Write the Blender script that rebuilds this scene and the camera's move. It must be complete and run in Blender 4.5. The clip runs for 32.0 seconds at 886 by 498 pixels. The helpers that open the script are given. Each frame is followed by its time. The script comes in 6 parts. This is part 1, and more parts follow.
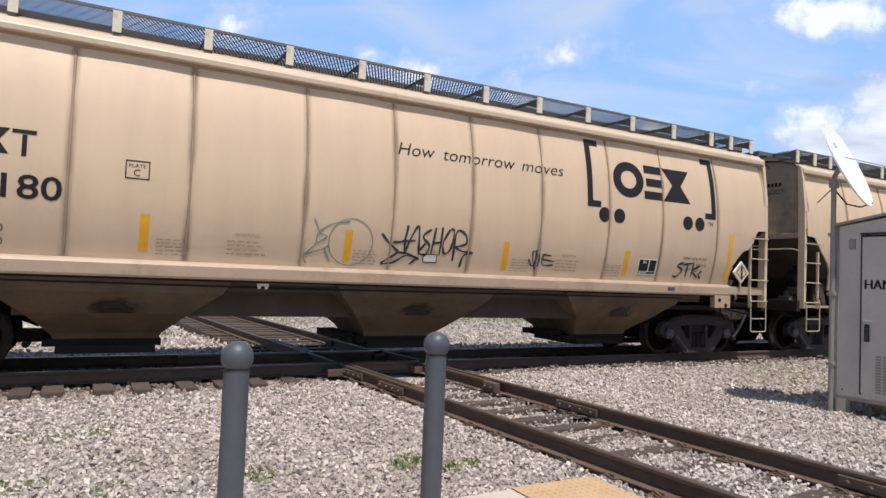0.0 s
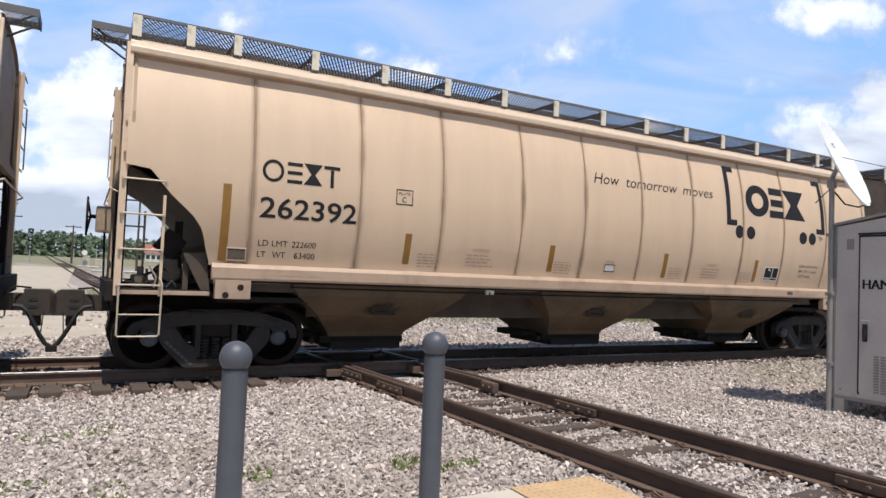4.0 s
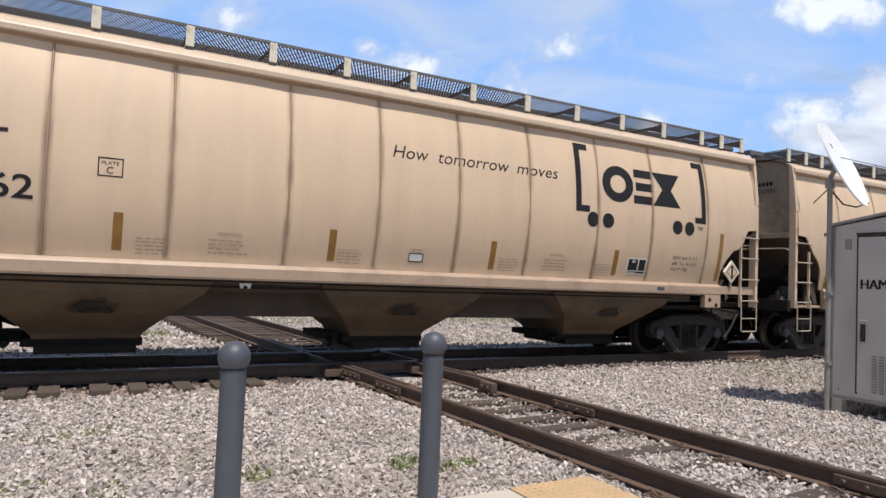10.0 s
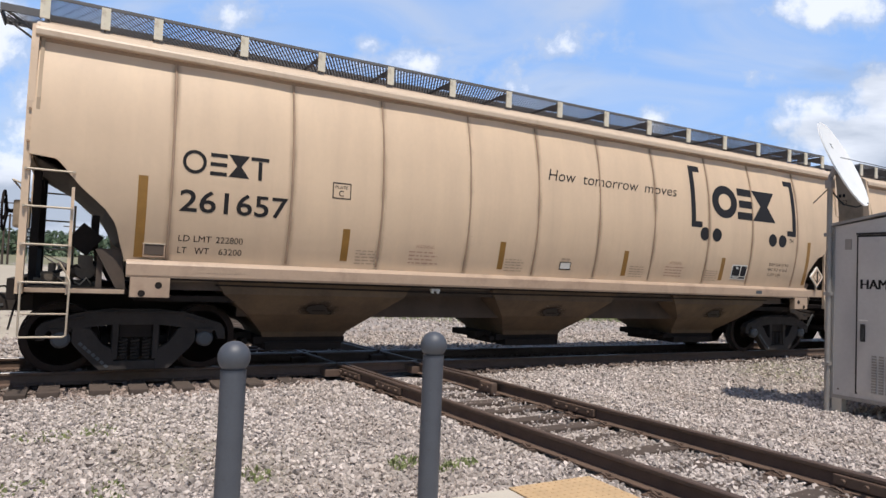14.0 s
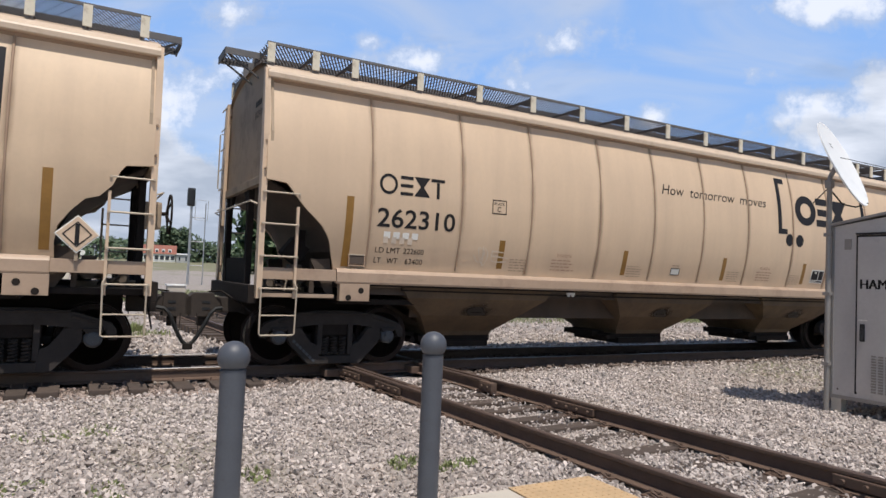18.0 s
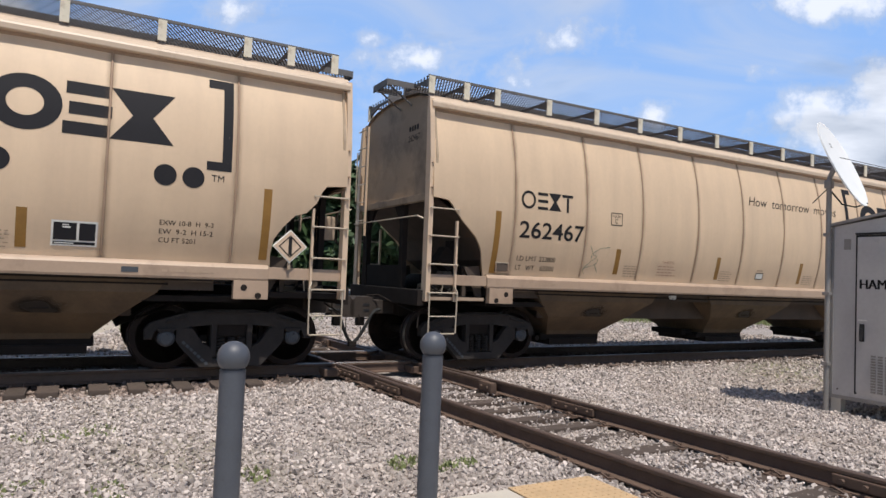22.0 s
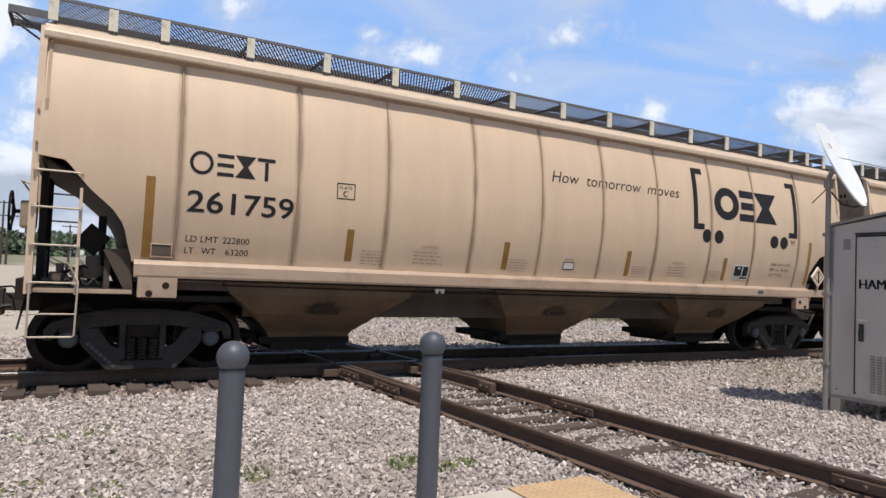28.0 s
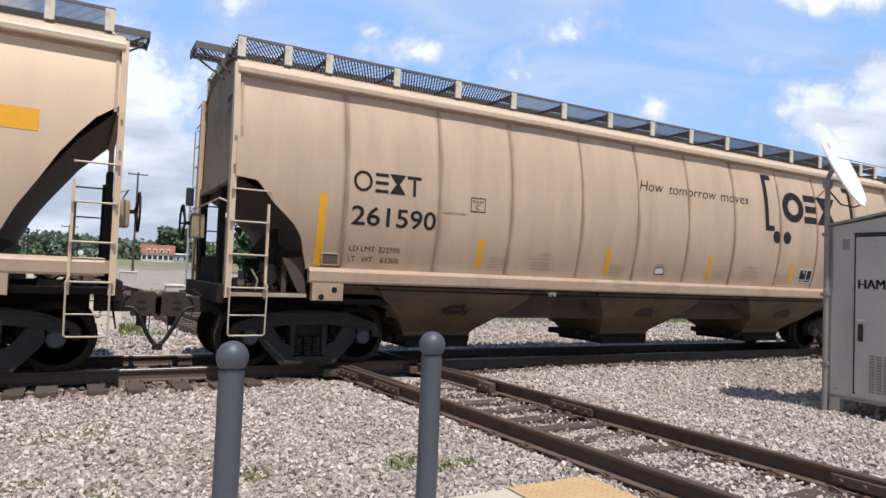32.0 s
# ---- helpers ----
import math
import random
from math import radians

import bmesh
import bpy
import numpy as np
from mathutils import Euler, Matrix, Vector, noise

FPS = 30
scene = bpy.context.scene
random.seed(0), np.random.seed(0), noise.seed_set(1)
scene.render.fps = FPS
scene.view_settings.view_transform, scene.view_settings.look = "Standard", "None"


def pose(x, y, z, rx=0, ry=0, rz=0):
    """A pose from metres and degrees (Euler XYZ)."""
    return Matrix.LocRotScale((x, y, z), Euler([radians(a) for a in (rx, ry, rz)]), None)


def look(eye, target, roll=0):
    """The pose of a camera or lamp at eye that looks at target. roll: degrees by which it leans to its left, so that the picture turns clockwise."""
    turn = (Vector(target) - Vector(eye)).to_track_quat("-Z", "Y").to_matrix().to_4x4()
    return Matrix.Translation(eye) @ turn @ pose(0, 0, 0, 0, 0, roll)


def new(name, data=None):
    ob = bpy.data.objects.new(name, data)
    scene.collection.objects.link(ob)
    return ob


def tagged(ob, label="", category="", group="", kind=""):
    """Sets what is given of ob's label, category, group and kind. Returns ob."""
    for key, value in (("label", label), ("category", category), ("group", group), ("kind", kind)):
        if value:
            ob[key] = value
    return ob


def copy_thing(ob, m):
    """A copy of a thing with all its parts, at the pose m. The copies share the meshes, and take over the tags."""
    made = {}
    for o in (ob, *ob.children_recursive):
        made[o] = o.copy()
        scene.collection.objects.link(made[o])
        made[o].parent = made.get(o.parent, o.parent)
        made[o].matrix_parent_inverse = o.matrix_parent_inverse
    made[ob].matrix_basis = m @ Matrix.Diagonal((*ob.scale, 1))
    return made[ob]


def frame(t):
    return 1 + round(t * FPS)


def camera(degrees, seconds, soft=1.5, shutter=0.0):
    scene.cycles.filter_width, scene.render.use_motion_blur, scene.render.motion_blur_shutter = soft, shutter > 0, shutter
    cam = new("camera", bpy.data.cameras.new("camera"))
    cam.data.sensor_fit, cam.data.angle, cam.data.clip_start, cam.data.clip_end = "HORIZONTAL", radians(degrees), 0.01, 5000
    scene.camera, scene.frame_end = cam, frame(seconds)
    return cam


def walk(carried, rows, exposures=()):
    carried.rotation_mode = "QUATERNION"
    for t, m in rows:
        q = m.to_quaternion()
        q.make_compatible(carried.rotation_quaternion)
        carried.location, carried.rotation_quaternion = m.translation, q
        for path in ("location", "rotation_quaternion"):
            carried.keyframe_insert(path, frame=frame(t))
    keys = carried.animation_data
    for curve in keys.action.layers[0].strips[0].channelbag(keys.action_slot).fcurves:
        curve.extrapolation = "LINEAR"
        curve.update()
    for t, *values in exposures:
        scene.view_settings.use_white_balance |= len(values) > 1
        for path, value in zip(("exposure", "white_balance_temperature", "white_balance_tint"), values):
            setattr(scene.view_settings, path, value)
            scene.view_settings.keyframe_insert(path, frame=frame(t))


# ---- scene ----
# World: x along the train's track (the train runs towards +x), y away from the camera, z = 0 at the rail tops.
EYE = Vector((0.0, -10.906, 1.476))
YAW, PITCH, ROLL = 28.897, 2.355, 2.321      # degrees; yaw from +y towards +x
LENS_F = 0.73884                             # focal length / width
# slow drift of the tripod head: seconds, degrees of yaw
DRIFT = [(0.0, -0.345), (1.0, -0.295), (3.0, -0.246), (6.0, -0.148), (8.0, -0.10), (13.0, -0.095), (20.0, -0.05), (28.0, 0.0), (32.0, 0.05)]


def aim(yaw):
    a, p = radians(yaw), radians(PITCH)
    return EYE + Vector((math.sin(a) * math.cos(p), math.cos(a) * math.cos(p), math.sin(p))) * 10


cam = camera(68.175, 32.0, soft=1.5)
walk(cam, [(t, look(EYE, aim(YAW + dy), ROLL)) for t, dy in DRIFT], exposures=[(0.0, 0.38), (1.0, 0.42), (2.0, 0.50), (3.0, 0.40), (6.0, 0.44), (7.0, 0.28), (8.0, 0.34), (9.0, 0.40), (10.0, 0.32), (11.0, 0.21), (12.5, 0.37), (13.0, 0.37), (14.0, 0.27), (17.0, 0.28), (18.0, 0.19), (19.0, 0.30), (20.0, 0.32), (21.0, 0.18), (22.0, 0.23), (23.0, 0.35), (24.0, 0.37), (25.0, 0.22), (28.0, 0.26), (29.0, 0.40), (30.0, 0.48), (31.0, 0.50), (32.0, 0.38)])

# ---- light ----
SUN_EL, SUN_AZ = 68.0, 186.0     # degrees; azimuth from +y towards +x, the side the sun stands on
world = bpy.data.worlds.new("sky")
scene.world = world
world.use_nodes = True
wn = world.node_tree
wn.nodes.clear()
sky = wn.nodes.new("ShaderNodeTexSky")
sky.sky_type, sky.sun_disc = "NISHITA", False
sky.sun_elevation, sky.sun_rotation = radians(SUN_EL), radians(SUN_AZ)
sky.air_density, sky.dust_density, sky.ozone_density = 1.0, 0.4, 2.0
bg = wn.nodes.new("ShaderNodeBackground")
bg.inputs["Strength"].default_value = 0.09
wo = wn.nodes.new("ShaderNodeOutputWorld")
wn.links.new(sky.outputs[0], bg.inputs[0])
wn.links.new(bg.outputs[0], wo.inputs[0])
sun = new("sun", bpy.data.lights.new("sun", "SUN"))
sun.data.energy, sun.data.angle, sun.data.color = 3.85, radians(0.53), (1.0, 0.94, 0.855)
a, e = radians(SUN_AZ), radians(SUN_EL)
sun.matrix_world = look((0, 0, 50), Vector((0, 0, 50)) - Vector((math.sin(a) * math.cos(e), math.cos(a) * math.cos(e), math.sin(e))))

# ---- materials ----


def shader(name, color, rough=0.6, metal=0.0, vary=0.18, scale=6.0, fine=60.0, bump=0.0, bump_scale=80.0, dirt=None, dirt_amount=0.0, dirt_scale=1.5, island=0.0, per_object=0.0, spec=0.5):
    """A surface with variation at two scales, optional stains of a second colour, and fine relief."""
    m = bpy.data.materials.new(name)
    m.use_nodes = True
    n, l = m.node_tree.nodes, m.node_tree.links
    b = n["Principled BSDF"]
    b.inputs["Roughness"].default_value, b.inputs["Metallic"].default_value = rough, metal
    b.inputs["Specular IOR Level"].default_value = spec
    tc = n.new("ShaderNodeTexCoord")

    def noise_at(s, detail=5.0, r=0.6):
        t = n.new("ShaderNodeTexNoise")
        t.inputs["Scale"].default_value, t.inputs["Detail"].default_value, t.inputs["Roughness"].default_value = s, detail, r
        l.new(tc.outputs["Object"], t.inputs["Vector"])
        return t.outputs["Fac"]

    def maths(op, x, y, clamp=False):
        q = n.new("ShaderNodeMath")
        q.operation, q.use_clamp = op, clamp
        for i, v in enumerate((x, y)):
            if isinstance(v, (int, float)):
                q.inputs[i].default_value = v
            else:
                l.new(v, q.inputs[i])
        return q.outputs[0]

    v = maths("ADD", maths("MULTIPLY", maths("SUBTRACT", noise_at(scale), 0.5), 1.4), maths("MULTIPLY", maths("SUBTRACT", noise_at(fine, 3.0), 0.5), 0.8))
    v = maths("ADD", maths("MULTIPLY", v, vary * 2), 1.0)
    if island:
        g = n.new("ShaderNodeNewGeometry")
        v = maths("MULTIPLY", v, maths("ADD", maths("MULTIPLY", g.outputs["Random Per Island"], island), 1 - island / 2))
    if per_object:
        g = n.new("ShaderNodeObjectInfo")
        v = maths("MULTIPLY", v, maths("ADD", maths("MULTIPLY", g.outputs["Random"], per_object), 1 - per_object / 2))
    base = n.new("ShaderNodeMix")
    base.data_type, base.blend_type = "RGBA", "MULTIPLY"
    base.inputs[0].default_value = 1.0
    base.inputs[6].default_value = (*color, 1)
    l.new(v, base.inputs[7])
    out = base.outputs[2]
    if dirt:
        ramp = n.new("ShaderNodeMapRange")
        ramp.inputs[1].default_value, ramp.inputs[2].default_value = 0.62 - dirt_amount * 0.35, 0.78
        l.new(noise_at(dirt_scale, 8.0, 0.7), ramp.inputs[0])
        mix = n.new("ShaderNodeMix")
        mix.data_type = "RGBA"
        l.new(maths("MULTIPLY", ramp.outputs[0], 0.85), mix.inputs[0])
        l.new(out, mix.inputs[6])
        mix.inputs[7].default_value = (*dirt, 1)
        out = mix.outputs[2]
    l.new(out, b.inputs["Base Color"])
    if bump:
        bp = n.new("ShaderNodeBump")
        bp.inputs["Strength"].default_value, bp.inputs["Distance"].default_value = bump, 0.01
        l.new(noise_at(bump_scale, 4.0), bp.inputs["Height"])
        l.new(bp.outputs[0], b.inputs["Normal"])
    return m


TAN = (0.672, 0.494, 0.328)


def tan_paint(name="tan_paint", color=None, grime=(0.37, 0.26, 0.185), amount=0.30):
    """Weathered tan car paint: cloudy fading, vertical rain streaks, brown blotches towards ends and bottom, tint by
    car.
    """
    m = shader(name, color or TAN, 0.55, vary=0.06, scale=0.9, fine=14, bump=0.05, bump_scale=25, spec=0.8)
    n, l = m.node_tree.nodes, m.node_tree.links
    b = n["Principled BSDF"]
    src = b.inputs["Base Color"].links[0].from_socket
    tc = n.new("ShaderNodeTexCoord")
    mp = n.new("ShaderNodeMapping")
    mp.inputs["Scale"].default_value = (2.6, 2.6, 0.30)
    t = n.new("ShaderNodeTexNoise")
    t.inputs["Scale"].default_value, t.inputs["Detail"].default_value = 1.0, 6.0
    l.new(tc.outputs["Object"], mp.inputs[0])
    l.new(mp.outputs[0], t.inputs["Vector"])
    r = n.new("ShaderNodeMapRange")
    r.inputs[1].default_value, r.inputs[2].default_value, r.inputs[3].default_value, r.inputs[4].default_value = 0.38, 0.78, 0.0, amount
    l.new(t.outputs["Fac"], r.inputs[0])
    mix = n.new("ShaderNodeMix")
    mix.data_type = "RGBA"
    l.new(r.outputs[0], mix.inputs[0])
    l.new(src, mix.inputs[6])
    mix.inputs[7].default_value = (*grime, 1)
    # fine rain streaks
    mp2 = n.new("ShaderNodeMapping")
    mp2.inputs["Scale"].default_value = (15.0, 15.0, 0.22)
    t2 = n.new("ShaderNodeTexNoise")
    t2.inputs["Scale"].default_value, t2.inputs["Detail"].default_value = 1.0, 4.0
    l.new(tc.outputs["Object"], mp2.inputs[0])
    l.new(mp2.outputs[0], t2.inputs["Vector"])
    r2 = n.new("ShaderNodeMapRange")
    r2.inputs[1].default_value, r2.inputs[2].default_value, r2.inputs[3].default_value, r2.inputs[4].default_value = 0.50, 0.85, 0.0, amount * 0.34
    l.new(t2.outputs["Fac"], r2.inputs[0])
    mix2 = n.new("ShaderNodeMix")
    mix2.data_type = "RGBA"
    l.new(r2.outputs[0], mix2.inputs[0])
    l.new(mix.outputs[2], mix2.inputs[6])
    mix2.inputs[7].default_value = (*grime, 1)
    mix = mix2
    # brown blotches, denser towards the car ends and the bottom
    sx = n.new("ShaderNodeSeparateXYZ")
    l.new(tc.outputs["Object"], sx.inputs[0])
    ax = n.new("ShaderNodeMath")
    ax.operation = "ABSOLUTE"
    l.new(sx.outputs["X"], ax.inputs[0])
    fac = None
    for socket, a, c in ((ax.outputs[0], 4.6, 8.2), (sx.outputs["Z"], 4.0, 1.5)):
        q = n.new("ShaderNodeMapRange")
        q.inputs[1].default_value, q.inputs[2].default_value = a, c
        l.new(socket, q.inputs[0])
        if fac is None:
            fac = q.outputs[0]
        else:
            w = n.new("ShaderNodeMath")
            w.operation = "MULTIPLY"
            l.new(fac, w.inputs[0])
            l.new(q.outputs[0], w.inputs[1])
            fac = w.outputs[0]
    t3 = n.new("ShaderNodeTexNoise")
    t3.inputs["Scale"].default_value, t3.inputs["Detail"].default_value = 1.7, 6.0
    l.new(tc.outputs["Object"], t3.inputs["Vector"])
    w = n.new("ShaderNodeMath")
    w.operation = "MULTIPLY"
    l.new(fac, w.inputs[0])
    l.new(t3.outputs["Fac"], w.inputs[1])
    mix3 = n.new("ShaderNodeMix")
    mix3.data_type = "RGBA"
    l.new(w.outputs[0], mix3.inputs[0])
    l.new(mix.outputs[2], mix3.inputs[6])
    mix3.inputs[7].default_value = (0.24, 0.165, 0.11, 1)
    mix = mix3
    # each car has faded in its own way
    oi = n.new("ShaderNodeObjectInfo")
    k = n.new("ShaderNodeMapRange")
    k.inputs[3].default_value, k.inputs[4].default_value = 0.0, 0.35
    l.new(oi.outputs["Random"], k.inputs[0])
    tint = n.new("ShaderNodeMix")
    tint.data_type = "RGBA"
    l.new(k.outputs[0], tint.inputs[0])
    l.new(mix.outputs[2], tint.inputs[6])
    tint.inputs[7].default_value = (0.56, 0.405, 0.295, 1)
    l.new(tint.outputs[2], b.inputs["Base Color"])
    return m


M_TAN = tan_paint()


def seam_grime():
    """Rusty brown bleeding beside a seam: densest at the seam, broken up along it."""
    m = shader("seam_grime", (0.20, 0.13, 0.085), 0.8, vary=0.2, scale=3)
    n, l = m.node_tree.nodes, m.node_tree.links
    b = n["Principled BSDF"]
    tc = n.new("ShaderNodeTexCoord")
    sx = n.new("ShaderNodeSeparateXYZ")
    l.new(tc.outputs["Object"], sx.inputs[0])
    ab = n.new("ShaderNodeMath")
    ab.operation = "ABSOLUTE"
    l.new(sx.outputs["X"], ab.inputs[0])
    near = n.new("ShaderNodeMapRange")
    near.interpolation_type = "SMOOTHSTEP"
    near.inputs[1].default_value, near.inputs[2].default_value, near.inputs[3].default_value, near.inputs[4].default_value = 0.085, 0.0, 0.0, 1.0
    l.new(ab.outputs[0], near.inputs[0])
    oi = n.new("ShaderNodeObjectInfo")
    t = n.new("ShaderNodeTexNoise")
    t.noise_dimensions = "4D"
    t.inputs["Scale"].default_value, t.inputs["Detail"].default_value = 1.3, 5.0
    w = n.new("ShaderNodeMath")
    w.operation, w.inputs[1].default_value = "MULTIPLY", 40.0
    l.new(oi.outputs["Random"], w.inputs[0])
    l.new(tc.outputs["Object"], t.inputs["Vector"])
    l.new(w.outputs[0], t.inputs["W"])
    r = n.new("ShaderNodeMapRange")
    r.inputs[1].default_value, r.inputs[2].default_value, r.inputs[3].default_value, r.inputs[4].default_value = 0.34, 0.75, 0.0, 0.70
    l.new(t.outputs["Fac"], r.inputs[0])
    k = n.new("ShaderNodeMath")
    k.operation = "MULTIPLY"
    l.new(near.outputs[0], k.inputs[0])
    l.new(r.outputs[0], k.inputs[1])
    l.new(k.outputs[0], b.inputs["Alpha"])
    return m


M_SEAMGRIME = seam_grime()
M_TAN_WORN = tan_paint("tan_paint_worn", (0.54, 0.395, 0.275), (0.29, 0.20, 0.14), 0.5)
M_ROOFTAN = shader("dirty_roof_tan", (0.40, 0.295, 0.215), 0.6, vary=0.12, scale=1.5, fine=20, dirt=(0.17, 0.12, 0.09), dirt_amount=0.4, dirt_scale=1.6)
M_TRIM = shader("tan_trim_paint", (0.60, 0.445, 0.315), 0.5, vary=0.08, scale=2, fine=25, dirt=(0.3, 0.2, 0.13), dirt_amount=0.12, dirt_scale=3)
M_SILL = shader("dirty_sill_tan", (0.40, 0.285, 0.203), 0.5, vary=0.10, scale=2, fine=25, dirt=(0.24, 0.16, 0.115), dirt_amount=0.35, dirt_scale=2.2)
M_LIP = shader("pale_roof_edge", (0.56, 0.435, 0.325), 0.5, vary=0.08, scale=3, fine=25, dirt=(0.36, 0.26, 0.18), dirt_amount=0.25, dirt_scale=3)
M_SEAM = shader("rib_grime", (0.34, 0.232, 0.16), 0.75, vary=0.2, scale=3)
# car tan darkened for the shade under the body, plus blotchy dirt
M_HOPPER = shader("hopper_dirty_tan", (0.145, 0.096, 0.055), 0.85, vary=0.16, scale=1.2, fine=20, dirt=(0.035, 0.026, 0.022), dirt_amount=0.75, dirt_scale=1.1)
M_SCUFF = shader("scuff_black", (0.03, 0.022, 0.018), 0.7, vary=0.3, scale=6)


def grease_stain():
    """A greasy smear: dense in the middle, ragged at its edge."""
    m = shader("grease_stain", (0.022, 0.016, 0.012), 0.6, vary=0.3, scale=6)
    n, l = m.node_tree.nodes, m.node_tree.links
    tc = n.new("ShaderNodeTexCoord")
    mp = n.new("ShaderNodeMapping")
    mp.inputs["Scale"].default_value = (2.5, 0.0, 4.8)
    l.new(tc.outputs["Object"], mp.inputs[0])
    ln = n.new("ShaderNodeVectorMath")
    ln.operation = "LENGTH"
    l.new(mp.outputs[0], ln.inputs[0])
    t = n.new("ShaderNodeTexNoise")
    t.inputs["Scale"].default_value, t.inputs["Detail"].default_value = 6.0, 6.0
    l.new(tc.outputs["Object"], t.inputs["Vector"])
    ad = n.new("ShaderNodeMath")
    ad.operation = "MULTIPLY_ADD"
    ad.inputs[1].default_value = 0.8
    l.new(t.outputs["Fac"], ad.inputs[0])
    l.new(ln.outputs["Value"], ad.inputs[2])
    r = n.new("ShaderNodeMapRange")
    r.interpolation_type = "SMOOTHSTEP"
    r.inputs[1].default_value, r.inputs[2].default_value, r.inputs[3].default_value, r.inputs[4].default_value = 1.3, 0.75, 0.0, 0.9
    l.new(ad.outputs[0], r.inputs[0])
    l.new(r.outputs[0], n["Principled BSDF"].inputs["Alpha"])
    return m


M_STAIN = grease_stain()
M_FRAME = shader("dusty_cast_steel", (0.040, 0.033, 0.030), 0.85, spec=0.3, vary=0.3, scale=5, fine=50, bump=0.25, dirt=(0.022, 0.019, 0.018), dirt_amount=0.35, dirt_scale=4)
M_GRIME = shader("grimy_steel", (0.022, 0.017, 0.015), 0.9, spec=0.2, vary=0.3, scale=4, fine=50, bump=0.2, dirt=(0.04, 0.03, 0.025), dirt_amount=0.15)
M_END = shader("end_sheet_grey", (0.40, 0.30, 0.21), 0.7, vary=0.15, scale=1.5, dirt=(0.08, 0.065, 0.05), dirt_amount=0.35)
M_DARKGAL = shader("galvanised_grating", (0.13, 0.124, 0.125), 0.7, 0.1, vary=0.15)
M_POST = shader("post_white", (0.66, 0.60, 0.48), 0.55, vary=0.1, scale=8, dirt=(0.35, 0.26, 0.18), dirt_amount=0.2, dirt_scale=9)
M_RUNG = shader("rung_pale_steel", (0.47, 0.39, 0.30), 0.45, 0.1, vary=0.15)
M_BLACK = shader("stencil_black", (0.019, 0.017, 0.018), 0.7, spec=0.2, vary=0.15, scale=5)
M_NAVY = shader("logo_navy", (0.019, 0.018, 0.021), 0.65, spec=0.2, vary=0.12, scale=3)
M_RED = shader("stencil_red", (0.43, 0.26, 0.19), 0.6)
M_FAINT = shader("stencil_faded", (0.40, 0.29, 0.205), 0.65)
M_OCHRE = shader("reflector_ochre", (0.26, 0.13, 0.025), 0.45, vary=0.2, scale=5)
M_YELLOW = shader("reflector_yellow", (0.75, 0.36, 0.02), 0.4, vary=0.1)
M_WHITE = shader("decal_white", (0.74, 0.72, 0.67), 0.5)
M_RUBBER = shader("hose_rubber", (0.02, 0.02, 0.02), 0.6)
M_WHEEL = shader("wheel_steel", (0.028, 0.019, 0.016), 0.8, 0.1, spec=0.2, vary=0.25, scale=3, dirt=(0.07, 0.045, 0.032), dirt_amount=0.2, dirt_scale=2.5)
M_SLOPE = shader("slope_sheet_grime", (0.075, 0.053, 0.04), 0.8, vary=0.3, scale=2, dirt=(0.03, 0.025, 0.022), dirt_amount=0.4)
M_VALVE = shader("dusty_valve_casting", (0.15, 0.115, 0.085), 0.75, 0.1, vary=0.3, scale=7, fine=60, bump=0.15, dirt=(0.05, 0.04, 0.032), dirt_amount=0.5, dirt_scale=7)
M_COUPLER = shader("coupler_steel", (0.045, 0.034, 0.028), 0.8, 0.1, vary=0.25, scale=6, bump=0.2)
M_TREAD = shader("wheel_tread_bright", (0.22, 0.21, 0.20), 0.4, 0.9, vary=0.08)
M_CAP = shader("bearing_cap", (0.07, 0.075, 0.085), 0.5, 0.2, vary=0.2)
M_TAG = shader("graffiti_dark", (0.03, 0.03, 0.035), 0.6)
M_TAGG = shader("graffiti_green", (0.20, 0.24, 0.18), 0.6)
M_TAGL = shader("graffiti_pale", (0.64, 0.53, 0.42), 0.6)
M_RUST = shader("rail_rust", (0.120, 0.076, 0.055), 0.85, 0.1, vary=0.25, scale=5, fine=60, bump=0.2, dirt=(0.07, 0.046, 0.035), dirt_amount=0.3)
M_RAILTOP = shader("rail_running_surface", (0.20, 0.185, 0.175), 0.42, 0.85, vary=0.12)
M_RAILDULL = shader("rail_dull_top", (0.095, 0.063, 0.050), 0.6, 0.25, vary=0.2)
M_TIE = shader("weathered_tie", (0.075, 0.054, 0.043), 0.9, vary=0.3, scale=6, fine=40, bump=0.5, bump_scale=30, per_object=0.3)
M_STONE = shader("ballast_stone", (0.445, 0.385, 0.352), 0.9, vary=0.15, scale=20, fine=120, island=1.05, dirt=(0.33, 0.27, 0.22), dirt_amount=0.5, dirt_scale=0.45)
# brown stone with the shade under the train put into its colour
M_TRAINSHADE = shader("oily_ballast", (0.15, 0.11, 0.09), 0.85, vary=0.3, scale=3, fine=60, bump=0.4, bump_scale=40, island=0.8)
M_RUSTY = shader("rust_stained_stone", (0.30, 0.235, 0.20), 0.9, vary=0.2, scale=14, fine=90, island=0.9, dirt=(0.20, 0.13, 0.095), dirt_amount=0.5, dirt_scale=0.9)
M_CABINET = shader("cabinet_aluminium", (0.52, 0.505, 0.50), 0.42, 0.4, vary=0.10, scale=1.3, fine=18, dirt=(0.20, 0.19, 0.19), dirt_amount=0.12)
M_CABTRIM = shader("cabinet_trim", (0.30, 0.28, 0.265), 0.5, 0.4, vary=0.1)
M_DISH = shader("dish_white", (0.80, 0.80, 0.80), 0.45, vary=0.04)
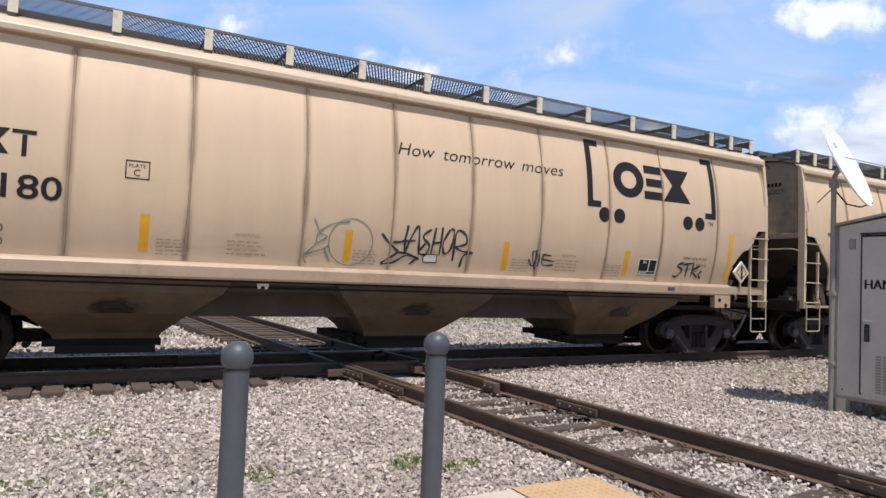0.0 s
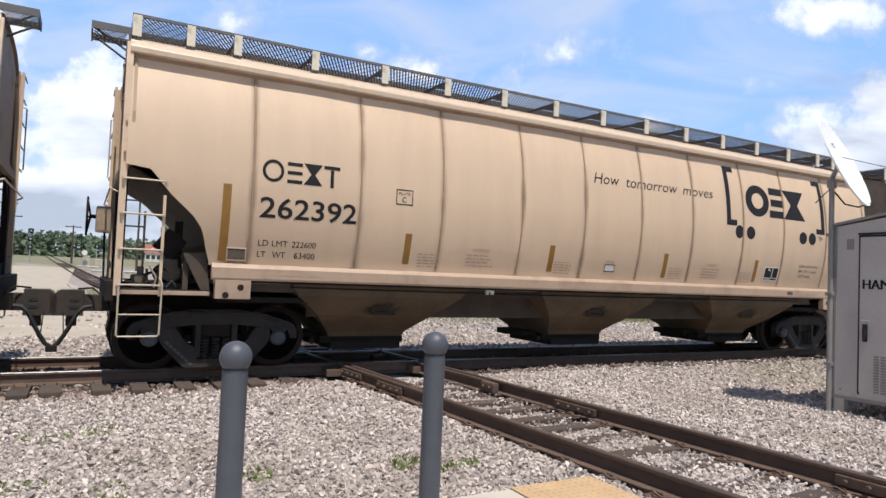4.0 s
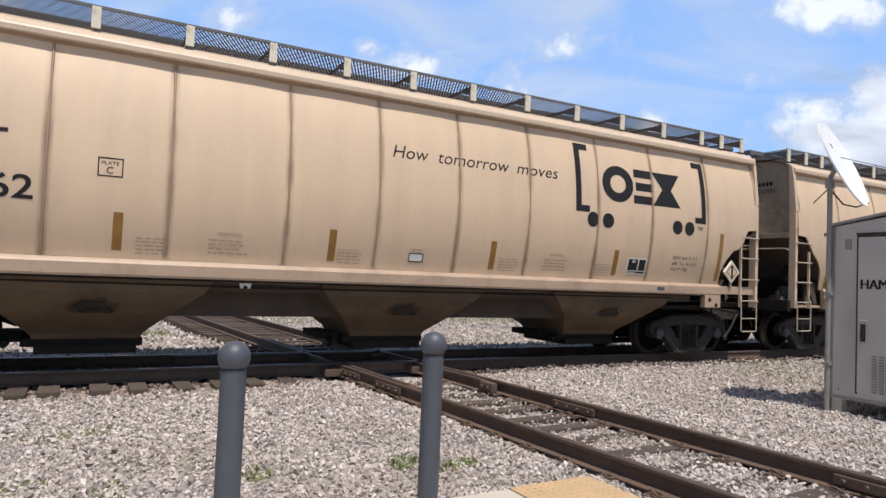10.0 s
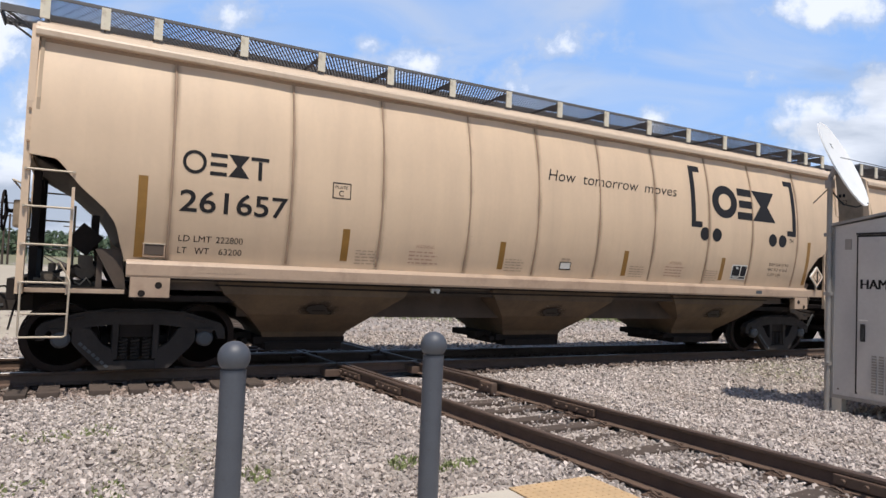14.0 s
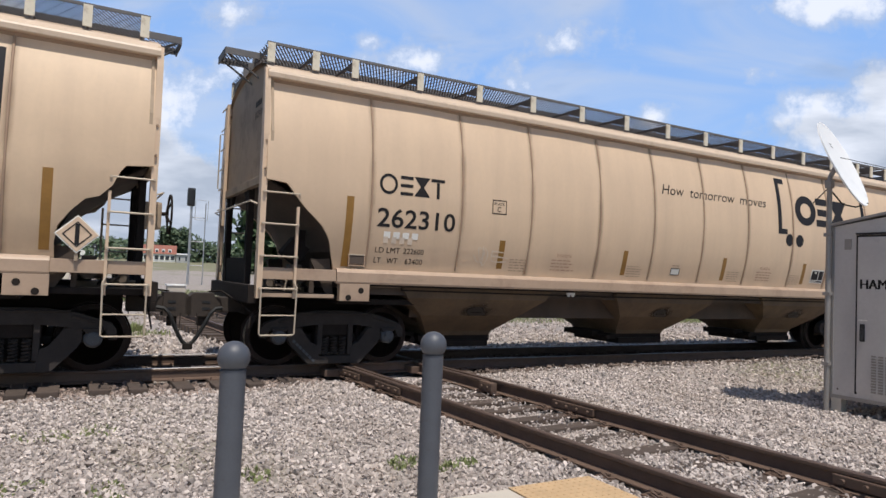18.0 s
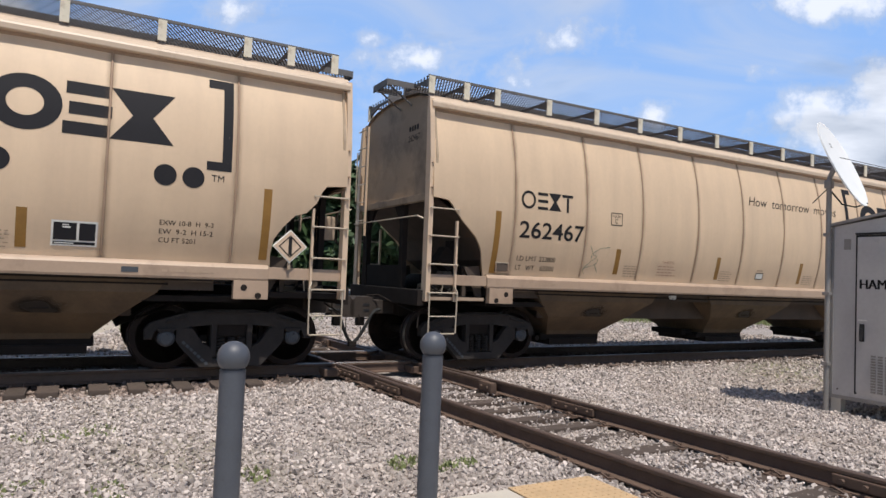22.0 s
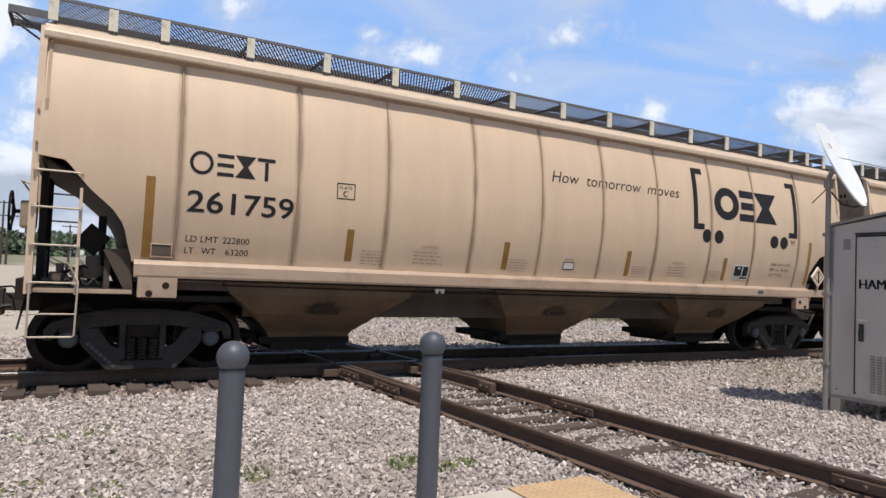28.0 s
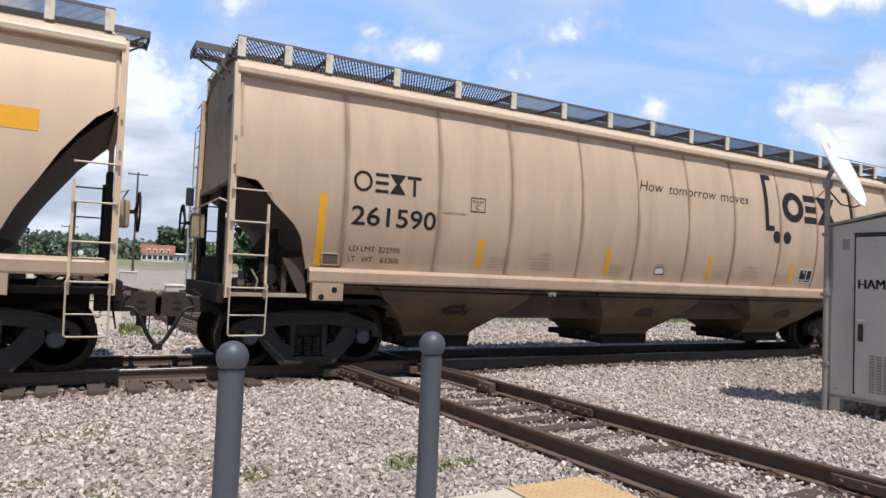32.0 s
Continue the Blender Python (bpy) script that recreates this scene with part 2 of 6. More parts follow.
M_BOLL = shader("bollard_grey_paint", (0.063, 0.069, 0.086), 0.5, vary=0.16, scale=7, fine=90, bump=0.06, bump_scale=60, dirt=(0.05, 0.045, 0.05), dirt_amount=0.08, dirt_scale=22)
M_CONC = shader("concrete", (0.48, 0.43, 0.365), 0.85, vary=0.12, scale=3, fine=90, bump=0.2)
M_TACT = shader("tactile_yellow", (0.48, 0.325, 0.18), 0.7, vary=0.12, scale=5, fine=70, dirt=(0.38, 0.27, 0.15), dirt_amount=0.2, dirt_scale=6)
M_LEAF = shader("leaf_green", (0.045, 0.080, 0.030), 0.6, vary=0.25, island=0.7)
# leaf green paled, the haze of the distance put into the colour
M_HAZELEAF = shader("far_leaf_green", (0.066, 0.10, 0.052), 0.7, vary=0.2, island=0.45)
M_GRASS = shader("weed_green", (0.22, 0.25, 0.10), 0.6, vary=0.2, island=0.6)
M_BARK = shader("bark", (0.09, 0.07, 0.055), 0.9, vary=0.3)
M_HOUSE = shader("house_white", (0.75, 0.74, 0.72), 0.7, vary=0.06)
M_ROOFR = shader("roof_red_brown", (0.26, 0.10, 0.07), 0.8, vary=0.15)
M_DARKWIN = shader("window_dark", (0.03, 0.035, 0.045), 0.15)
M_BUFF = shader("shed_grey", (0.42, 0.42, 0.42), 0.7)
M_SIGNAL = shader("signal_aluminium", (0.45, 0.46, 0.48), 0.4, 0.6)
M_SIGBLK = shader("signal_black", (0.015, 0.015, 0.017), 0.5)
M_POLE = shader("pole_wood", (0.075, 0.055, 0.042), 0.9)

# ---- mesh helpers ----


def empty(name, m=Matrix(), label="", category="", group="", kind=""):
    ob = new(name)
    ob.matrix_basis = m
    ob.empty_display_size = 0.2
    return tagged(ob, label, category, group, kind)


def obj(name, bm, material, parent=None, label="", smooth=False, m=None):
    me = bpy.data.meshes.new(name)
    bmesh.ops.recalc_face_normals(bm, faces=bm.faces)
    bm.to_mesh(me)
    bm.free()
    for mt in (material if isinstance(material, (list, tuple)) else [material]):
        me.materials.append(mt)
    if smooth:
        me.shade_smooth()
        me.set_sharp_from_angle(angle=radians(38))
    ob = new(name, me)
    if parent:
        ob.parent = parent
    if m is not None:
        ob.matrix_basis = m
    return tagged(ob, label)


BUILT = []


def part(name, bm, material, parent, label="", smooth=False, m=None):
    ob = obj(name, bm, material, parent, label, smooth, m)
    BUILT.append(ob)
    return ob


def slide(thing, since, dx):
    """Moves the parts of a thing that were built since then along x."""
    for ob in BUILT[since:]:
        if ob.parent is thing:
            ob.location.x += dx


def again(src, m, parent=None, label=""):
    """A further piece on the mesh of src."""
    ob = new(src.name.split(".")[0], src.data)
    ob.parent = parent or src.parent
    ob.matrix_basis = m
    return tagged(ob, label)


def B():
    return bmesh.new()


def box(bm, x0, x1, y0, y1, z0, z1, bevel=0.0, m=None):
    vs = [bm.verts.new((x, y, z)) for x in (x0, x1) for y in (y0, y1) for z in (z0, z1)]
    fs = [bm.faces.new([vs[i] for i in q]) for q in ((0, 1, 3, 2), (4, 6, 7, 5), (0, 4, 5, 1), (2, 3, 7, 6), (0, 2, 6, 4), (1, 5, 7, 3))]
    if bevel:
        g = bmesh.ops.bevel(bm, geom=list({e for f in fs for e in f.edges}), offset=bevel, segments=2, affect="EDGES", profile=0.7)
        vs = list({v for f in g["faces"] for v in f.verts} | {v for v in vs if v.is_valid})
    if m is not None:
        for v in vs:
            v.co = m @ v.co
    return bm


def tube(bm, p, q, r, n=10, r2=None, caps=True):
    p, q = Vector(p), Vector(q)
    d = (q - p).normalized()
    s = d.orthogonal().normalized()
    t = d.cross(s)
    r2 = r if r2 is None else r2
    rings = []
    for c, rr in ((p, r), (q, r2)):
        rings.append([bm.verts.new(c + (s * math.cos(k * math.tau / n) + t * math.sin(k * math.tau / n)) * rr) for k in range(n)])
    for k in range(n):
        bm.faces.new((rings[0][k], rings[0][(k + 1) % n], rings[1][(k + 1) % n], rings[1][k]))
    if caps:
        bm.faces.new(rings[0][::-1])
        bm.faces.new(rings[1])
    return bm


def pipe(bm, pts, r, n=8):
    """A round bar along a line of points."""
    pts = [Vector(p) for p in pts]
    rings, s = [], None
    for i, p in enumerate(pts):
        d = (pts[min(i + 1, len(pts) - 1)] - pts[max(i - 1, 0)]).normalized()
        s = d.orthogonal().normalized() if s is None else (s - d * s.dot(d)).normalized()
        t = d.cross(s)
        rings.append([bm.verts.new(p + (s * math.cos(k * math.tau / n) + t * math.sin(k * math.tau / n)) * r) for k in range(n)])
    for a, b in zip(rings, rings[1:]):
        for k in range(n):
            bm.faces.new((a[k], a[(k + 1) % n], b[(k + 1) % n], b[k]))
    bm.faces.new(rings[0][::-1])
    bm.faces.new(rings[-1])
    return bm


def prism(bm, pts, y0, y1):
    """An outline of (x, z) points, pushed from y0 to y1."""
    a = [bm.verts.new((x, y0, z)) for x, z in pts]
    b = [bm.verts.new((x, y1, z)) for x, z in pts]
    bm.faces.new(a)
    bm.faces.new(b[::-1])
    for i in range(len(pts)):
        j = (i + 1) % len(pts)
        bm.faces.new((a[i], b[i], b[j], a[j]))
    return bm


def lathe(bm, prof, n=32, axis="Y", centre=(0, 0, 0)):
    """A profile of (distance along the axis, radius), turned round the axis."""
    c = Vector(centre)
    rings = []
    for h, r in prof:
        ring = []
        for k in range(n):
            u, w = math.cos(k * math.tau / n) * r, math.sin(k * math.tau / n) * r
            ring.append(bm.verts.new(c + (Vector((u, h, w)) if axis == "Y" else Vector((u, w, h)))))
        rings.append(ring)
    for a, b in zip(rings, rings[1:]):
        for k in range(n):
            bm.faces.new((a[k], a[(k + 1) % n], b[(k + 1) % n], b[k]))
    if prof[0][1] > 1e-4:
        bm.faces.new(rings[0][::-1])
    if prof[-1][1] > 1e-4:
        bm.faces.new(rings[-1])
    bmesh.ops.remove_doubles(bm, verts=bm.verts, dist=1e-5)
    return bm


def sheet(bm, rows):
    """Faces between rows of points."""
    vs = [[bm.verts.new(p) for p in r] for r in rows]
    for a, b in zip(vs, vs[1:]):
        for k in range(len(a) - 1):
            bm.faces.new((a[k], a[k + 1], b[k + 1], b[k]))
    return bm

# ---- the hopper car: origin at its middle, z = 0 at the rail tops ----
PROFILE = [(1.52, 1.438), (1.75, 1.508), (2.05, 1.577), (2.35, 1.617), (2.65, 1.635), (2.95, 1.628), (3.30, 1.602), (3.60, 1.560), (3.88, 1.502), (4.24, 1.400)]
END_X = 8.27            # rear end of the body; the front reaches FRONT_OUT farther
FRONT_OUT = 0.13
END_OUT = {-1: 0.10, 1: 0.23}


def half_width(z):
    for (z0, w0), (z1, w1) in zip(PROFILE, PROFILE[1:]):
        if z <= z1:
            k = max(0.0, (z - z0) / (z1 - z0))
            return w0 + (w1 - w0) * k
    return PROFILE[-1][1]


def smooth_width(z):
    return (half_width(z - 0.12) + 2 * half_width(z) + half_width(z + 0.12)) / 4


CUT = [(1.54, 7.17), (1.735, 7.23), (1.90, 7.27), (2.0, 7.31), (2.15, 7.42), (2.26, 7.54), (2.31, 7.60), (2.40, 7.70), (2.50, 7.79), (2.62, 7.89), (2.70, 7.96), (2.75, 8.04)]
CUT_FRONT = [(1.54, 7.34), (1.70, 7.33), (1.91, 7.36), (2.10, 7.49), (2.26, 7.64), (2.31, 7.80), (2.46, 7.94), (2.64, 8.02), (2.72, 8.08), (2.75, 8.16)]
CUT_TANK_FRONT = [(z, x + 0.13) for z, x in ((1.54, 7.02), (1.80, 7.06), (2.1, 7.2), (2.45, 7.42), (2.8, 7.62), (3.08, 7.82), (3.3, 8.0), (3.5, 8.27))]
CUT_TANK = [(1.54, 7.02), (1.80, 7.06), (2.1, 7.2), (2.45, 7.42), (2.8, 7.62), (3.08, 7.82), (3.3, 8.0), (3.5, END_X)]


def cut_x(z, cut, end):
    """How far the side reaches out at the height z, above the end platform."""
    if z >= cut[-1][0]:
        return end
    for (z0, x0), (z1, x1) in zip(cut, cut[1:]):
        if z <= z1:
            return x0 + (x1 - x0) * max(0.0, (z - z0) / (z1 - z0))
    return end


RIBS = [-6.66, -5.05, -3.63, -2.05, -0.64, 0.78, 2.21, 3.78, 5.18, 6.78]
PANEL_X = sorted({round(a + (b - a) * k / 5, 4) for a, b in zip(RIBS, RIBS[1:]) for k in range(6)})


def pillow(x):
    """The panels bulge a little between the seams."""
    for a, b in zip(RIBS, RIBS[1:]):
        if a < x < b:
            u = (x - a) / (b - a)
            return 0.010 * 4 * u * (1 - u)
    return 0.0


def side_sheet(sign, rear=CUT, front=CUT_FRONT):
    bm = B()
    zs = sorted({1.50, 4.26} | {z for z, _ in rear + front} | {1.6 + 0.1 * i for i in range(27)} | {rear[-1][0] + 0.004})
    for y_in in (0.0, 0.035):
        sheet(bm, [[(x, sign * (smooth_width(z) + pillow(x) - y_in), z) for x in [-cut_x(z, rear, END_X)] + PANEL_X + [cut_x(z, front, END_X + FRONT_OUT)]] for z in zs])
    bmesh.ops.remove_doubles(bm, verts=bm.verts, dist=1e-4)
    # close the cut edge
    rim = [e for e in bm.edges if e.is_boundary]
    bmesh.ops.bridge_loops(bm, edges=rim)
    return bm


def rib(x, sign):
    bm = B()
    zs = [1.57 + 0.16 * i for i in range(17)] + [4.22]
    rows = []
    for z in zs:
        w = smooth_width(z)
        rows.append([(x - 0.017, sign * (w + 0.001), z), (x - 0.007, sign * (w + 0.016), z), (x + 0.007, sign * (w + 0.016), z), (x + 0.017, sign * (w + 0.001), z)])
    return sheet(bm, rows)


def seam_stain():
    bm = B()
    zs = [1.53 + 0.13 * i for i in range(21)] + [4.20]
    return sheet(bm, [[(x, -(smooth_width(z) + 0.007), z) for x in (-0.14, 0.0, 0.14)] for z in zs])


def on_side(bm, sign=-1, lift=0.004):
    """Bends flat work, drawn in x and z, on to the curved side."""
    for v in bm.verts:
        v.co.y = sign * (smooth_width(v.co.z) + pillow(v.co.x) + lift)
    return bm


def bar(bm, x0, z0, x1, z1, x2=None, x3=None):
    """An upright or level bar, cut in strips so that it can bend. x2, x3: its ends on top, if it leans."""
    n = max(1, int((z1 - z0) / 0.12))
    x2, x3 = (x0 if x2 is None else x2), (x1 if x3 is None else x3)
    for i in range(n):
        a, b = i / n, (i + 1) / n
        q = [(x0 + (x2 - x0) * a, a), (x1 + (x3 - x1) * a, a), (x1 + (x3 - x1) * b, b), (x0 + (x2 - x0) * b, b)]
        bm.faces.new([bm.verts.new((x, 0, z0 + (z1 - z0) * k)) for x, k in q])
    return bm


def disc(bm, x, z, r, inner=0.0, squash=1.0, n=28):
    o = [bm.verts.new((x + r * squash * math.cos(k * math.tau / n), 0, z + r * math.sin(k * math.tau / n))) for k in range(n)]
    if inner:
        i = [bm.verts.new((x + inner * squash * math.cos(k * math.tau / n), 0, z + inner * math.sin(k * math.tau / n))) for k in range(n)]
        for k in range(n):
            bm.faces.new((o[k], o[(k + 1) % n], i[(k + 1) % n], i[k]))
    else:
        for k in range(1, n // 2):
            bm.faces.new((o[k - 1], o[k], o[n - 1 - k], o[(n - k) % n]))
    return bm


def poly(bm, pts):
    bm.faces.new([bm.verts.new((x, 0, z)) for x, z in pts])
    return bm


TEXTS = {}


def lettering(text, x, z, height, width=None, shear=0.0, bold=0.0):
    """Text in the built-in font as flat work: left end at x, foot at z, with capitals of that height, set to a width."""
    key = (text, shear, bold)
    if key not in TEXTS:
        cu = bpy.data.curves.new("lettering", "FONT")
        cu.body, cu.size, cu.shear, cu.offset, cu.resolution_u = text, 1.0, shear, bold, 3
        ob = bpy.data.objects.new("lettering", cu)
        scene.collection.objects.link(ob)
        deps = bpy.context.evaluated_depsgraph_get()
        me = bpy.data.meshes.new_from_object(ob.evaluated_get(deps))
        TEXTS[key] = me
        bpy.data.objects.remove(ob)
        bpy.data.curves.remove(cu)
    bm = B()
    bm.from_mesh(TEXTS[key])
    xs = [v.co.x for v in bm.verts]
    lo, hi = min(xs), max(xs)
    k = height / 0.70
    kx = k if width is None else width / (hi - lo)
    for v in bm.verts:
        v.co = ((v.co.x - lo) * kx + x, 0, v.co.y * k + z)
    return bm


def merge(*bms):
    out = bms[0]
    for b in bms[1:]:
        me = bpy.data.meshes.new("joined")
        b.to_mesh(me)
        b.free()
        out.from_mesh(me)
        bpy.data.meshes.remove(me)
    return out


def islands(bm):
    """Splits flat work into its separate pieces."""
    left, out = set(bm.faces), []
    while left:
        todo, seen = [left.pop()], []
        while todo:
            f = todo.pop()
            seen.append(f)
            for v in f.verts:
                for g in v.link_faces:
                    if g in left:
                        left.discard(g)
                        todo.append(g)
        one, verts = B(), {}
        for f in seen:
            for v in f.verts:
                if v not in verts:
                    verts[v] = one.verts.new(v.co)
            one.faces.new([verts[v] for v in f.verts])
        out.append(one)
    bm.free()
    return out


def lines_of_bars(x, z, w, rows, step, h, seed):
    """Small stencil that cannot be read: bars."""
    rnd = random.Random(seed)
    bm = B()
    for i in range(rows):
        c = x
        end = x + w * rnd.uniform(0.8, 1.0)
        while c < end:
            d = rnd.uniform(0.04, 0.12)
            bar(bm, c, z - i * step, min(c + d, end), z - i * step + h)
            c += d + 0.025
    return bm


def ribbon(bm, pts, r):
    """A sprayed line of half width r through points, bent smoothly."""
    fine = []
    for i in range(len(pts) - 1):
        p0, p1, p2, p3 = (Vector(pts[max(0, min(len(pts) - 1, i + d))]) for d in (-1, 0, 1, 2))
        for k in range(5):
            t = k / 5
            fine.append(0.5 * (2 * p1 + (p2 - p0) * t + (2 * p0 - 5 * p1 + 4 * p2 - p3) * t * t + (3 * p1 - p0 - 3 * p2 + p3) * t ** 3))
    fine.append(Vector(pts[-1]))
    rows = []
    for i, p in enumerate(fine):
        d = fine[min(i + 1, len(fine) - 1)] - fine[max(i - 1, 0)]
        n = Vector((-d.y, d.x)).normalized() * r * (0.8 + 0.25 * math.sin(i * 0.9))
        rows.append([(p.x - n.x, 0, p.y - n.y), (p.x + n.x, 0, p.y + n.y)])
    return sheet(bm, rows)


def tag(strokes, x, z, w, h, r):
    """A graffiti tag: strokes in a unit square, set into a box on the side."""
    bm = B()
    for line in strokes:
        ribbon(bm, [(x + u * w, z + v * h) for u, v in line], r)
    return bm


def ladder(car, x, other, y, zs, name="ladder"):
    """Stiles at x and other; rungs at the heights zs. Below them a bent stirrup."""
    s = math.copysign(1, y)
    o = math.copysign(1, other - x)
    top = part(name, box(B(), min(other, other + o * 0.035), max(other, other + o * 0.035), min(y, y - s * 0.05), max(y, y - s * 0.05), 1.06, zs[1] + 0.27), M_TRIM, car, "weathered tan ladder with pale rungs")
    for z in zs:
        part("rung", tube(B(), (x, y + s * 0.02, z), (other + o * 0.03, y + s * 0.02, z), 0.0135, 8), M_RUNG, top)
        for xx in (x - o * 0.0, other + o * 0.015):
            part("bolt", tube(B(), (xx, y + s * 0.005, z), (xx, y + s * 0.05, z), 0.018, 6), M_RUNG, top)
    pts = [(other, y, 1.30), (other + o * 0.04, y + s * 0.03, 1.22), (other + o * 0.03, y + s * 0.03, 0.56), (other, y + s * 0.03, 0.54), (x + o * 0.04, y + s * 0.03, 0.54), (x + o * 0.02, y + s * 0.03, 0.56), (x + o * 0.02, y + s * 0.03, 1.2)]
    part("stirrup", pipe(B(), pts, 0.0125), M_RUNG, top)
    part("rung", tube(B(), (x + o * 0.02, y + s * 0.03, 0.82), (other + o * 0.03, y + s * 0.03, 0.82), 0.011, 8), M_RUNG, top)
    return top


def wheelset(car, x):
    ax = part("wheelset", tube(B(), (0, -1.02, 0), (0, 1.02, 0), 0.085, 14), M_GRIME, car, "grimy steel wheelset")
    ax.matrix_basis = pose(x, 0, 0.457)
    for s in (-1, 1):
        prof = [(s * 0.62, 0.10), (s * 0.635, 0.20), (s * 0.70, 0.235), (s * 0.715, 0.37), (s * 0.685, 0.395), (s * 0.685, 0.485), (s * 0.705, 0.487), (s * 0.722, 0.459)]
        prof2 = [(s * 0.722, 0.459), (s * 0.815, 0.455)]
        prof3 = [(s * 0.815, 0.455), (s * 0.822, 0.445), (s * 0.822, 0.375), (s * 0.78, 0.36), (s * 0.745, 0.24), (s * 0.80, 0.20), (s * 0.82, 0.11), (s * 0.82, 0.06)]
        w = part("wheel", lathe(B(), prof, 40), M_WHEEL, ax, "", True)
        part("tread", lathe(B(), prof2, 40), M_TREAD, ax, "bright worn wheel tread", True)
        part("wheel_face", lathe(B(), prof3, 40), M_WHEEL, ax, "", True)
        cap = lathe(B(), [(s * 1.0, 0.115), (s * 1.09, 0.115), (s * 1.105, 0.10), (s * 1.12, 0.085), (s * 1.125, 0.0)], 20)
        for k in range(3):
            c = (math.cos(k * math.tau / 3) * 0.05, math.sin(k * math.tau / 3) * 0.05)
            tube(cap, (c[0], s * 1.12, c[1]), (c[0], s * 1.145, c[1]), 0.016, 6)
        part("bearing_cap", cap, M_CAP, ax, "grey bearing end cap with three bolts", True)
    return ax


def side_frame_mesh(s):
    """A cast side frame: top chord with the bearing arches, tension members, columns round the springs."""
    bm = B()
    y0, y1 = s * 0.94, s * 1.08
    half = [(0.30, 0.86), (0.70, 0.80), (1.10, 0.67), (1.17, 0.58), (1.17, 0.44), (1.07, 0.44), (1.04, 0.57), (0.75, 0.57), (0.56, 0.625), (0.28, 0.645)]
    prism(bm, half + [(-x, z) for x, z in half[::-1]], y0, y1)
    for o in (-1, 1):
        prism(bm, [(o * x, z) for x, z in ((0.76, 0.60), (0.77, 0.43), (0.70, 0.33), (0.43, 0.04), (0.25, 0.03), (0.25, 0.16), (0.29, 0.33), (0.40, 0.37), (0.55, 0.60))], y0 - s * 0.002, y1 - s * 0.002)
        prism(bm, [(o * x, z) for x, z in ((0.21, 0.18), (0.29, 0.18), (0.29, 0.73), (0.21, 0.73))], y0 - s * 0.004, y1 - s * 0.004)
        prism(bm, [(o * x, z) for x, z in ((1.02, 0.60), (0.76, 0.60), (0.80, 0.53), (0.98, 0.53))], s * 0.90, s * 1.11)
        prism(bm, [(o * x, z) for x, z in ((0.92, 0.70), (0.64, 0.775), (0.62, 0.74), (0.90, 0.665))], s * 1.07, s * 1.10)
    prism(bm, [(-0.30, 0.035), (0.30, 0.035), (0.27, 0.16), (-0.27, 0.16)], y0 - s * 0.006, y1 - s * 0.006)
    prism(bm, [(-0.62, 0.835), (0.62, 0.835), (0.60, 0.80), (-0.60, 0.80)], s * 1.07, s * 1.105)
    bmesh.ops.bevel(bm, geom=[e for e in bm.edges if abs(e.verts[0].co.y - e.verts[1].co.y) < 1e-4], offset=0.010, segments=1, affect="EDGES")
    return bm


def truck(car, x):
    for s in (-1, 1):
        sf = part("side_frame", side_frame_mesh(s), M_FRAME, car, "dark cast truck side frame", False, pose(x, 0, 0))
        for k in (-0.145, 0.0, 0.145):
            sp = B()
            n = 54
            pipe(sp, [(k + 0.044 * math.cos(i * 0.75), s * 1.02 + 0.044 * math.sin(i * 0.75), 0.165 + 0.29 * i / n) for i in range(n + 1)], 0.0165, 5)
            part("spring", sp, M_FRAME, sf)
        part("bolster_end", box(B(), -0.205, 0.205, min(s * 0.93, s * 1.03), max(s * 0.93, s * 1.03), 0.47, 0.66, 0.02), M_GRIME, sf)
        # dark box added behind the springs to close the bright gap
        part("spring_plank", box(B(), -0.30, 0.30, min(s * 0.80, s * 0.925), max(s * 0.80, s * 0.925), 0.20, 0.66, 0.01), M_GRIME, sf)
        for k in range(7):      # cast marks along the tension member
            part("raised_mark", box(B(), -0.020, 0.020, min(s * 1.078, s * 1.084), max(s * 1.078, s * 1.084), -0.026, 0.026, m=pose(-0.655 + 0.052 * k, 0, 0.39 - 0.049 * k, 0, -43, 0)), M_CAP, sf)
    part("bolster", box(B(), -0.24, 0.24, -0.95, 0.95, 0.50, 0.76, 0.03), M_GRIME, car, "", False, pose(x, 0, 0))
    for o in (-1, 1):
        part("brake_beam", box(B(), -0.05, 0.05, -0.85, 0.85, 0.38, 0.48, 0.01), M_GRIME, car, "", False, pose(x + o * 0.36, 0, 0))


def grating(bm, x0, x1, y0, y1, z, step=0.054):
    """Expanded metal: strips that cross at a slant, in a flat rim."""
    for lean, gap, w, dz in ((0.46, step, 0.0125, 0.0), (-0.46, step * 3, 0.004, -0.004)):
        run_x = lean * (y1 - y0)
        a = x0 - abs(run_x)
        while a < x1 + abs(run_x):
            # the part of the strip from (a, y0) to (a + run_x, y1) that lies inside the rim
            lo, hi = sorted(((x0 + w - a) / run_x, (x1 - w - a) / run_x))
            lo, hi = max(lo, 0.0), min(hi, 1.0)
            if hi - lo > 0.02:
                ends = [(a + run_x * k, y0 + (y1 - y0) * k) for k in (lo, hi)]
                v = [bm.verts.new((x + e, y, z + dz + h)) for h in (-0.005, 0.0) for x, y in ends for e in (-w, w)]
                for f in ((0, 1, 3, 2), (4, 6, 7, 5), (0, 4, 5, 1), (2, 3, 7, 6), (0, 2, 6, 4), (1, 5, 7, 3)):
                    bm.faces.new([v[q] for q in f])
            a += gap
    for y in (y0, y1):
        box(bm, x0, x1, y - 0.006, y + 0.006, z - 0.034, z + 0.004)
    return bm


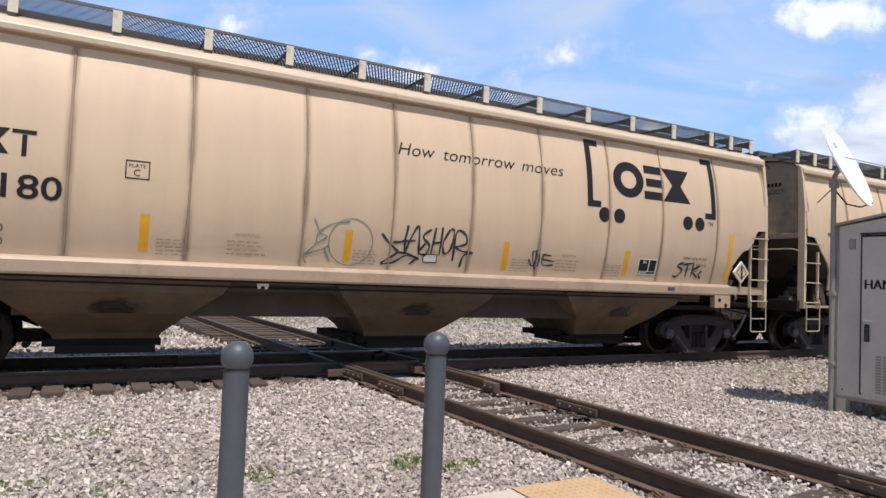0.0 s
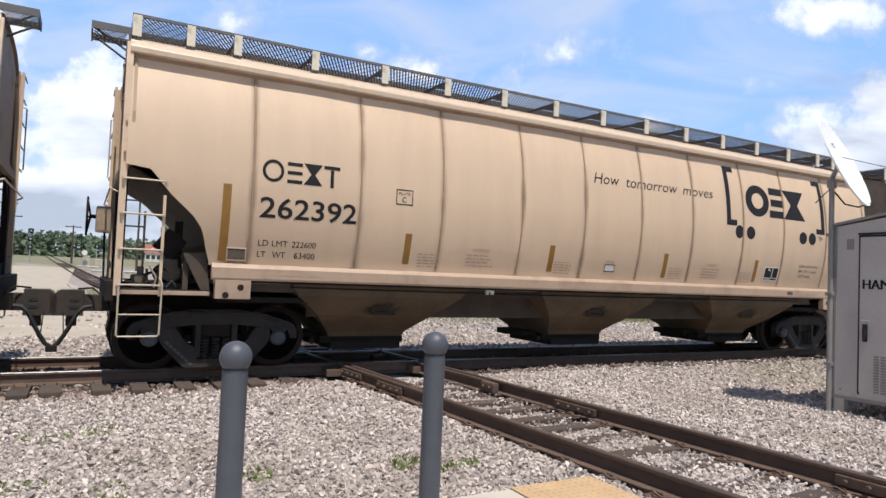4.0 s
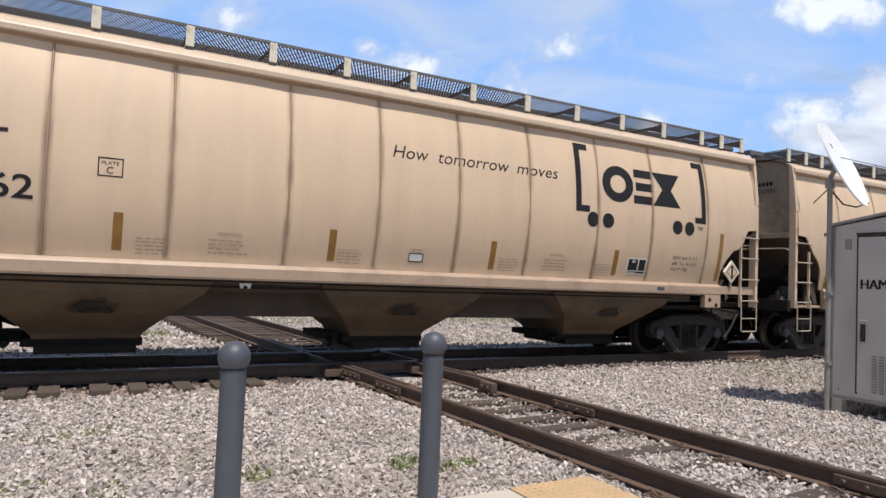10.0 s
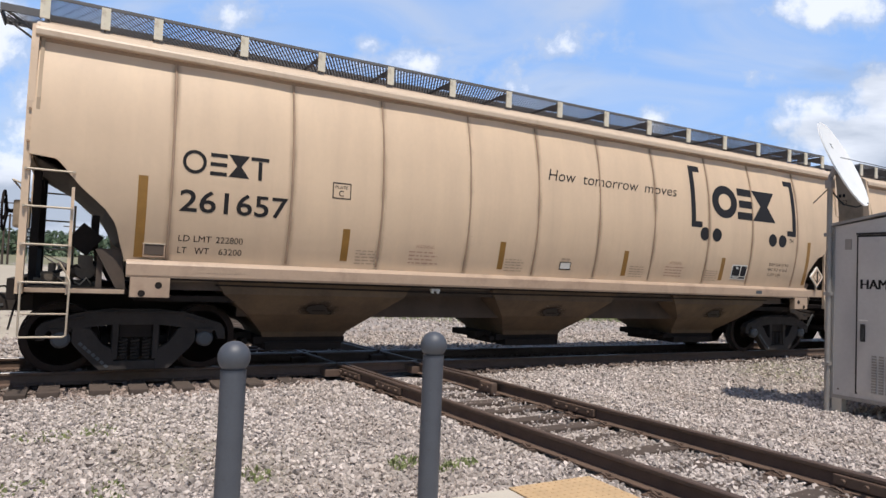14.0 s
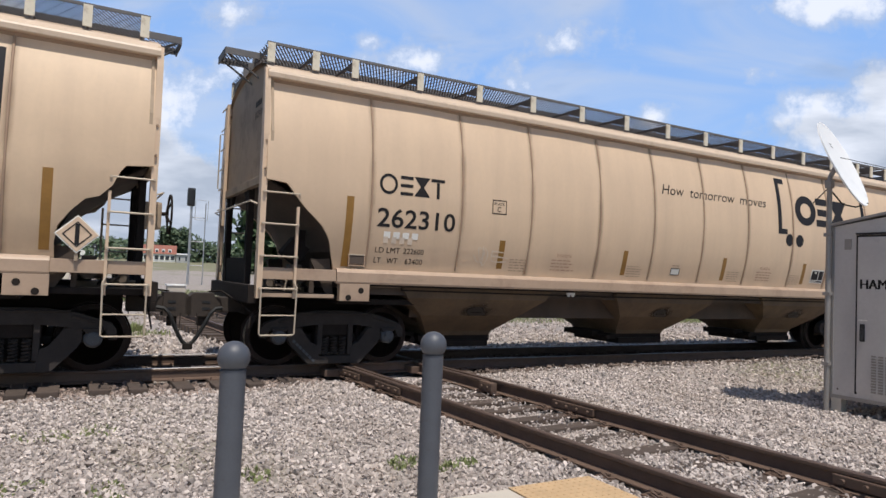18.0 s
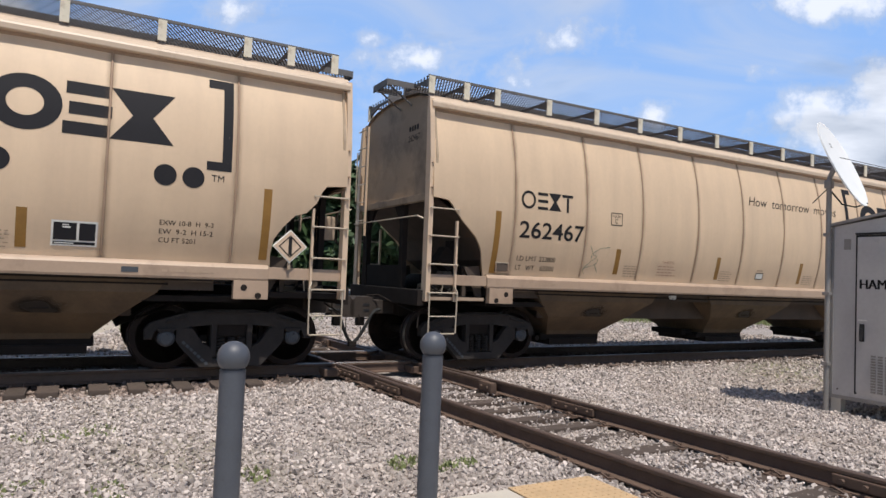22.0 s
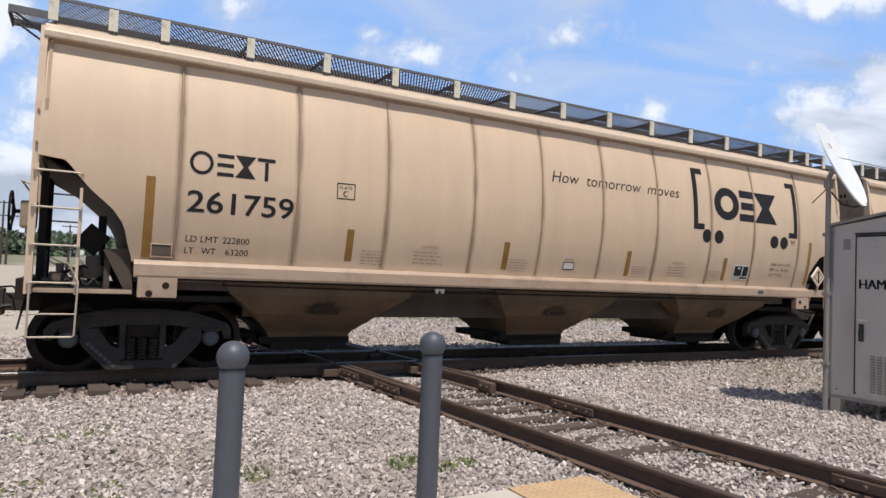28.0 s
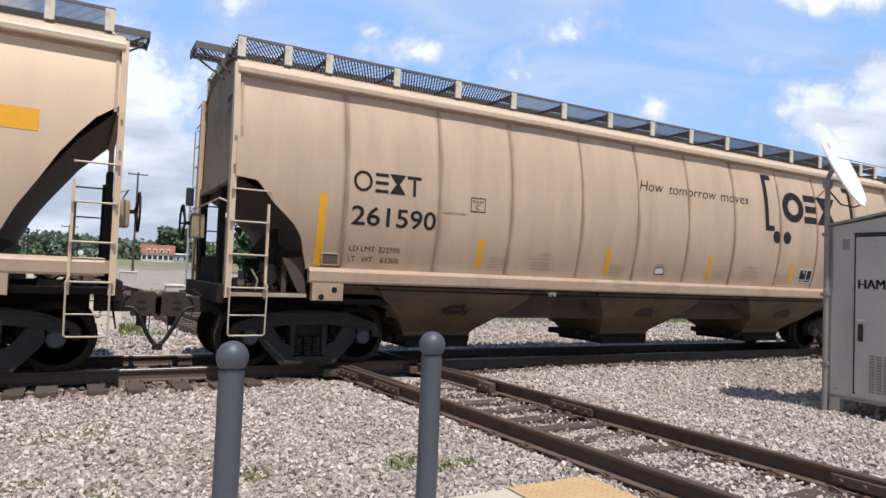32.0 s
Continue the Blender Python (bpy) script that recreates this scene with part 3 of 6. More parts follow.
def end_frame(car, o):
    """The panel and the rounded corners round the opening in a car's end."""
    near = -0.40 if o < 0 else -0.31
    lower = B()
    box(lower, min(o * 8.10, o * 8.15), max(o * 8.10, o * 8.15), near, 1.10, 1.14, 1.64 if o < 0 else 1.40)
    part("end_panel", lower, M_GRIME, car, "grimy panel under the end opening")
    for ya, yb in ((near, 1), (1.10, -1)):
        g = B()
        rows = [(ya, 2.74), (ya + yb * 0.34, 2.74), (ya + yb * 0.22, 2.60), (ya + yb * 0.09, 2.44), (ya, 2.22)]
        a = [g.verts.new((o * 8.10, y, z)) for y, z in rows]
        b = [g.verts.new((o * 8.15, y, z)) for y, z in rows]
        g.faces.new(a)
        g.faces.new(b[::-1])
        for i in range(len(rows)):
            j = (i + 1) % len(rows)
            g.faces.new((a[i], b[i], b[j], a[j]))
        part("corner_gusset", g, M_GRIME, car)


# slope sheet under the car's end: x, height, how far it is drawn in
SLOPE = ((8.12, 2.76, -0.09), (7.75, 2.56, -0.08), (7.3, 2.18, -0.03), (7.1, 1.80, 0.04), (6.6, 1.45, 0.12), (6.0, 1.0, 0.35), (5.2, 0.62, 0.75))
SLOPE_TANK = ((8.12, 3.42, -0.08), (7.72, 3.02, -0.09), (7.30, 2.44, -0.08), (7.06, 2.08, -0.02), (6.92, 1.76, 0.05), (6.5, 1.42, 0.12), (6.0, 1.0, 0.35), (5.2, 0.62, 0.75))


def hopper_car(tank=False):
    car = empty("hopper_car", pose(0, 0, 0), "weathered tan covered hopper rail car with ribbed curved sides", "rail car", "cars of the train")
    rear, front = (CUT_TANK, CUT_TANK_FRONT) if tank else (CUT, CUT_FRONT)
    for s in (-1, 1):
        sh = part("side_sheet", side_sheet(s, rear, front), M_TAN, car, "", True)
        for x in ([-6.4, -3.2, 0.0, 3.2, 6.0] if tank else RIBS):
            part("rib", rib(x, s), M_SEAM, sh, "grimy vertical seam")
        if s < 0 and not tank:
            stain = part("seam_stain", seam_stain(), M_SEAMGRIME, car, "rusty brown grime along the seam", False, pose(RIBS[0], 0, 0))
            for x in RIBS[1:]:
                again(stain, pose(x, 0, 0), car)
        # side sill, roof lip
        part("side_sill", prism_x([(s * 1.47, 1.30), (s * 1.56, 1.30), (s * 1.57, 1.33), (s * 1.57, 1.47), (s * 1.545, 1.50), (s * 1.51, 1.53), (s * 1.47, 1.53)], -7.14 if not tank else -8.2, 7.30 if not tank else 8.33), M_SILL, car, "dirty tan side sill", False)
        # thin dark strip that stands for the shade under the sill
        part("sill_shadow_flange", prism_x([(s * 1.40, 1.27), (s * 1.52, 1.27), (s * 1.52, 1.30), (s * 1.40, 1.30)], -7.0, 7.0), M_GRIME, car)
        part("roof_lip", prism_x([(s * 1.40, 4.235), (s * 1.508, 4.235), (s * 1.522, 4.25), (s * 1.524, 4.31), (s * 1.510, 4.34), (s * 1.475, 4.36), (s * 1.43, 4.395), (s * 1.38, 4.44), (s * 1.36, 4.44)], -END_X - 0.02, END_X + FRONT_OUT + 0.02), M_LIP, car, "pale rolled roof edge")
        # dark strip paints part of the roof lip's shadow, along with grime
        part("roof_seam", prism_x([(s * 1.36, 4.19), (s * 1.424, 4.19), (s * 1.440, 4.234), (s * 1.36, 4.234)], -END_X, END_X + FRONT_OUT), M_SEAM, car, "strip of painted shade and grime under the roof edge")
        for o in (-1, 1):
            since = len(BUILT)
            if o > 0:
                part("end_sill_rail", box(B(), 7.07, 8.2, min(s * 1.46, s * 1.55), max(s * 1.46, s * 1.55), 1.33, 1.50, 0.01), M_SILL, car)
            else:
                part("platform_edge", box(B(), -8.24, -7.04, min(s * 1.42, s * 1.47), max(s * 1.42, s * 1.47), 1.075, 1.13, 0.006), M_ROOFTAN, car, "tan edge of the end platform")
            slide(car, since, o * END_OUT[o])
            px = 6.845 if o < 0 else 7.07
            jp = part("jacking_pad", box(B(), o * px - 0.24, o * px + 0.24, min(s * 1.44, s * 1.562), max(s * 1.44, s * 1.562), 1.04, 1.299, 0.006), M_SILL, car, "tan plate with two round holes")
            for hx, hz in ((px + 0.10, 1.09), (px - 0.10, 1.20)):
                part("hole", tube(B(), (o * hx, s * 1.56, hz), (o * hx, s * 1.566, hz), 0.045, 14), M_GRIME, jp)
            since = len(BUILT)
            part("corner_post", prism_x([(s * 1.44, 1.06), (s * 1.60, 1.06), (s * 1.60, 2.6), (s * 1.59, 3.4), (s * 1.52, 4.1), (s * 1.475, 4.38), (s * 1.40, 4.40), (s * 1.43, 3.4), (s * 1.44, 2.6)], o * 8.15, o * 8.23), M_TRIM, car, "tan corner post")
            for bz in (1.5, 2.9, 3.3, 3.75):
                part("post_bolt", tube(B(), (o * 8.19, s * half_width(bz) - s * 0.04, bz), (o * 8.19, s * (half_width(bz) + 0.012), bz), 0.016, 6), M_SEAM, car)
            if not tank:
                ladder(car, o * 8.19, o * 7.70, s * 1.60, [2.57, 2.12, 1.66, 1.20])
            else:
                ladder(car, o * 8.19, o * 7.72, s * 1.60, [2.72, 2.22, 1.72, 1.22])
            slide(car, since, o * END_OUT[o])
            if o < 0:
                ch = part("card_holder", box(B(), -6.95, -6.69, min(s * 1.47, s * 1.512), max(s * 1.47, s * 1.512), 1.60, 1.735, 0.006), M_SLOPE, car, "rusty card holder on the side sheet")
                part("holder_rim", box(B(), -6.96, -6.68, min(s * 1.49, s * 1.522), max(s * 1.49, s * 1.522), 1.737, 1.752, 0.003), M_RUNG, ch)
                for q in (-6.955, -6.70):
                    part("holder_rail", box(B(), q, q + 0.016, min(s * 1.505, s * 1.52), max(s * 1.505, s * 1.52), 1.585, 1.736), M_SEAM, ch)
                part("holder_rail", box(B(), -6.955, -6.685, min(s * 1.49, s * 1.52), max(s * 1.49, s * 1.52), 1.57, 1.586), M_SEAM, ch)
    # roof
    roof = B()
    arch = [(1.42, 4.37), (1.25, 4.50), (0.9, 4.60), (0.45, 4.65), (0.0, 4.66), (-0.45, 4.65), (-0.9, 4.60), (-1.25, 4.50), (-1.42, 4.37)]
    for dz in (0.0, -0.04):
        sheet(roof, [[(x, y, z + dz) for y, z in arch] for x in (-END_X, -4, 0, 4, END_X + FRONT_OUT)])
    part("roof", roof, M_ROOFTAN, car, "dirty tan arched roof", True)
    hatch = part("roof_hatch", box(B(), -7.3, 7.3, -0.28, 0.28, 4.62, 4.76, 0.04), M_TRIM, car, "long hatch cover")
    # running boards on posts
    for s in (-1, 1):
        g = B()
        grating(g, -8.28, 8.28, min(s * 0.33, s * 1.29), max(s * 0.33, s * 1.29), 4.815)
        walkboard = tagged(part("running_board", g, M_DARKGAL, car, "dark galvanised roof walkway grating"), kind="stuff")
        part("edge_angle", box(B(), -8.28, 8.28, min(s * 1.285, s * 1.305), max(s * 1.285, s * 1.305), 4.785, 4.825), M_DARKGAL, walkboard)
        # upright plate added in place of the hatch sides' shade behind the grating
        part("edge_angle", box(B(), -8.28, 8.28, min(s * 0.325, s * 0.34), max(s * 0.325, s * 0.34), 4.64, 4.89), M_DARKGAL, walkboard, "dark plate added for the shaded hatch sides")
        src = None
        for x in [-8.22, -7.54, -6.905] + [-5.76 + 1.152 * i for i in range(11)] + [6.905, 7.54, 8.22]:
            if src is None:
                src = part("post", box(B(), -0.055, 0.055, min(s * 1.30, s * 1.325), max(s * 1.30, s * 1.325), 4.515, 4.80), M_POST, walkboard, "pale running board support plate")
                src.matrix_basis = pose(x, 0, 0)
                br = part("bracket", prism_x([(s * 1.30, 4.785), (s * 0.36, 4.785), (s * 0.36, 4.745), (s * 0.9, 4.735), (s * 1.30, 4.60)], -0.012, 0.012), M_DARKGAL, walkboard, "", False, pose(x, 0, 0))
            else:
                again(src, pose(x, 0, 0), walkboard, "pale running board support plate")
                again(br, pose(x, 0, 0), walkboard)
    for o in (-1, 1):
        g = B()
        grating(g, min(o * 8.30, o * 8.74), max(o * 8.30, o * 8.74), -0.66, -0.10, 4.80)
        pf = tagged(part("end_platform", g, M_DARKGAL, car, "dark grating platform over the car end"), kind="stuff")
        part("platform_rim", box(B(), min(o * 8.74, o * 8.76), max(o * 8.74, o * 8.76), -0.68, -0.08, 4.70, 4.82), M_DARKGAL, pf)
        for y in (-0.67, -0.09):
            part("platform_rim", box(B(), min(o * 8.20, o * 8.74), max(o * 8.20, o * 8.74), y - 0.01, y + 0.01, 4.72, 4.82), M_DARKGAL, pf)
        for y in (-0.6, -0.15):
            part("strut", pipe(B(), [(o * 8.70, y, 4.75), (o * 8.18, y, 4.42)], 0.016, 6), M_DARKGAL, pf)
        # end sheet, slope sheet, end structure
        since = len(BUILT)
        es = B()
        zt = 3.40 if tank else 2.74
        pts = [(-1.41, 4.37), (-1.25, 4.48), (-0.9, 4.58), (0.0, 4.645), (0.9, 4.58), (1.25, 4.48), (1.41, 4.37), (1.53, 3.75), (1.60, 3.45), (1.60, zt), (-1.60, zt), (-1.60, 3.45), (-1.53, 3.75)]
        a = [es.verts.new((o * 8.13, y, z)) for y, z in pts]
        b = [es.verts.new((o * 8.09, y, z)) for y, z in pts]
        es.faces.new(a)
        es.faces.new(b[::-1])
        for i in range(len(pts)):
            j = (i + 1) % len(pts)
            es.faces.new((a[i], b[i], b[j], a[j]))
        end = part("end_sheet", es, M_END, car, "grimy grey-brown end sheet")
        part("end_stiffener", box(B(), min(o * 8.13, o * 8.22), max(o * 8.13, o * 8.22), -1.55, 1.55, zt - 0.04, zt + 0.08, 0.01), M_END, end)
        sl = B()
        for dz in (0.0, -0.03):
            sheet(sl, [[(o * x, y, z + dz) for y in (-1.5 + ins, 0, 1.5 - ins)] for x, z, ins in (SLOPE_TANK if tank else SLOPE)])
        part("slope_sheet", sl, M_SLOPE, car, "dark brown slope sheet")
        part("end_platform_floor", box(B(), min(o * 7.0, o * 8.28), max(o * 7.0, o * 8.28), -1.42, 1.42, 1.06, 1.14, 0.01), M_GRIME, car)
        part("end_sill", box(B(), min(o * 8.20, o * 8.32), max(o * 8.20, o * 8.32), -1.5, 1.5, 0.98, 1.24, 0.015), M_GRIME, car)
        for y, w in (((-0.47, 0.07), (1.20, 0.10)) if o < 0 else ((-0.62, 0.05), (-0.36, 0.05), (1.20, 0.10))):
            part("end_post", box(B(), min(o * 8.08, o * 8.17), max(o * 8.08, o * 8.17), y - w, y + w, 1.14, 2.74), M_GRIME, car)
        if not tank:
            end_frame(car, o)
        for s in (-1, 1):
            if tank:
                continue
            part("gusset", prism(B(), [(o * 7.40, 1.64), (o * 7.10, 1.67), (o * 7.02, 1.10), (o * 7.12, 1.10)], min(s * 1.38, s * 1.33), max(s * 1.38, s * 1.33)), M_SLOPE, car, "dark brown gusset plate")
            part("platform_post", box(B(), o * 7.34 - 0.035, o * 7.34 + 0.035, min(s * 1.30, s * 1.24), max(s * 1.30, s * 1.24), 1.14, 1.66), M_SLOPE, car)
        part("end_handrail", pipe(B(), [(o * 8.24, -1.45, 2.40), (o * 8.33, -1.40, 2.44), (o * 8.33, 0.0, 2.44), (o * 8.33, 1.40, 2.44), (o * 8.24, 1.45, 2.40)], 0.012), M_RUNG, car)
        for y in (1.48,):
            part("end_grab", pipe(B(), [(o * 8.24, y, 3.9), (o * 8.30, y, 3.88), (o * 8.30, y, 2.9), (o * 8.24, y, 2.88)], 0.012), M_RUNG, car)
        far = part("end_ladder", box(B(), min(o * 8.24, o * 8.28), max(o * 8.24, o * 8.28), 1.02, 1.06, 2.2, 4.35), M_TRIM, car)
        for k in range(6):
            part("rung", tube(B(), (o * 8.28, 1.04, 2.5 + 0.36 * k), (o * 8.28, 1.48, 2.5 + 0.36 * k), 0.012, 8), M_RUNG, far)
        # brake gear on the platform
        part("air_reservoir", lathe(B(), [(-0.45, 0.05), (-0.42, 0.14), (-0.36, 0.16), (0.36, 0.16), (0.42, 0.14), (0.45, 0.05)], 18, "Y", (o * 7.45, 0.15, 1.34)), M_GRIME, car, "grimy air reservoir", True)
        valve = B()
        vx = o * 7.50
        tube(valve, (vx, -1.06, 1.36), (vx, -0.70, 1.36), 0.12, 14)
        tube(valve, (vx - 0.19, -0.88, 1.34), (vx + 0.19, -0.88, 1.34), 0.085, 12)
        box(valve, vx - 0.09, vx + 0.09, -1.0, -0.76, 1.44, 1.56, 0.02)
        box(valve, vx - 0.15, vx + 0.15, -0.98, -0.80, 1.14, 1.22, 0.01)
        for k in range(6):
            c = (vx + math.cos(k * math.tau / 6) * 0.095, 1.36 + math.sin(k * math.tau / 6) * 0.095)
            tube(valve, (c[0], -1.09, c[1]), (c[0], -1.05, c[1]), 0.014, 6)
        part("brake_valve", valve, M_VALVE, car, "dusty cast brake valve")
        pv = B()
        px = o * 7.90
        box(pv, px - 0.10, px + 0.10, -1.0, -0.82, 1.19, 1.33, 0.03)
        tube(pv, (px, -1.06, 1.27), (px, -0.78, 1.27), 0.065, 12)
        tube(pv, (px + 0.02, -0.92, 1.30), (px + 0.02, -0.92, 1.44), 0.045, 10)
        tube(pv, (px + o * 0.18, -0.95, 1.22), (px - o * 0.25, -0.95, 1.24), 0.024, 8)
        tube(pv, (px - o * 0.10, -1.04, 1.22), (px - o * 0.10, -0.9, 1.40), 0.018, 8)
        box(pv, px - 0.05, px + 0.05, -0.95, -0.85, 1.14, 1.2)
        part("retainer_valve", pv, M_VALVE, car, "dusty cast valve body")
        part("hand_lever", pipe(B(), [(o * 7.72, -1.18, 1.16), (o * 7.70, -1.20, 1.30), (o * 7.80, -1.22, 1.46)], 0.013, 6), M_RUNG, car)
        part("vent_pipe", pipe(B(), [(o * 7.62, -0.98, 1.18), (o * 7.66, -1.10, 1.26), (o * 7.74, -1.12, 1.20), (o * 7.86, -1.08, 1.30)], 0.014, 6), M_COUPLER, car)
        if o < 0:
            part("brake_cylinder", box(B(), -0.155, 0.155, -1.02, -0.74, -0.16, 0.16, 0.02, m=pose(-7.52, 0, 1.77, 0, 38, 0)), M_GRIME, car, "dark tilted brake cylinder box")
            part("cylinder_bracket", box(B(), -7.46, -7.36, -0.95, -0.80, 1.62, 2.10, 0.01), M_GRIME, car)
            part("chain", pipe(B(), [(-7.62, -1.0, 1.2), (-7.55, -1.06, 1.17), (-7.48, -1.06, 1.26), (-7.42, -1.02, 1.18)], 0.012, 6), M_RUNG, car)
        part("brake_pipe", pipe(B(), [(o * 7.3, -1.0, 1.2), (o * 7.6, -1.05, 1.42), (o * 7.9, -1.0, 1.3), (o * 8.1, -0.9, 1.2)], 0.02), M_GRIME, car)
        slide(car, since, o * END_OUT[o])
        # coupler, hose, lever
        since = len(BUILT)
        cp = B()
        box(cp, min(o * 8.2, o * 8.78), max(o * 8.2, o * 8.78), -0.13, 0.13, 0.76, 1.0, 0.02)
        prism(cp, [(o * 8.70, 0.70), (o * 9.08, 0.70), (o * 9.10, 0.98), (o * 9.0, 1.06), (o * 8.70, 1.06)], -0.2, 0.17)
        box(cp, min(o * 9.0, o * 9.12), max(o * 9.0, o * 9.12), -0.2 if o > 0 else 0.02, 0.0 if o > 0 else 0.2, 0.72, 1.0, 0.02)
        box(cp, min(o * 8.78, o * 8.92), max(o * 8.78, o * 8.92), -0.06, 0.06, 0.54, 0.72, 0.02)
        c = part("coupler", cp, M_COUPLER, car, "dark cast knuckle coupler")
        for k in (0.82, 0.92):
            part("slot", box(B(), min(o * 8.76, o * 8.88), max(o * 8.76, o * 8.88), -0.206, -0.19, k - 0.02, k + 0.02), M_SIGBLK, c)
        hz = [(8.60, -0.30, 0.84), (8.70, -0.33, 0.83), (8.77, -0.34, 0.76), (8.85, -0.31, 0.58), (8.93, -0.28, 0.42), (8.99, -0.25, 0.32), (9.05, -0.24, 0.27)]
        hose = part("air_hose", pipe(B(), [(o * x, y, z) for x, y, z in hz], 0.03, 8), M_RUBBER, c, "black rubber air hose", True)
        part("glad_hand", box(B(), min(o * 9.0, o * 9.08), max(o * 9.0, o * 9.08), -0.29, -0.19, 0.2, 0.29, 0.015), M_GRIME, c)
        part("hanger_chain", pipe(B(), [(o * 8.93, -0.28, 0.42), (o * 8.95, -0.2, 0.75)], 0.008, 5), M_GRIME, c)
        part("uncoupling_lever", pipe(B(), [(o * 8.78, -0.1, 1.08), (o * 8.6, -0.2, 1.1), (o * 8.42, -0.6, 0.95), (o * 8.40, -1.4, 0.85), (o * 8.44, -1.46, 0.62)], 0.013, 6), M_GRIME, car)
        slide(car, since, 0.06)
        truck(car, o * 6.945)
        for k in (-0.889, 0.889):
            wheelset(car, o * 6.945 + k)
        part("truck_cover", box(B(), min(o * 5.7, o * 7.0), max(o * 5.7, o * 7.0), -1.3, 1.3, 0.98, 1.06), M_GRIME, car)
        part("brake_rod", pipe(B(), [(o * 5.6, -0.5, 0.80), (o * 2.0, -0.5, 0.79)], 0.015, 6), M_GRIME, car)
    # centre sill, bays and gates
    part("centre_sill", box(B(), -8.2, 8.2, -0.34, 0.34, 0.74, 1.2, 0.01), M_GRIME, car)
    # box added to fill the shaded space between the bays
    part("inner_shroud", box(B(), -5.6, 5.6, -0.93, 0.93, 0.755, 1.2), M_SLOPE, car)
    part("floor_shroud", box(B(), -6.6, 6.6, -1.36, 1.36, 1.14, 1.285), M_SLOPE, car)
    for x in (-4.48, 0.0, 4.48):
        bay = B()
        top = 1.46 if x == 0 else 1.52
        lv = [(1.30, top, 1.44), (1.10, top - 0.13, 1.40), (0.80, 1.0, 1.12), (0.50, 0.69, 0.70), (0.42, 0.65, 0.66)]
        rings = [[bay.verts.new((x + sx * a, sy * b, z)) for sx, sy in ((-1, -1), (1, -1), (1, 1), (-1, 1))] for z, a, b in lv]
        for r0, r1 in zip(rings, rings[1:]):
            for k in range(4):
                bay.faces.new((r0[k], r0[(k + 1) % 4], r1[(k + 1) % 4], r1[k]))
        bay.faces.new(rings[-1])
        bay.faces.new(rings[0])
        hb = part("hopper_bay", bay, M_HOPPER, car, "dirty tan discharge hopper, shade in its colour")
        gate = B()
        box(gate, x - 0.78, x + 0.70, -0.62, 0.62, 0.31, 0.42, 0.015)
        box(gate, x - 0.62, x + 0.62, -0.70, 0.70, 0.22, 0.34, 0.015)
        part("outlet_gate", gate, M_GRIME, hb, "dark outlet gate")
        part("gate_rack", box(B(), x - 1.12, x - 0.78, -0.45, 0.45, 0.36, 0.47, 0.01), M_GRIME, hb)
        part("capstan", tube(B(), (x - 0.95, -0.75, 0.36), (x - 0.95, -0.4, 0.36), 0.05, 8), M_GRIME, hb)
        part("vibrator_bracket", box(B(), x - 0.06, x + 0.16, -1.20, -1.14, 0.855, 0.895, 0.01), M_GRIME, hb)
        st = B()
        sheet(st, [[(u, -(1.12 + (w + 0.065) / 0.30 * 0.28) - 0.008, w) for u in (-0.5, 0.5)] for w in (-0.06, 0.23)])
        part("grease_stain", st, M_STAIN, hb, "dark greasy stain round the bracket", False, pose(x + 0.05, 0, 0.865))
    part("train_line", pipe(B(), [(-6, -1.42, 1.22), (-2, -1.42, 1.20), (2, -1.42, 1.21), (6, -1.42, 1.22)], 0.014, 6), M_GRIME, car)
    tab = box(B(), -2.64, -2.48, -1.48, -1.42, 1.225, 1.26, 0.006)
    for x in (-2.635, -2.535):
        prism(tab, [(x, 1.23), (x + 0.05, 1.23), (x + 0.042, 1.185), (x + 0.008, 1.185)], -1.475, -1.43)
    part("hose_clamp", tab, M_WHITE, car, "white forked clamp under the sill")
    return car


def prism_x(pts, x0, x1):
    """An outline of (y, z) points, pushed from x0 to x1."""
    bm = B()
    a = [bm.verts.new((x0, y, z)) for y, z in pts]
    b = [bm.verts.new((x1, y, z)) for y, z in pts]
    bm.faces.new(a)
    bm.faces.new(b[::-1])
    for i in range(len(pts)):
        j = (i + 1) % len(pts)
        bm.faces.new((a[i], b[i], b[j], a[j]))
    return bm


def emblem(car, dz, words, wz):
    """The emblem: brackets, wheels and three plain dark forms; then the slogan, word by word."""
    for a, b in ((3.23, 1), (6.71, -1)):
        br = B()
        bar(br, min(a, a + b * 0.13), 2.58 + dz, max(a, a + b * 0.13), 3.86 + dz)
        for z in (2.58, 3.74):
            bar(br, min(a + b * 0.13, a + b * 0.33), z + dz, max(a + b * 0.13, a + b * 0.33), z + 0.12 + dz)
        part("emblem_bracket", on_side(br), M_NAVY, car)
    for x in (3.65, 4.02, 5.87, 6.22):
        part("emblem_dot", on_side(disc(B(), x, 2.455 + dz, 0.14)), M_NAVY, car)
    part("emblem_form", on_side(disc(B(), 4.27, 3.18 + dz, 0.35, 0.175, 1.12)), M_NAVY, car)
    for z, a, b in ((3.36, 4.69, 5.17), (3.10, 4.73, 5.21), (2.845, 4.67, 5.17)):
        part("emblem_form", on_side(bar(B(), a, z + dz, b, z + 0.16 + dz)), M_NAVY, car)
    part("emblem_form", on_side(hourglass(5.57, 3.18 + dz, 0.12, 0.38, 0.335)), M_NAVY, car)
    tagged(part("lettering", on_side(lettering("TM", 6.45, 2.43 + dz, 0.09)), M_NAVY, car), kind="stuff")
    for text, x0, x1 in words:
        for one in islands(lettering(text, x0, wz, 0.205, x1 - x0, shear=0.22, bold=-0.004)):
            part("letter", on_side(one), M_NAVY, car)


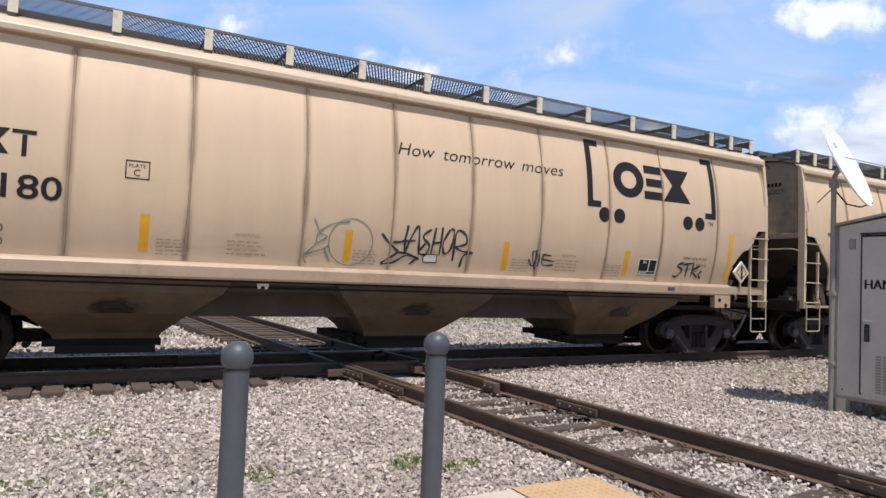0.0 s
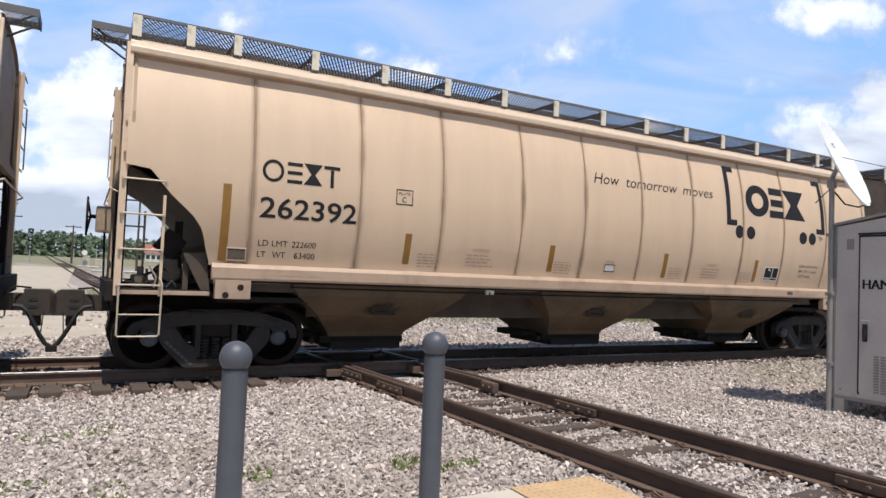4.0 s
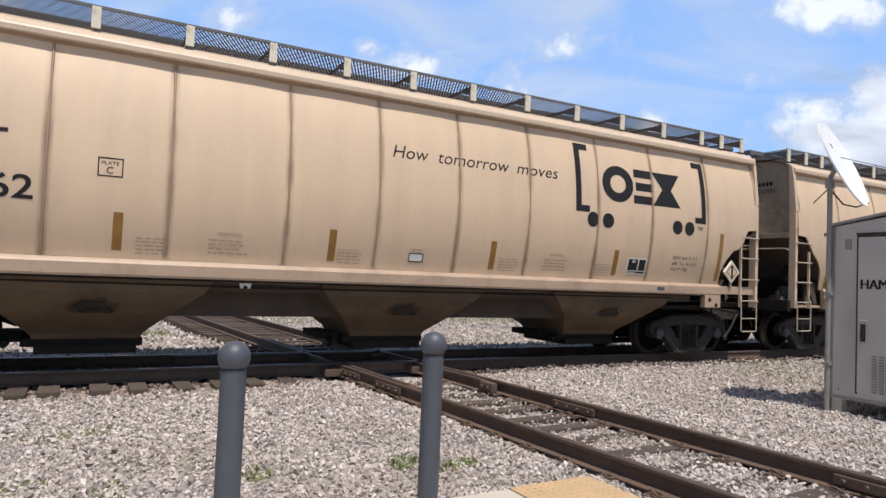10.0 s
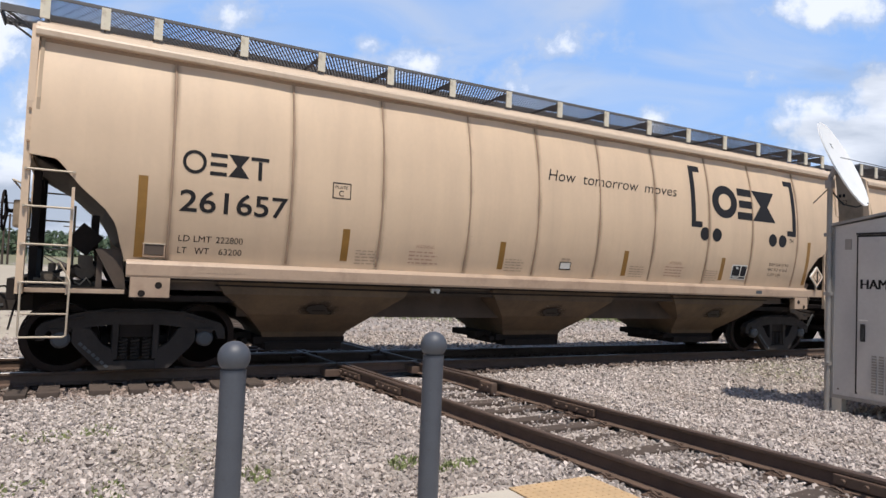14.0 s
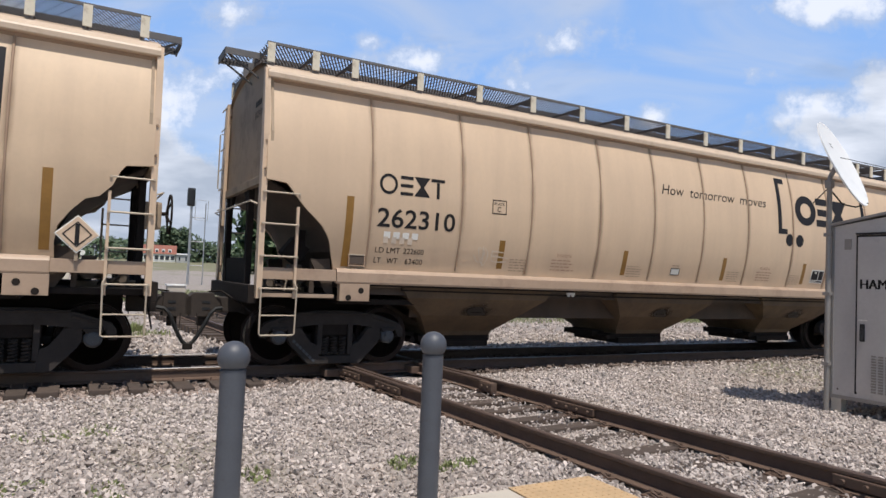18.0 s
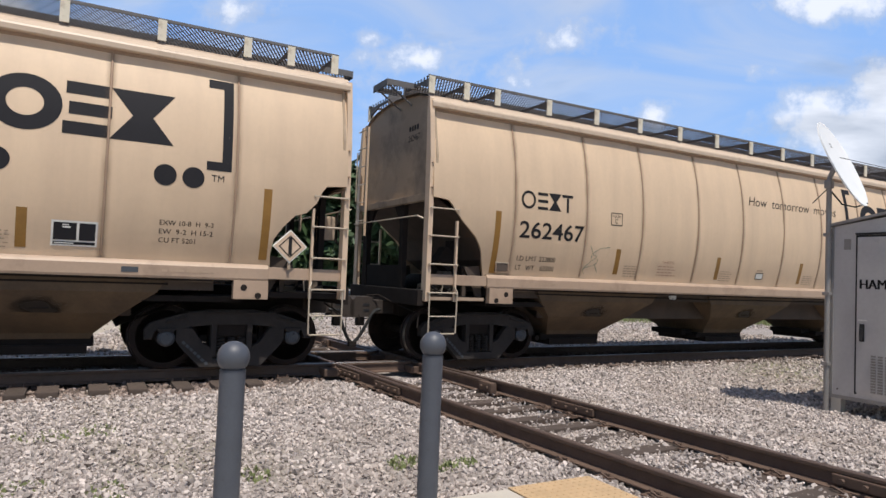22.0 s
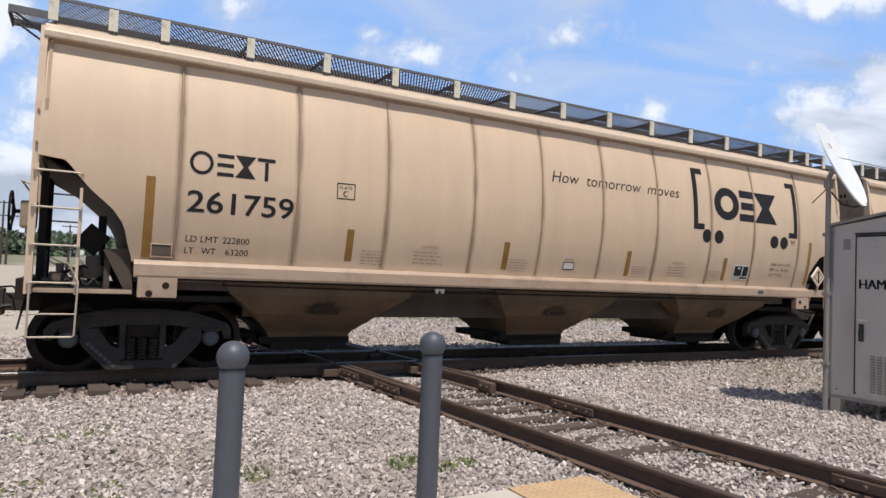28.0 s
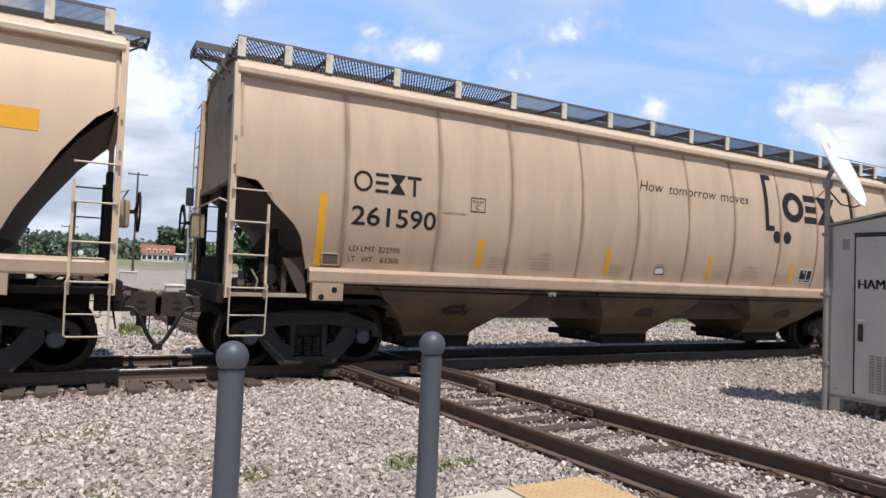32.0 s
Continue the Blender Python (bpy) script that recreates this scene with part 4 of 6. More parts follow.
def hourglass(x, z, w0, w1, h):
    f = B()
    for k in range(4):
        a, b = k / 4, (k + 1) / 4
        for o in (1, -1):
            poly(f, [(x - w0 - (w1 - w0) * a, z + o * h * a), (x + w0 + (w1 - w0) * a, z + o * h * a), (x + w0 + (w1 - w0) * b, z + o * h * b), (x - w0 - (w1 - w0) * b, z + o * h * b)])
    return f


def markings(car):
    """The paint that all the cars share, on the near side."""
    # plate box
    pb = B()
    for a in ((-4.38, 2.56, -4.365, 2.80), (-4.105, 2.56, -4.09, 2.80), (-4.365, 2.56, -4.105, 2.575), (-4.365, 2.785, -4.105, 2.80)):
        bar(pb, *a)
    part("plate_mark", on_side(merge(pb, lettering("PLATE", -4.34, 2.71, 0.045, 0.20), lettering("C", -4.28, 2.60, 0.085))), M_BLACK, car)
    # dimensions, warnings, small stencil
    tagged(part("lettering", on_side(merge(lettering("EXW 10-8  H  9-3", 5.84, 2.00, 0.065, 0.68), lettering("EW  9-2  H 15-2", 5.84, 1.885, 0.065, 0.68), lettering("CU FT 5201", 5.84, 1.77, 0.065, 0.46))), M_BLACK, car, "small black stencil"), kind="stuff")
    for x, s in ((-3.1, 1), (2.62, 2)):
        tagged(part("lettering", on_side(merge(lettering("WARNING", x + 0.1, 1.90, 0.06, 0.34), lines_of_bars(x, 1.83, 0.55, 4, 0.058, 0.020, s))), M_RED, car, "faded red warning stencil"), kind="stuff")
    for x, s in ((-4.0, 3), (-1.25, 4), (1.66, 5), (3.82, 6)):
        tagged(part("stencil", on_side(lines_of_bars(x, 1.80, 0.40, 5, 0.048, 0.016, s)), M_FAINT, car), kind="stuff")
    part("sill_lettering", flat(lines_of_bars(-6.3, 1.385, 0.85, 1, 0.06, 0.03, 8), -1.574), M_FAINT, car)
    part("sill_lettering", flat(lines_of_bars(5.9, 1.385, 0.75, 1, 0.06, 0.03, 9), -1.574), M_FAINT, car)
    part("sill_tag", flat(bar(B(), 5.42, 1.365, 5.62, 1.435), -1.575), M_CAP, car)
    s1 = B()
    bar(s1, 4.62, 1.66, 5.13, 1.975)
    sg = part("data_panel", on_side(s1, -1, 0.005), M_WHITE, car, "white-rimmed data panel with black fields")
    for a in ((4.645, 1.735, 4.895, 1.95), (4.925, 1.735, 5.105, 1.95), (4.645, 1.68, 5.105, 1.715)):
        part("black_field", on_side(bar(B(), *a), -1, 0.009), M_NAVY, sg)
    s2 = B()
    bar(s2, 4.74, 1.885, 4.83, 1.905)
    bar(s2, 4.74, 1.915, 4.81, 1.93)
    bar(s2, 4.66, 1.690, 4.87, 1.704)
    part("panel_marking", on_side(s2, -1, 0.012), M_WHITE, sg)
    wt = B()
    bar(wt, -0.05, 1.69, 0.19, 1.81)
    wp = part("white_label", on_side(wt, -1, 0.005), M_WHITE, car, "small white label with a dark rim")
    wr = B()
    for a in ((-0.06, 1.68, 0.20, 1.695), (-0.06, 1.805, 0.20, 1.82), (-0.06, 1.695, -0.045, 1.805), (0.185, 1.695, 0.20, 1.805)):
        bar(wr, *a)
    part("label_rim", on_side(wr, -1, 0.009), M_BLACK, wp)
    part("label_stencil", on_side(lines_of_bars(-0.03, 1.86, 0.22, 1, 0.06, 0.025, 11)), M_FAINT, wp)
    # diamond placard holder
    d = B()
    prism(d, [(7.580, 2.03), (7.810, 1.81), (7.580, 1.59), (7.350, 1.81)], -1.62, -1.60)
    dh = part("placard_holder", d, M_TRIM, car, "tan diamond placard holder with a white rim")
    part("placard_rim", prism(B(), [(7.580, 2.05), (7.830, 1.81), (7.580, 1.57), (7.330, 1.81)], -1.615, -1.585), M_WHITE, dh)
    part("placard_bar", box(B(), 7.555, 7.605, -1.626, -1.618, 1.68, 1.94), M_BLACK, dh)
    for a, b in ((1, 1), (1, -1), (-1, 1), (-1, -1)):
        part("placard_frame", prism(B(), [(7.58 + a * 0.165, 1.81), (7.58 + a * 0.147, 1.81), (7.58, 1.81 + b * 0.142), (7.58, 1.81 + b * 0.160)], -1.625, -1.618), M_BLACK, dh)
    part("placard_leg", box(B(), 7.560, 7.600, -1.60, -1.57, 1.48, 1.62), M_END, dh)


def flat(bm, y):
    for v in bm.verts:
        v.co.y = y
    return bm


def reflectors(car, material, dx):
    for x0, z0, z1, w in ((-7.06, 1.56, 2.62, 0.115), (-4.17 + dx, 1.64, 2.12, 0.115), (-1.40, 1.63, 2.10, 0.115), (1.46, 1.62, 2.10, 0.115), (4.25, 1.62, 2.10, 0.115), (7.17, 1.60, 2.60, 0.115)):
        part("reflector_strip", on_side(bar(B(), x0, z0, x0 + w, z1)), material, car, "yellow reflector strip" if material is M_YELLOW else "dirty ochre reflector strip")


def car_marks(car, number, limit, weight, dx=0.0, dz=0.0, width=1.45):
    """Owner's mark as plain forms, the number and the weights; dx, dz: stencilled out of place."""
    part("mark_form", on_side(disc(B(), -6.39 + dx, 2.870 + dz, 0.16, 0.115, 0.95)), M_BLACK, car)
    for z in (2.715, 2.842, 2.968):
        part("mark_form", on_side(bar(B(), -6.19 + dx, z + dz, -5.97 + dx, z + dz + 0.050)), M_BLACK, car)
    part("mark_form", on_side(hourglass(-5.81 + dx, 2.870 + dz, 0.028, 0.14, 0.155)), M_BLACK, car)
    part("mark_form", on_side(hourglass(-5.52 + dx, 2.835 + dz, 0.026, 0.026, 0.13)), M_BLACK, car)
    part("mark_form", on_side(bar(B(), -5.65 + dx, 2.975 + dz, -5.40 + dx, 3.025 + dz)), M_BLACK, car)
    for one in islands(lettering(number, -6.55 + dx, 2.205 + dz, 0.285, width, bold=0.012)):
        part("digit", on_side(one), M_BLACK, car)
    for text, value, z, w0, x1, w1 in (("LD LMT", limit, 1.80, 0.42, -6.02, 0.36), ("LT   WT", weight, 1.64, 0.40, -5.97, 0.31)):
        tagged(part("lettering", on_side(lettering(text, -6.53, z, 0.085, w0)), M_BLACK, car), kind="stuff")
        tagged(part("lettering", on_side(lettering(value, x1 - 0.03, z, 0.085, w1)), M_BLACK, car), kind="stuff")
    en = B()
    for i in range(4):
        bar(en, i * 0.10 - 0.20, 3.98, i * 0.10 - 0.13, 4.07)
    merge(en, lettering(number, -0.22, 3.80, 0.11, 0.44))
    for v in en.verts:
        v.co = (-8.236, -0.75 - v.co.x, v.co.z)
    tagged(part("lettering", en, M_BLACK, car), kind="stuff")


def brake_wheel(car, o):
    """The hand brake: on the near side of a front end, on the far side of a rear end."""
    y, x, z = (-0.35, 8.76, 2.23) if o > 0 else (0.45, 8.67, 2.17)
    b = B()
    n = 28
    pipe(b, [(o * x, y + 0.285 * math.cos(k * math.tau / n), z + 0.285 * math.sin(k * math.tau / n)) for k in range(n + 1)], 0.018, 6)
    for k in range(5):
        pipe(b, [(o * (x - 0.05), y, z), (o * x, y + 0.28 * math.cos(k * math.tau / 5), z + 0.28 * math.sin(k * math.tau / 5))], 0.014, 5)
    tube(b, (o * (x - 0.22), y, z), (o * (x - 0.03), y, z), 0.03, 8)
    w = part("brake_wheel", b, M_GRIME, car, "dark spoked hand brake wheel")
    hs = B()
    box(hs, min(o * 8.34, o * (x - 0.12)), max(o * 8.34, o * (x - 0.12)), y - 0.15, y + 0.15, z - 0.24, z + 0.16, 0.04)
    part("brake_housing", hs, M_END, w, "dusty cast brake housing")
    part("brake_chain_rod", pipe(B(), [(o * 8.42, y, z - 0.22), (o * 8.40, y, 1.2)], 0.016, 6), M_GRIME, w)


# number, load limit, light weight, bright strips, 1: with a rail at both ends
CARS = [("262827", "222600", "63400", False, -1), ("261180", "222700", "63300", True, 1), ("262392", "222600", "63400", False, -1), ("262981", "222400", "63600", False, -1),
        ("261962", "222800", "63200", False, 1), ("261657", "222800", "63200", False, -1), ("262310", "222600", "63400", False, 1), ("262467", "222800", "63200", False, 1),
        ("262035", "222700", "63300", False, 1), ("261759", "222800", "63200", False, -1), ("261590", "222700", "63300", True, -1)]
PITCH_LEN, START_X = 18.1372, 22.972
SPEED = (176.2691613, -20.56408625, 29.94690904, -30.35288226, 11.88370218)


# small surges of the pulling train: seconds, metres
SURGE_T = [0, 3, 6, 7, 8, 9, 10, 11, 12, 13, 17, 20, 22, 25, 28, 30, 32]
SURGE_X = [-0.036, 0.01, 0.13, 0.145, 0.16, 0.15, 0.03, 0.0, 0.025, 0.02, 0.005, 0.0, 0.02, 0.025, 0.01, 0.0, 0.0]


def run(t):
    """How far the train has gone after t seconds."""
    return sum(c * (t / 32.0) ** (i + 1) for i, c in enumerate(SPEED)) + 0.0408 * t + float(np.interp(t, SURGE_T, SURGE_X))


# height of the emblem and of the slogan above the lowest, car by car
EMBLEM_DZ = [0.20, 0.29, 0.23, 0.225, 0.185, 0.115, 0.16, 0.165, 0.20, 0.08, 0.205]
PLATE_DX = [-0.09, -0.04, -0.09, -0.30, -0.11, -0.07, -0.09, -0.09, -0.09, -0.09, -0.09]
NUMBER_AT = {3: (-0.10, 0.09, 1.45), 4: (-0.05, 0.0, 1.44), 6: (0.0, 0.0, 1.38), 8: (-0.06, 0.0, 1.43)}       # dx, dz, width
WIDE = [("How", -0.43, 0.08), ("tomorrow", 0.44, 1.63), ("moves", 2.03, 2.78)]
USUAL = [("How", -0.44, 0.19), ("tomorrow", 0.37, 1.76), ("moves", 1.92, 2.82)]


def car_x(k, t):
    return START_X - PITCH_LEN * k + run(t)


master = hopper_car()
markings(master)
train = [master]
for k in range(1, 11):
    train.append(copy_thing(master, pose(0, 0, 0)))
for k, (car, (number, limit, weight, bright, end)) in enumerate(zip(train, CARS)):
    car_marks(car, number, limit, weight, *NUMBER_AT.get(k, (0.0, 0.0, 1.45)))
    emblem(car, EMBLEM_DZ[k], WIDE if k == 3 else USUAL if k not in (1, 10) else [(w, a - 0.16, b - 0.14) for w, a, b in USUAL], 3.21 + EMBLEM_DZ[k] * 0.5)
    reflectors(car, M_YELLOW if bright else M_OCHRE, PLATE_DX[k])
    if end > 0:     # these cars have a rail at both ends
        part("end_sill_rail", box(B(), -8.28, -7.145, -1.55, -1.46, 1.33, 1.50, 0.01), M_SILL, car)
    brake_wheel(car, 1 if end > 0 else -1)
    if k == 10:     # the most weathered car
        for o in car.children:
            if o.name.startswith(("side_sheet", "roof")) and o.data.materials[0] is not None and o.data.materials[0].name == "tan_paint":
                o.material_slots[0].link = "OBJECT"
                o.material_slots[0].material = M_TAN_WORN
    for o in car.children:      # stencilled by hand, never quite in the same place
        if o.name.startswith("plate_mark"):
            o.location = (PLATE_DX[k], 0, 0)
    car.location = (car_x(k, 0), 0, 0)
    tagged(car, "weathered tan covered hopper rail car numbered %s%s" % (number, ", bright yellow strips" if bright else ""))


def spray(k, bm, material, label):
    tagged(part("graffiti", on_side(bm, -1, 0.006), material, train[k], label), kind="stuff")


for x in (-0.47, -0.07):      # dark scuffs on one car
    tagged(part("scuff", on_side(bar(B(), x, 1.62, x + 0.07, 2.02, x - 0.01, x + 0.05), -1, 0.006), M_SCUFF, train[3], "dark upright scuff mark"))
for i in range(4):           # painted-over digits under one number
    part("paint_patch", on_side(bar(B(), -6.42 + 0.16 * i, 2.03, -6.31 + 0.16 * i, 2.13), -1, 0.006), M_WHITE, train[6], "small white painted-out patch")
# sprayed tags in a unit square
WILD = [[(0, 0.72), (0.09, 0.5), (0.2, 0.28)], [(0.13, 0.52), (0.25, 0.58), (0.28, 0.98), (0.26, 0.6), (0.27, 0.22)], [(0.22, 0.55), (0.38, 0.6)], [(0.27, 0.24), (0.33, 0.7), (0.4, 0.98), (0.42, 0.5), (0.43, 0.22)],
        [(0.55, 0.92), (0.46, 0.72), (0.54, 0.5), (0.51, 0.24), (0.43, 0.3), (0.5, 0.55)], [(0.6, 0.98), (0.57, 0.25)], [(0.57, 0.55), (0.68, 0.6)], [(0.68, 1.0), (0.67, 0.25)], [(0.77, 0.95), (0.7, 0.6), (0.73, 0.3), (0.8, 0.45), (0.82, 0.9), (0.78, 0.98)],
        [(0.84, 0.12), (0.85, 0.9), (0.96, 0.86), (0.98, 0.6), (0.85, 0.5)], [(0.85, 0.5), (0.93, 0.4), (1.08, 0.36)], [(1.08, 0.36), (0.97, 0.28), (0.94, -0.05)]]
SWASH = [[(0.2, 0.26), (0.08, 0.05), (0.03, -0.05), (0.16, 0.0), (0.3, 0.2), (0.44, 0.12)], [(0.42, 0.14), (0.34, -0.03)], [(0.2, 0.26), (0.32, 0.24), (0.44, 0.1)]]
GHOST = [[(0.1, 1.0), (0.16, 0.8), (0.2, 0.66), (0.3, 0.6), (0.16, 0.42)], [(0.16, 0.66), (0.14, 0.4), (0.0, 0.12), (0.04, -0.05)], [(0.0, 0.14), (0.2, 0.26), (0.32, 0.36), (0.34, 0.52)], [(0.28, 0.3), (0.38, 0.0)], [(0.18, 0.7), (0.36, 0.9), (0.62, 0.98)]]
SHORT = [[(0.0, 0.55), (0.16, 0.2), (0.3, 0.75), (0.12, 0.9), (0.2, 0.3), (0.32, 0.1), (0.4, 0.6), (0.3, 0.95)], [(0.25, 1.0), (0.27, 0.02)], [(0.5, 0.8), (0.85, 0.75)], [(0.52, 0.8), (0.54, 0.3), (0.95, 0.3)], [(0.52, 0.55), (1.0, 0.48)]]
TRIO = [[(0.3, 0.95), (0.1, 0.75), (0.28, 0.5), (0.12, 0.1), (0.0, 0.15)], [(0.3, 0.82), (0.62, 0.95)], [(0.46, 0.9), (0.44, 0.1)], [(0.66, 1.0), (0.64, 0.1)], [(0.9, 0.8), (0.66, 0.5), (0.88, 0.1)], [(1.0, 0.5), (0.9, 0.3), (1.0, 0.05)]]
LOOPS = [[(0.0, 0.65), (0.03, 0.9), (0.18, 0.95), (0.26, 0.62), (0.4, 0.75)], [(0.42, 1.0), (0.46, 0.6), (0.54, 0.9), (0.56, 0.62), (0.68, 0.85)], [(0.68, 0.92), (0.7, 0.55), (0.84, 0.95)], [(0.5, 0.45), (0.44, 0.3), (0.58, 0.35), (0.52, 0.55), (0.46, 0.5)],
         [(0.86, 0.95), (0.82, 0.78), (0.98, 0.5), (0.88, 0.24), (0.66, 0.3), (0.64, 0.52), (0.78, 0.62), (0.86, 0.42), (0.74, 0.4)], [(0.54, 0.4), (0.56, 0.2), (0.7, -0.18)], [(0.3, 0.18), (0.42, 0.2), (0.46, 0.12)]]
STICK = [[(0.0, 0.42), (0.1, 0.62), (0.2, 0.5), (0.3, 0.55)], [(0.3, 0.8), (0.45, 0.82), (0.42, 1.0), (0.28, 0.9), (0.3, 0.7), (0.45, 0.68)], [(0.18, 0.38), (0.32, 0.2), (0.36, 0.0)], [(0.36, 0.42), (0.34, 0.05)], [(0.55, 0.55), (0.5, 0.1)], [(0.48, 0.35), (0.7, 0.42)], [(0.8, 0.5), (0.68, 0.3), (0.9, 0.28)], [(0.7, 0.42), (0.66, 0.1)]]
spray(1, tag(GHOST, -2.0, 1.62, 1.05, 0.62, 0.012), M_TAGG, "faded green graffiti outline")
spray(1, disc(B(), -1.30, 1.93, 0.36, 0.345), M_TAGG, "faded green graffiti ring")
spray(1, tag(WILD, -0.81, 1.66, 1.55, 0.60, 0.021), M_TAG, "black sprayed graffiti tag")
spray(1, tag(SWASH, -0.81, 1.66, 1.55, 0.60, 0.019), M_TAG, "black swash under a graffiti tag")
spray(1, tag(SHORT, 2.02, 1.64, 0.58, 0.36, 0.017), M_TAG, "small black graffiti tag")
spray(1, tag(TRIO, 5.62, 1.62, 0.82, 0.34, 0.024), M_TAG, "small black graffiti tag")
spray(7, tag(STICK, 5.23, 1.55, 0.52, 0.42, 0.011), M_TAG, "small black graffiti tag")
spray(8, tag(LOOPS, 2.06, 1.55, 0.95, 0.47, 0.012), M_TAG, "black looping graffiti tag")
spray(7, tag(GHOST, -5.0, 1.65, 0.9, 0.5, 0.006), M_TAGG, "thin dark graffiti sketch")
spray(6, tag(SHORT, -4.75, 1.66, 0.7, 0.34, 0.010), M_TAGL, "pale painted-over graffiti")
spray(6, merge(*[bar(B(), -6.42 + 0.14 * i, 1.95, -6.34 + 0.14 * i, 2.05) for i in range(4)]), M_TAGL, "pale paint dabs")
spray(10, bar(B(), -4.98, 2.50, -4.56, 2.525, -4.97, -4.56), M_FAINT, "faint grey brush stroke")
tail = hopper_car(tank=True)
tagged(tail, "pale tan covered hopper rail car with a yellow square patch")
part("yellow_patch", on_side(bar(B(), 7.12, 3.03, 7.52, 3.30)), M_YELLOW, tail, "yellow reflective square")
brake_wheel(tail, 1)
tail.location = (car_x(11, 0), 0, 0)
train.append(tail)

# ---- ground ----
CROSS_X0, CROSS_SLOPE = 3.652, -0.0660       # west rail of the crossing track: x = CROSS_X0 + CROSS_SLOPE * y


def cross_x(y):
    return CROSS_X0 + CROSS_SLOPE * y


def ground_z(x, y):
    """Ballast and yard level; beyond the yard the land rises a little."""
    d = math.hypot(x, y + 10.9)
    z = -0.235 + 0.02 * noise.noise(Vector((x * 0.35, y * 0.35, 0))) + 0.008 * noise.noise(Vector((x * 1.7, y * 1.7, 3)))
    u = x - cross_x(y)
    d2 = abs(u - 0.754)                      # shoulders beside the crossing track, high enough to hide the tie ends
    if y < -1.0:
        k = min(1.0, max(0.0, (-1.0 - y) / 0.8))
        z += k * ((0.026 + 0.06 * noise.noise(Vector((x * 0.9, y * 0.9, 7)))) if d2 < 0.66 else 0.010 + 0.065 * max(0.0, min(1.0, (d2 - 0.84) / 0.2))) * max(0.0, min(1.0, (2.6 - d2) / 0.9))
    if x > 6.0 and -2.4 < y < -0.85:        # full shoulder on the main line beyond the diamond
        z += 0.035 * min(1.0, (x - 6.0) / 1.5) * min(1.0, (y + 2.4) / 0.8)
    if y > 4:
        z -= min(0.12, (y - 4) * 0.03)
    if d > 60:
        z += (min(d, 400) - 60) * 0.019
    return z


def ground_material():
    m = shader("ballast_ground", (0.31, 0.27, 0.245), 0.95, vary=0.16, scale=1.2, fine=45, bump=0.9, bump_scale=26)
    n, l = m.node_tree.nodes, m.node_tree.links
    b = n["Principled BSDF"]
    src = b.inputs["Base Color"].links[0].from_socket
    tc = n.new("ShaderNodeTexCoord")
    # single stones by cells
    vo = n.new("ShaderNodeTexVoronoi")
    vo.inputs["Scale"].default_value = 22
    l.new(tc.outputs["Object"], vo.inputs["Vector"])
    bw = n.new("ShaderNodeRGBToBW")
    l.new(vo.outputs["Color"], bw.inputs[0])
    r = n.new("ShaderNodeMapRange")
    r.inputs[3].default_value, r.inputs[4].default_value = 0.62, 1.25
    l.new(bw.outputs[0], r.inputs[0])
    mul = n.new("ShaderNodeMix")
    mul.data_type, mul.blend_type = "RGBA", "MULTIPLY"
    mul.inputs[0].default_value = 1
    l.new(src, mul.inputs[6])
    l.new(r.outputs[0], mul.inputs[7])
    # grass: weedy patches in the yard, meadow farther away
    sx = n.new("ShaderNodeSeparateXYZ")
    l.new(tc.outputs["Object"], sx.inputs[0])
    far = n.new("ShaderNodeMapRange")
    far.inputs[1].default_value, far.inputs[2].default_value, far.inputs[3].default_value, far.inputs[4].default_value = 62, 125, 0.04, 0.36
    l.new(sx.outputs["Y"], far.inputs[0])
    t = n.new("ShaderNodeTexNoise")
    t.inputs["Scale"].default_value, t.inputs["Detail"].default_value = 0.11, 6
    l.new(tc.outputs["Object"], t.inputs["Vector"])
    ad = n.new("ShaderNodeMath")
    l.new(t.outputs["Fac"], ad.inputs[0])
    l.new(far.outputs[0], ad.inputs[1])
    st = n.new("ShaderNodeMapRange")
    st.inputs[1].default_value, st.inputs[2].default_value = 0.66, 0.78
    l.new(ad.outputs[0], st.inputs[0])
    g = n.new("ShaderNodeMix")
    g.data_type = "RGBA"
    l.new(st.outputs[0], g.inputs[0])
    l.new(mul.outputs[2], g.inputs[6])
    g.inputs[7].default_value = (0.185, 0.175, 0.10, 1)
    l.new(g.outputs[2], b.inputs["Base Color"])
    return m


def ground():
    xs = [-3000, -1500, -700, -350, -180, -90, -45, -22] + [-12, -10, -8, -6] + [-5 + 0.2 * i for i in range(100)] + [15.5, 16.5, 18, 20, 22, 25, 30, 45, 70, 110, 200, 400, 800, 1600, 3000]
    ys = [-3000, -1200, -400, -120, -50, -25] + [-14, -12, -11] + [-10 + 0.2 * i for i in range(56)] + [1.5, 2, 3, 4, 5, 6, 7, 8, 9, 10, 11, 12, 13, 14, 16, 20, 26, 34, 45, 60, 80, 110, 150, 200, 280, 400, 700, 1500, 3000]
    bm = B()
    sheet(bm, [[(x, y, ground_z(x, y)) for x in xs] for y in ys])
    return tagged(obj("ground", bm, ground_material(), smooth=True), "pale crushed stone ballast and yard gravel", "ground", kind="structure")


ground()


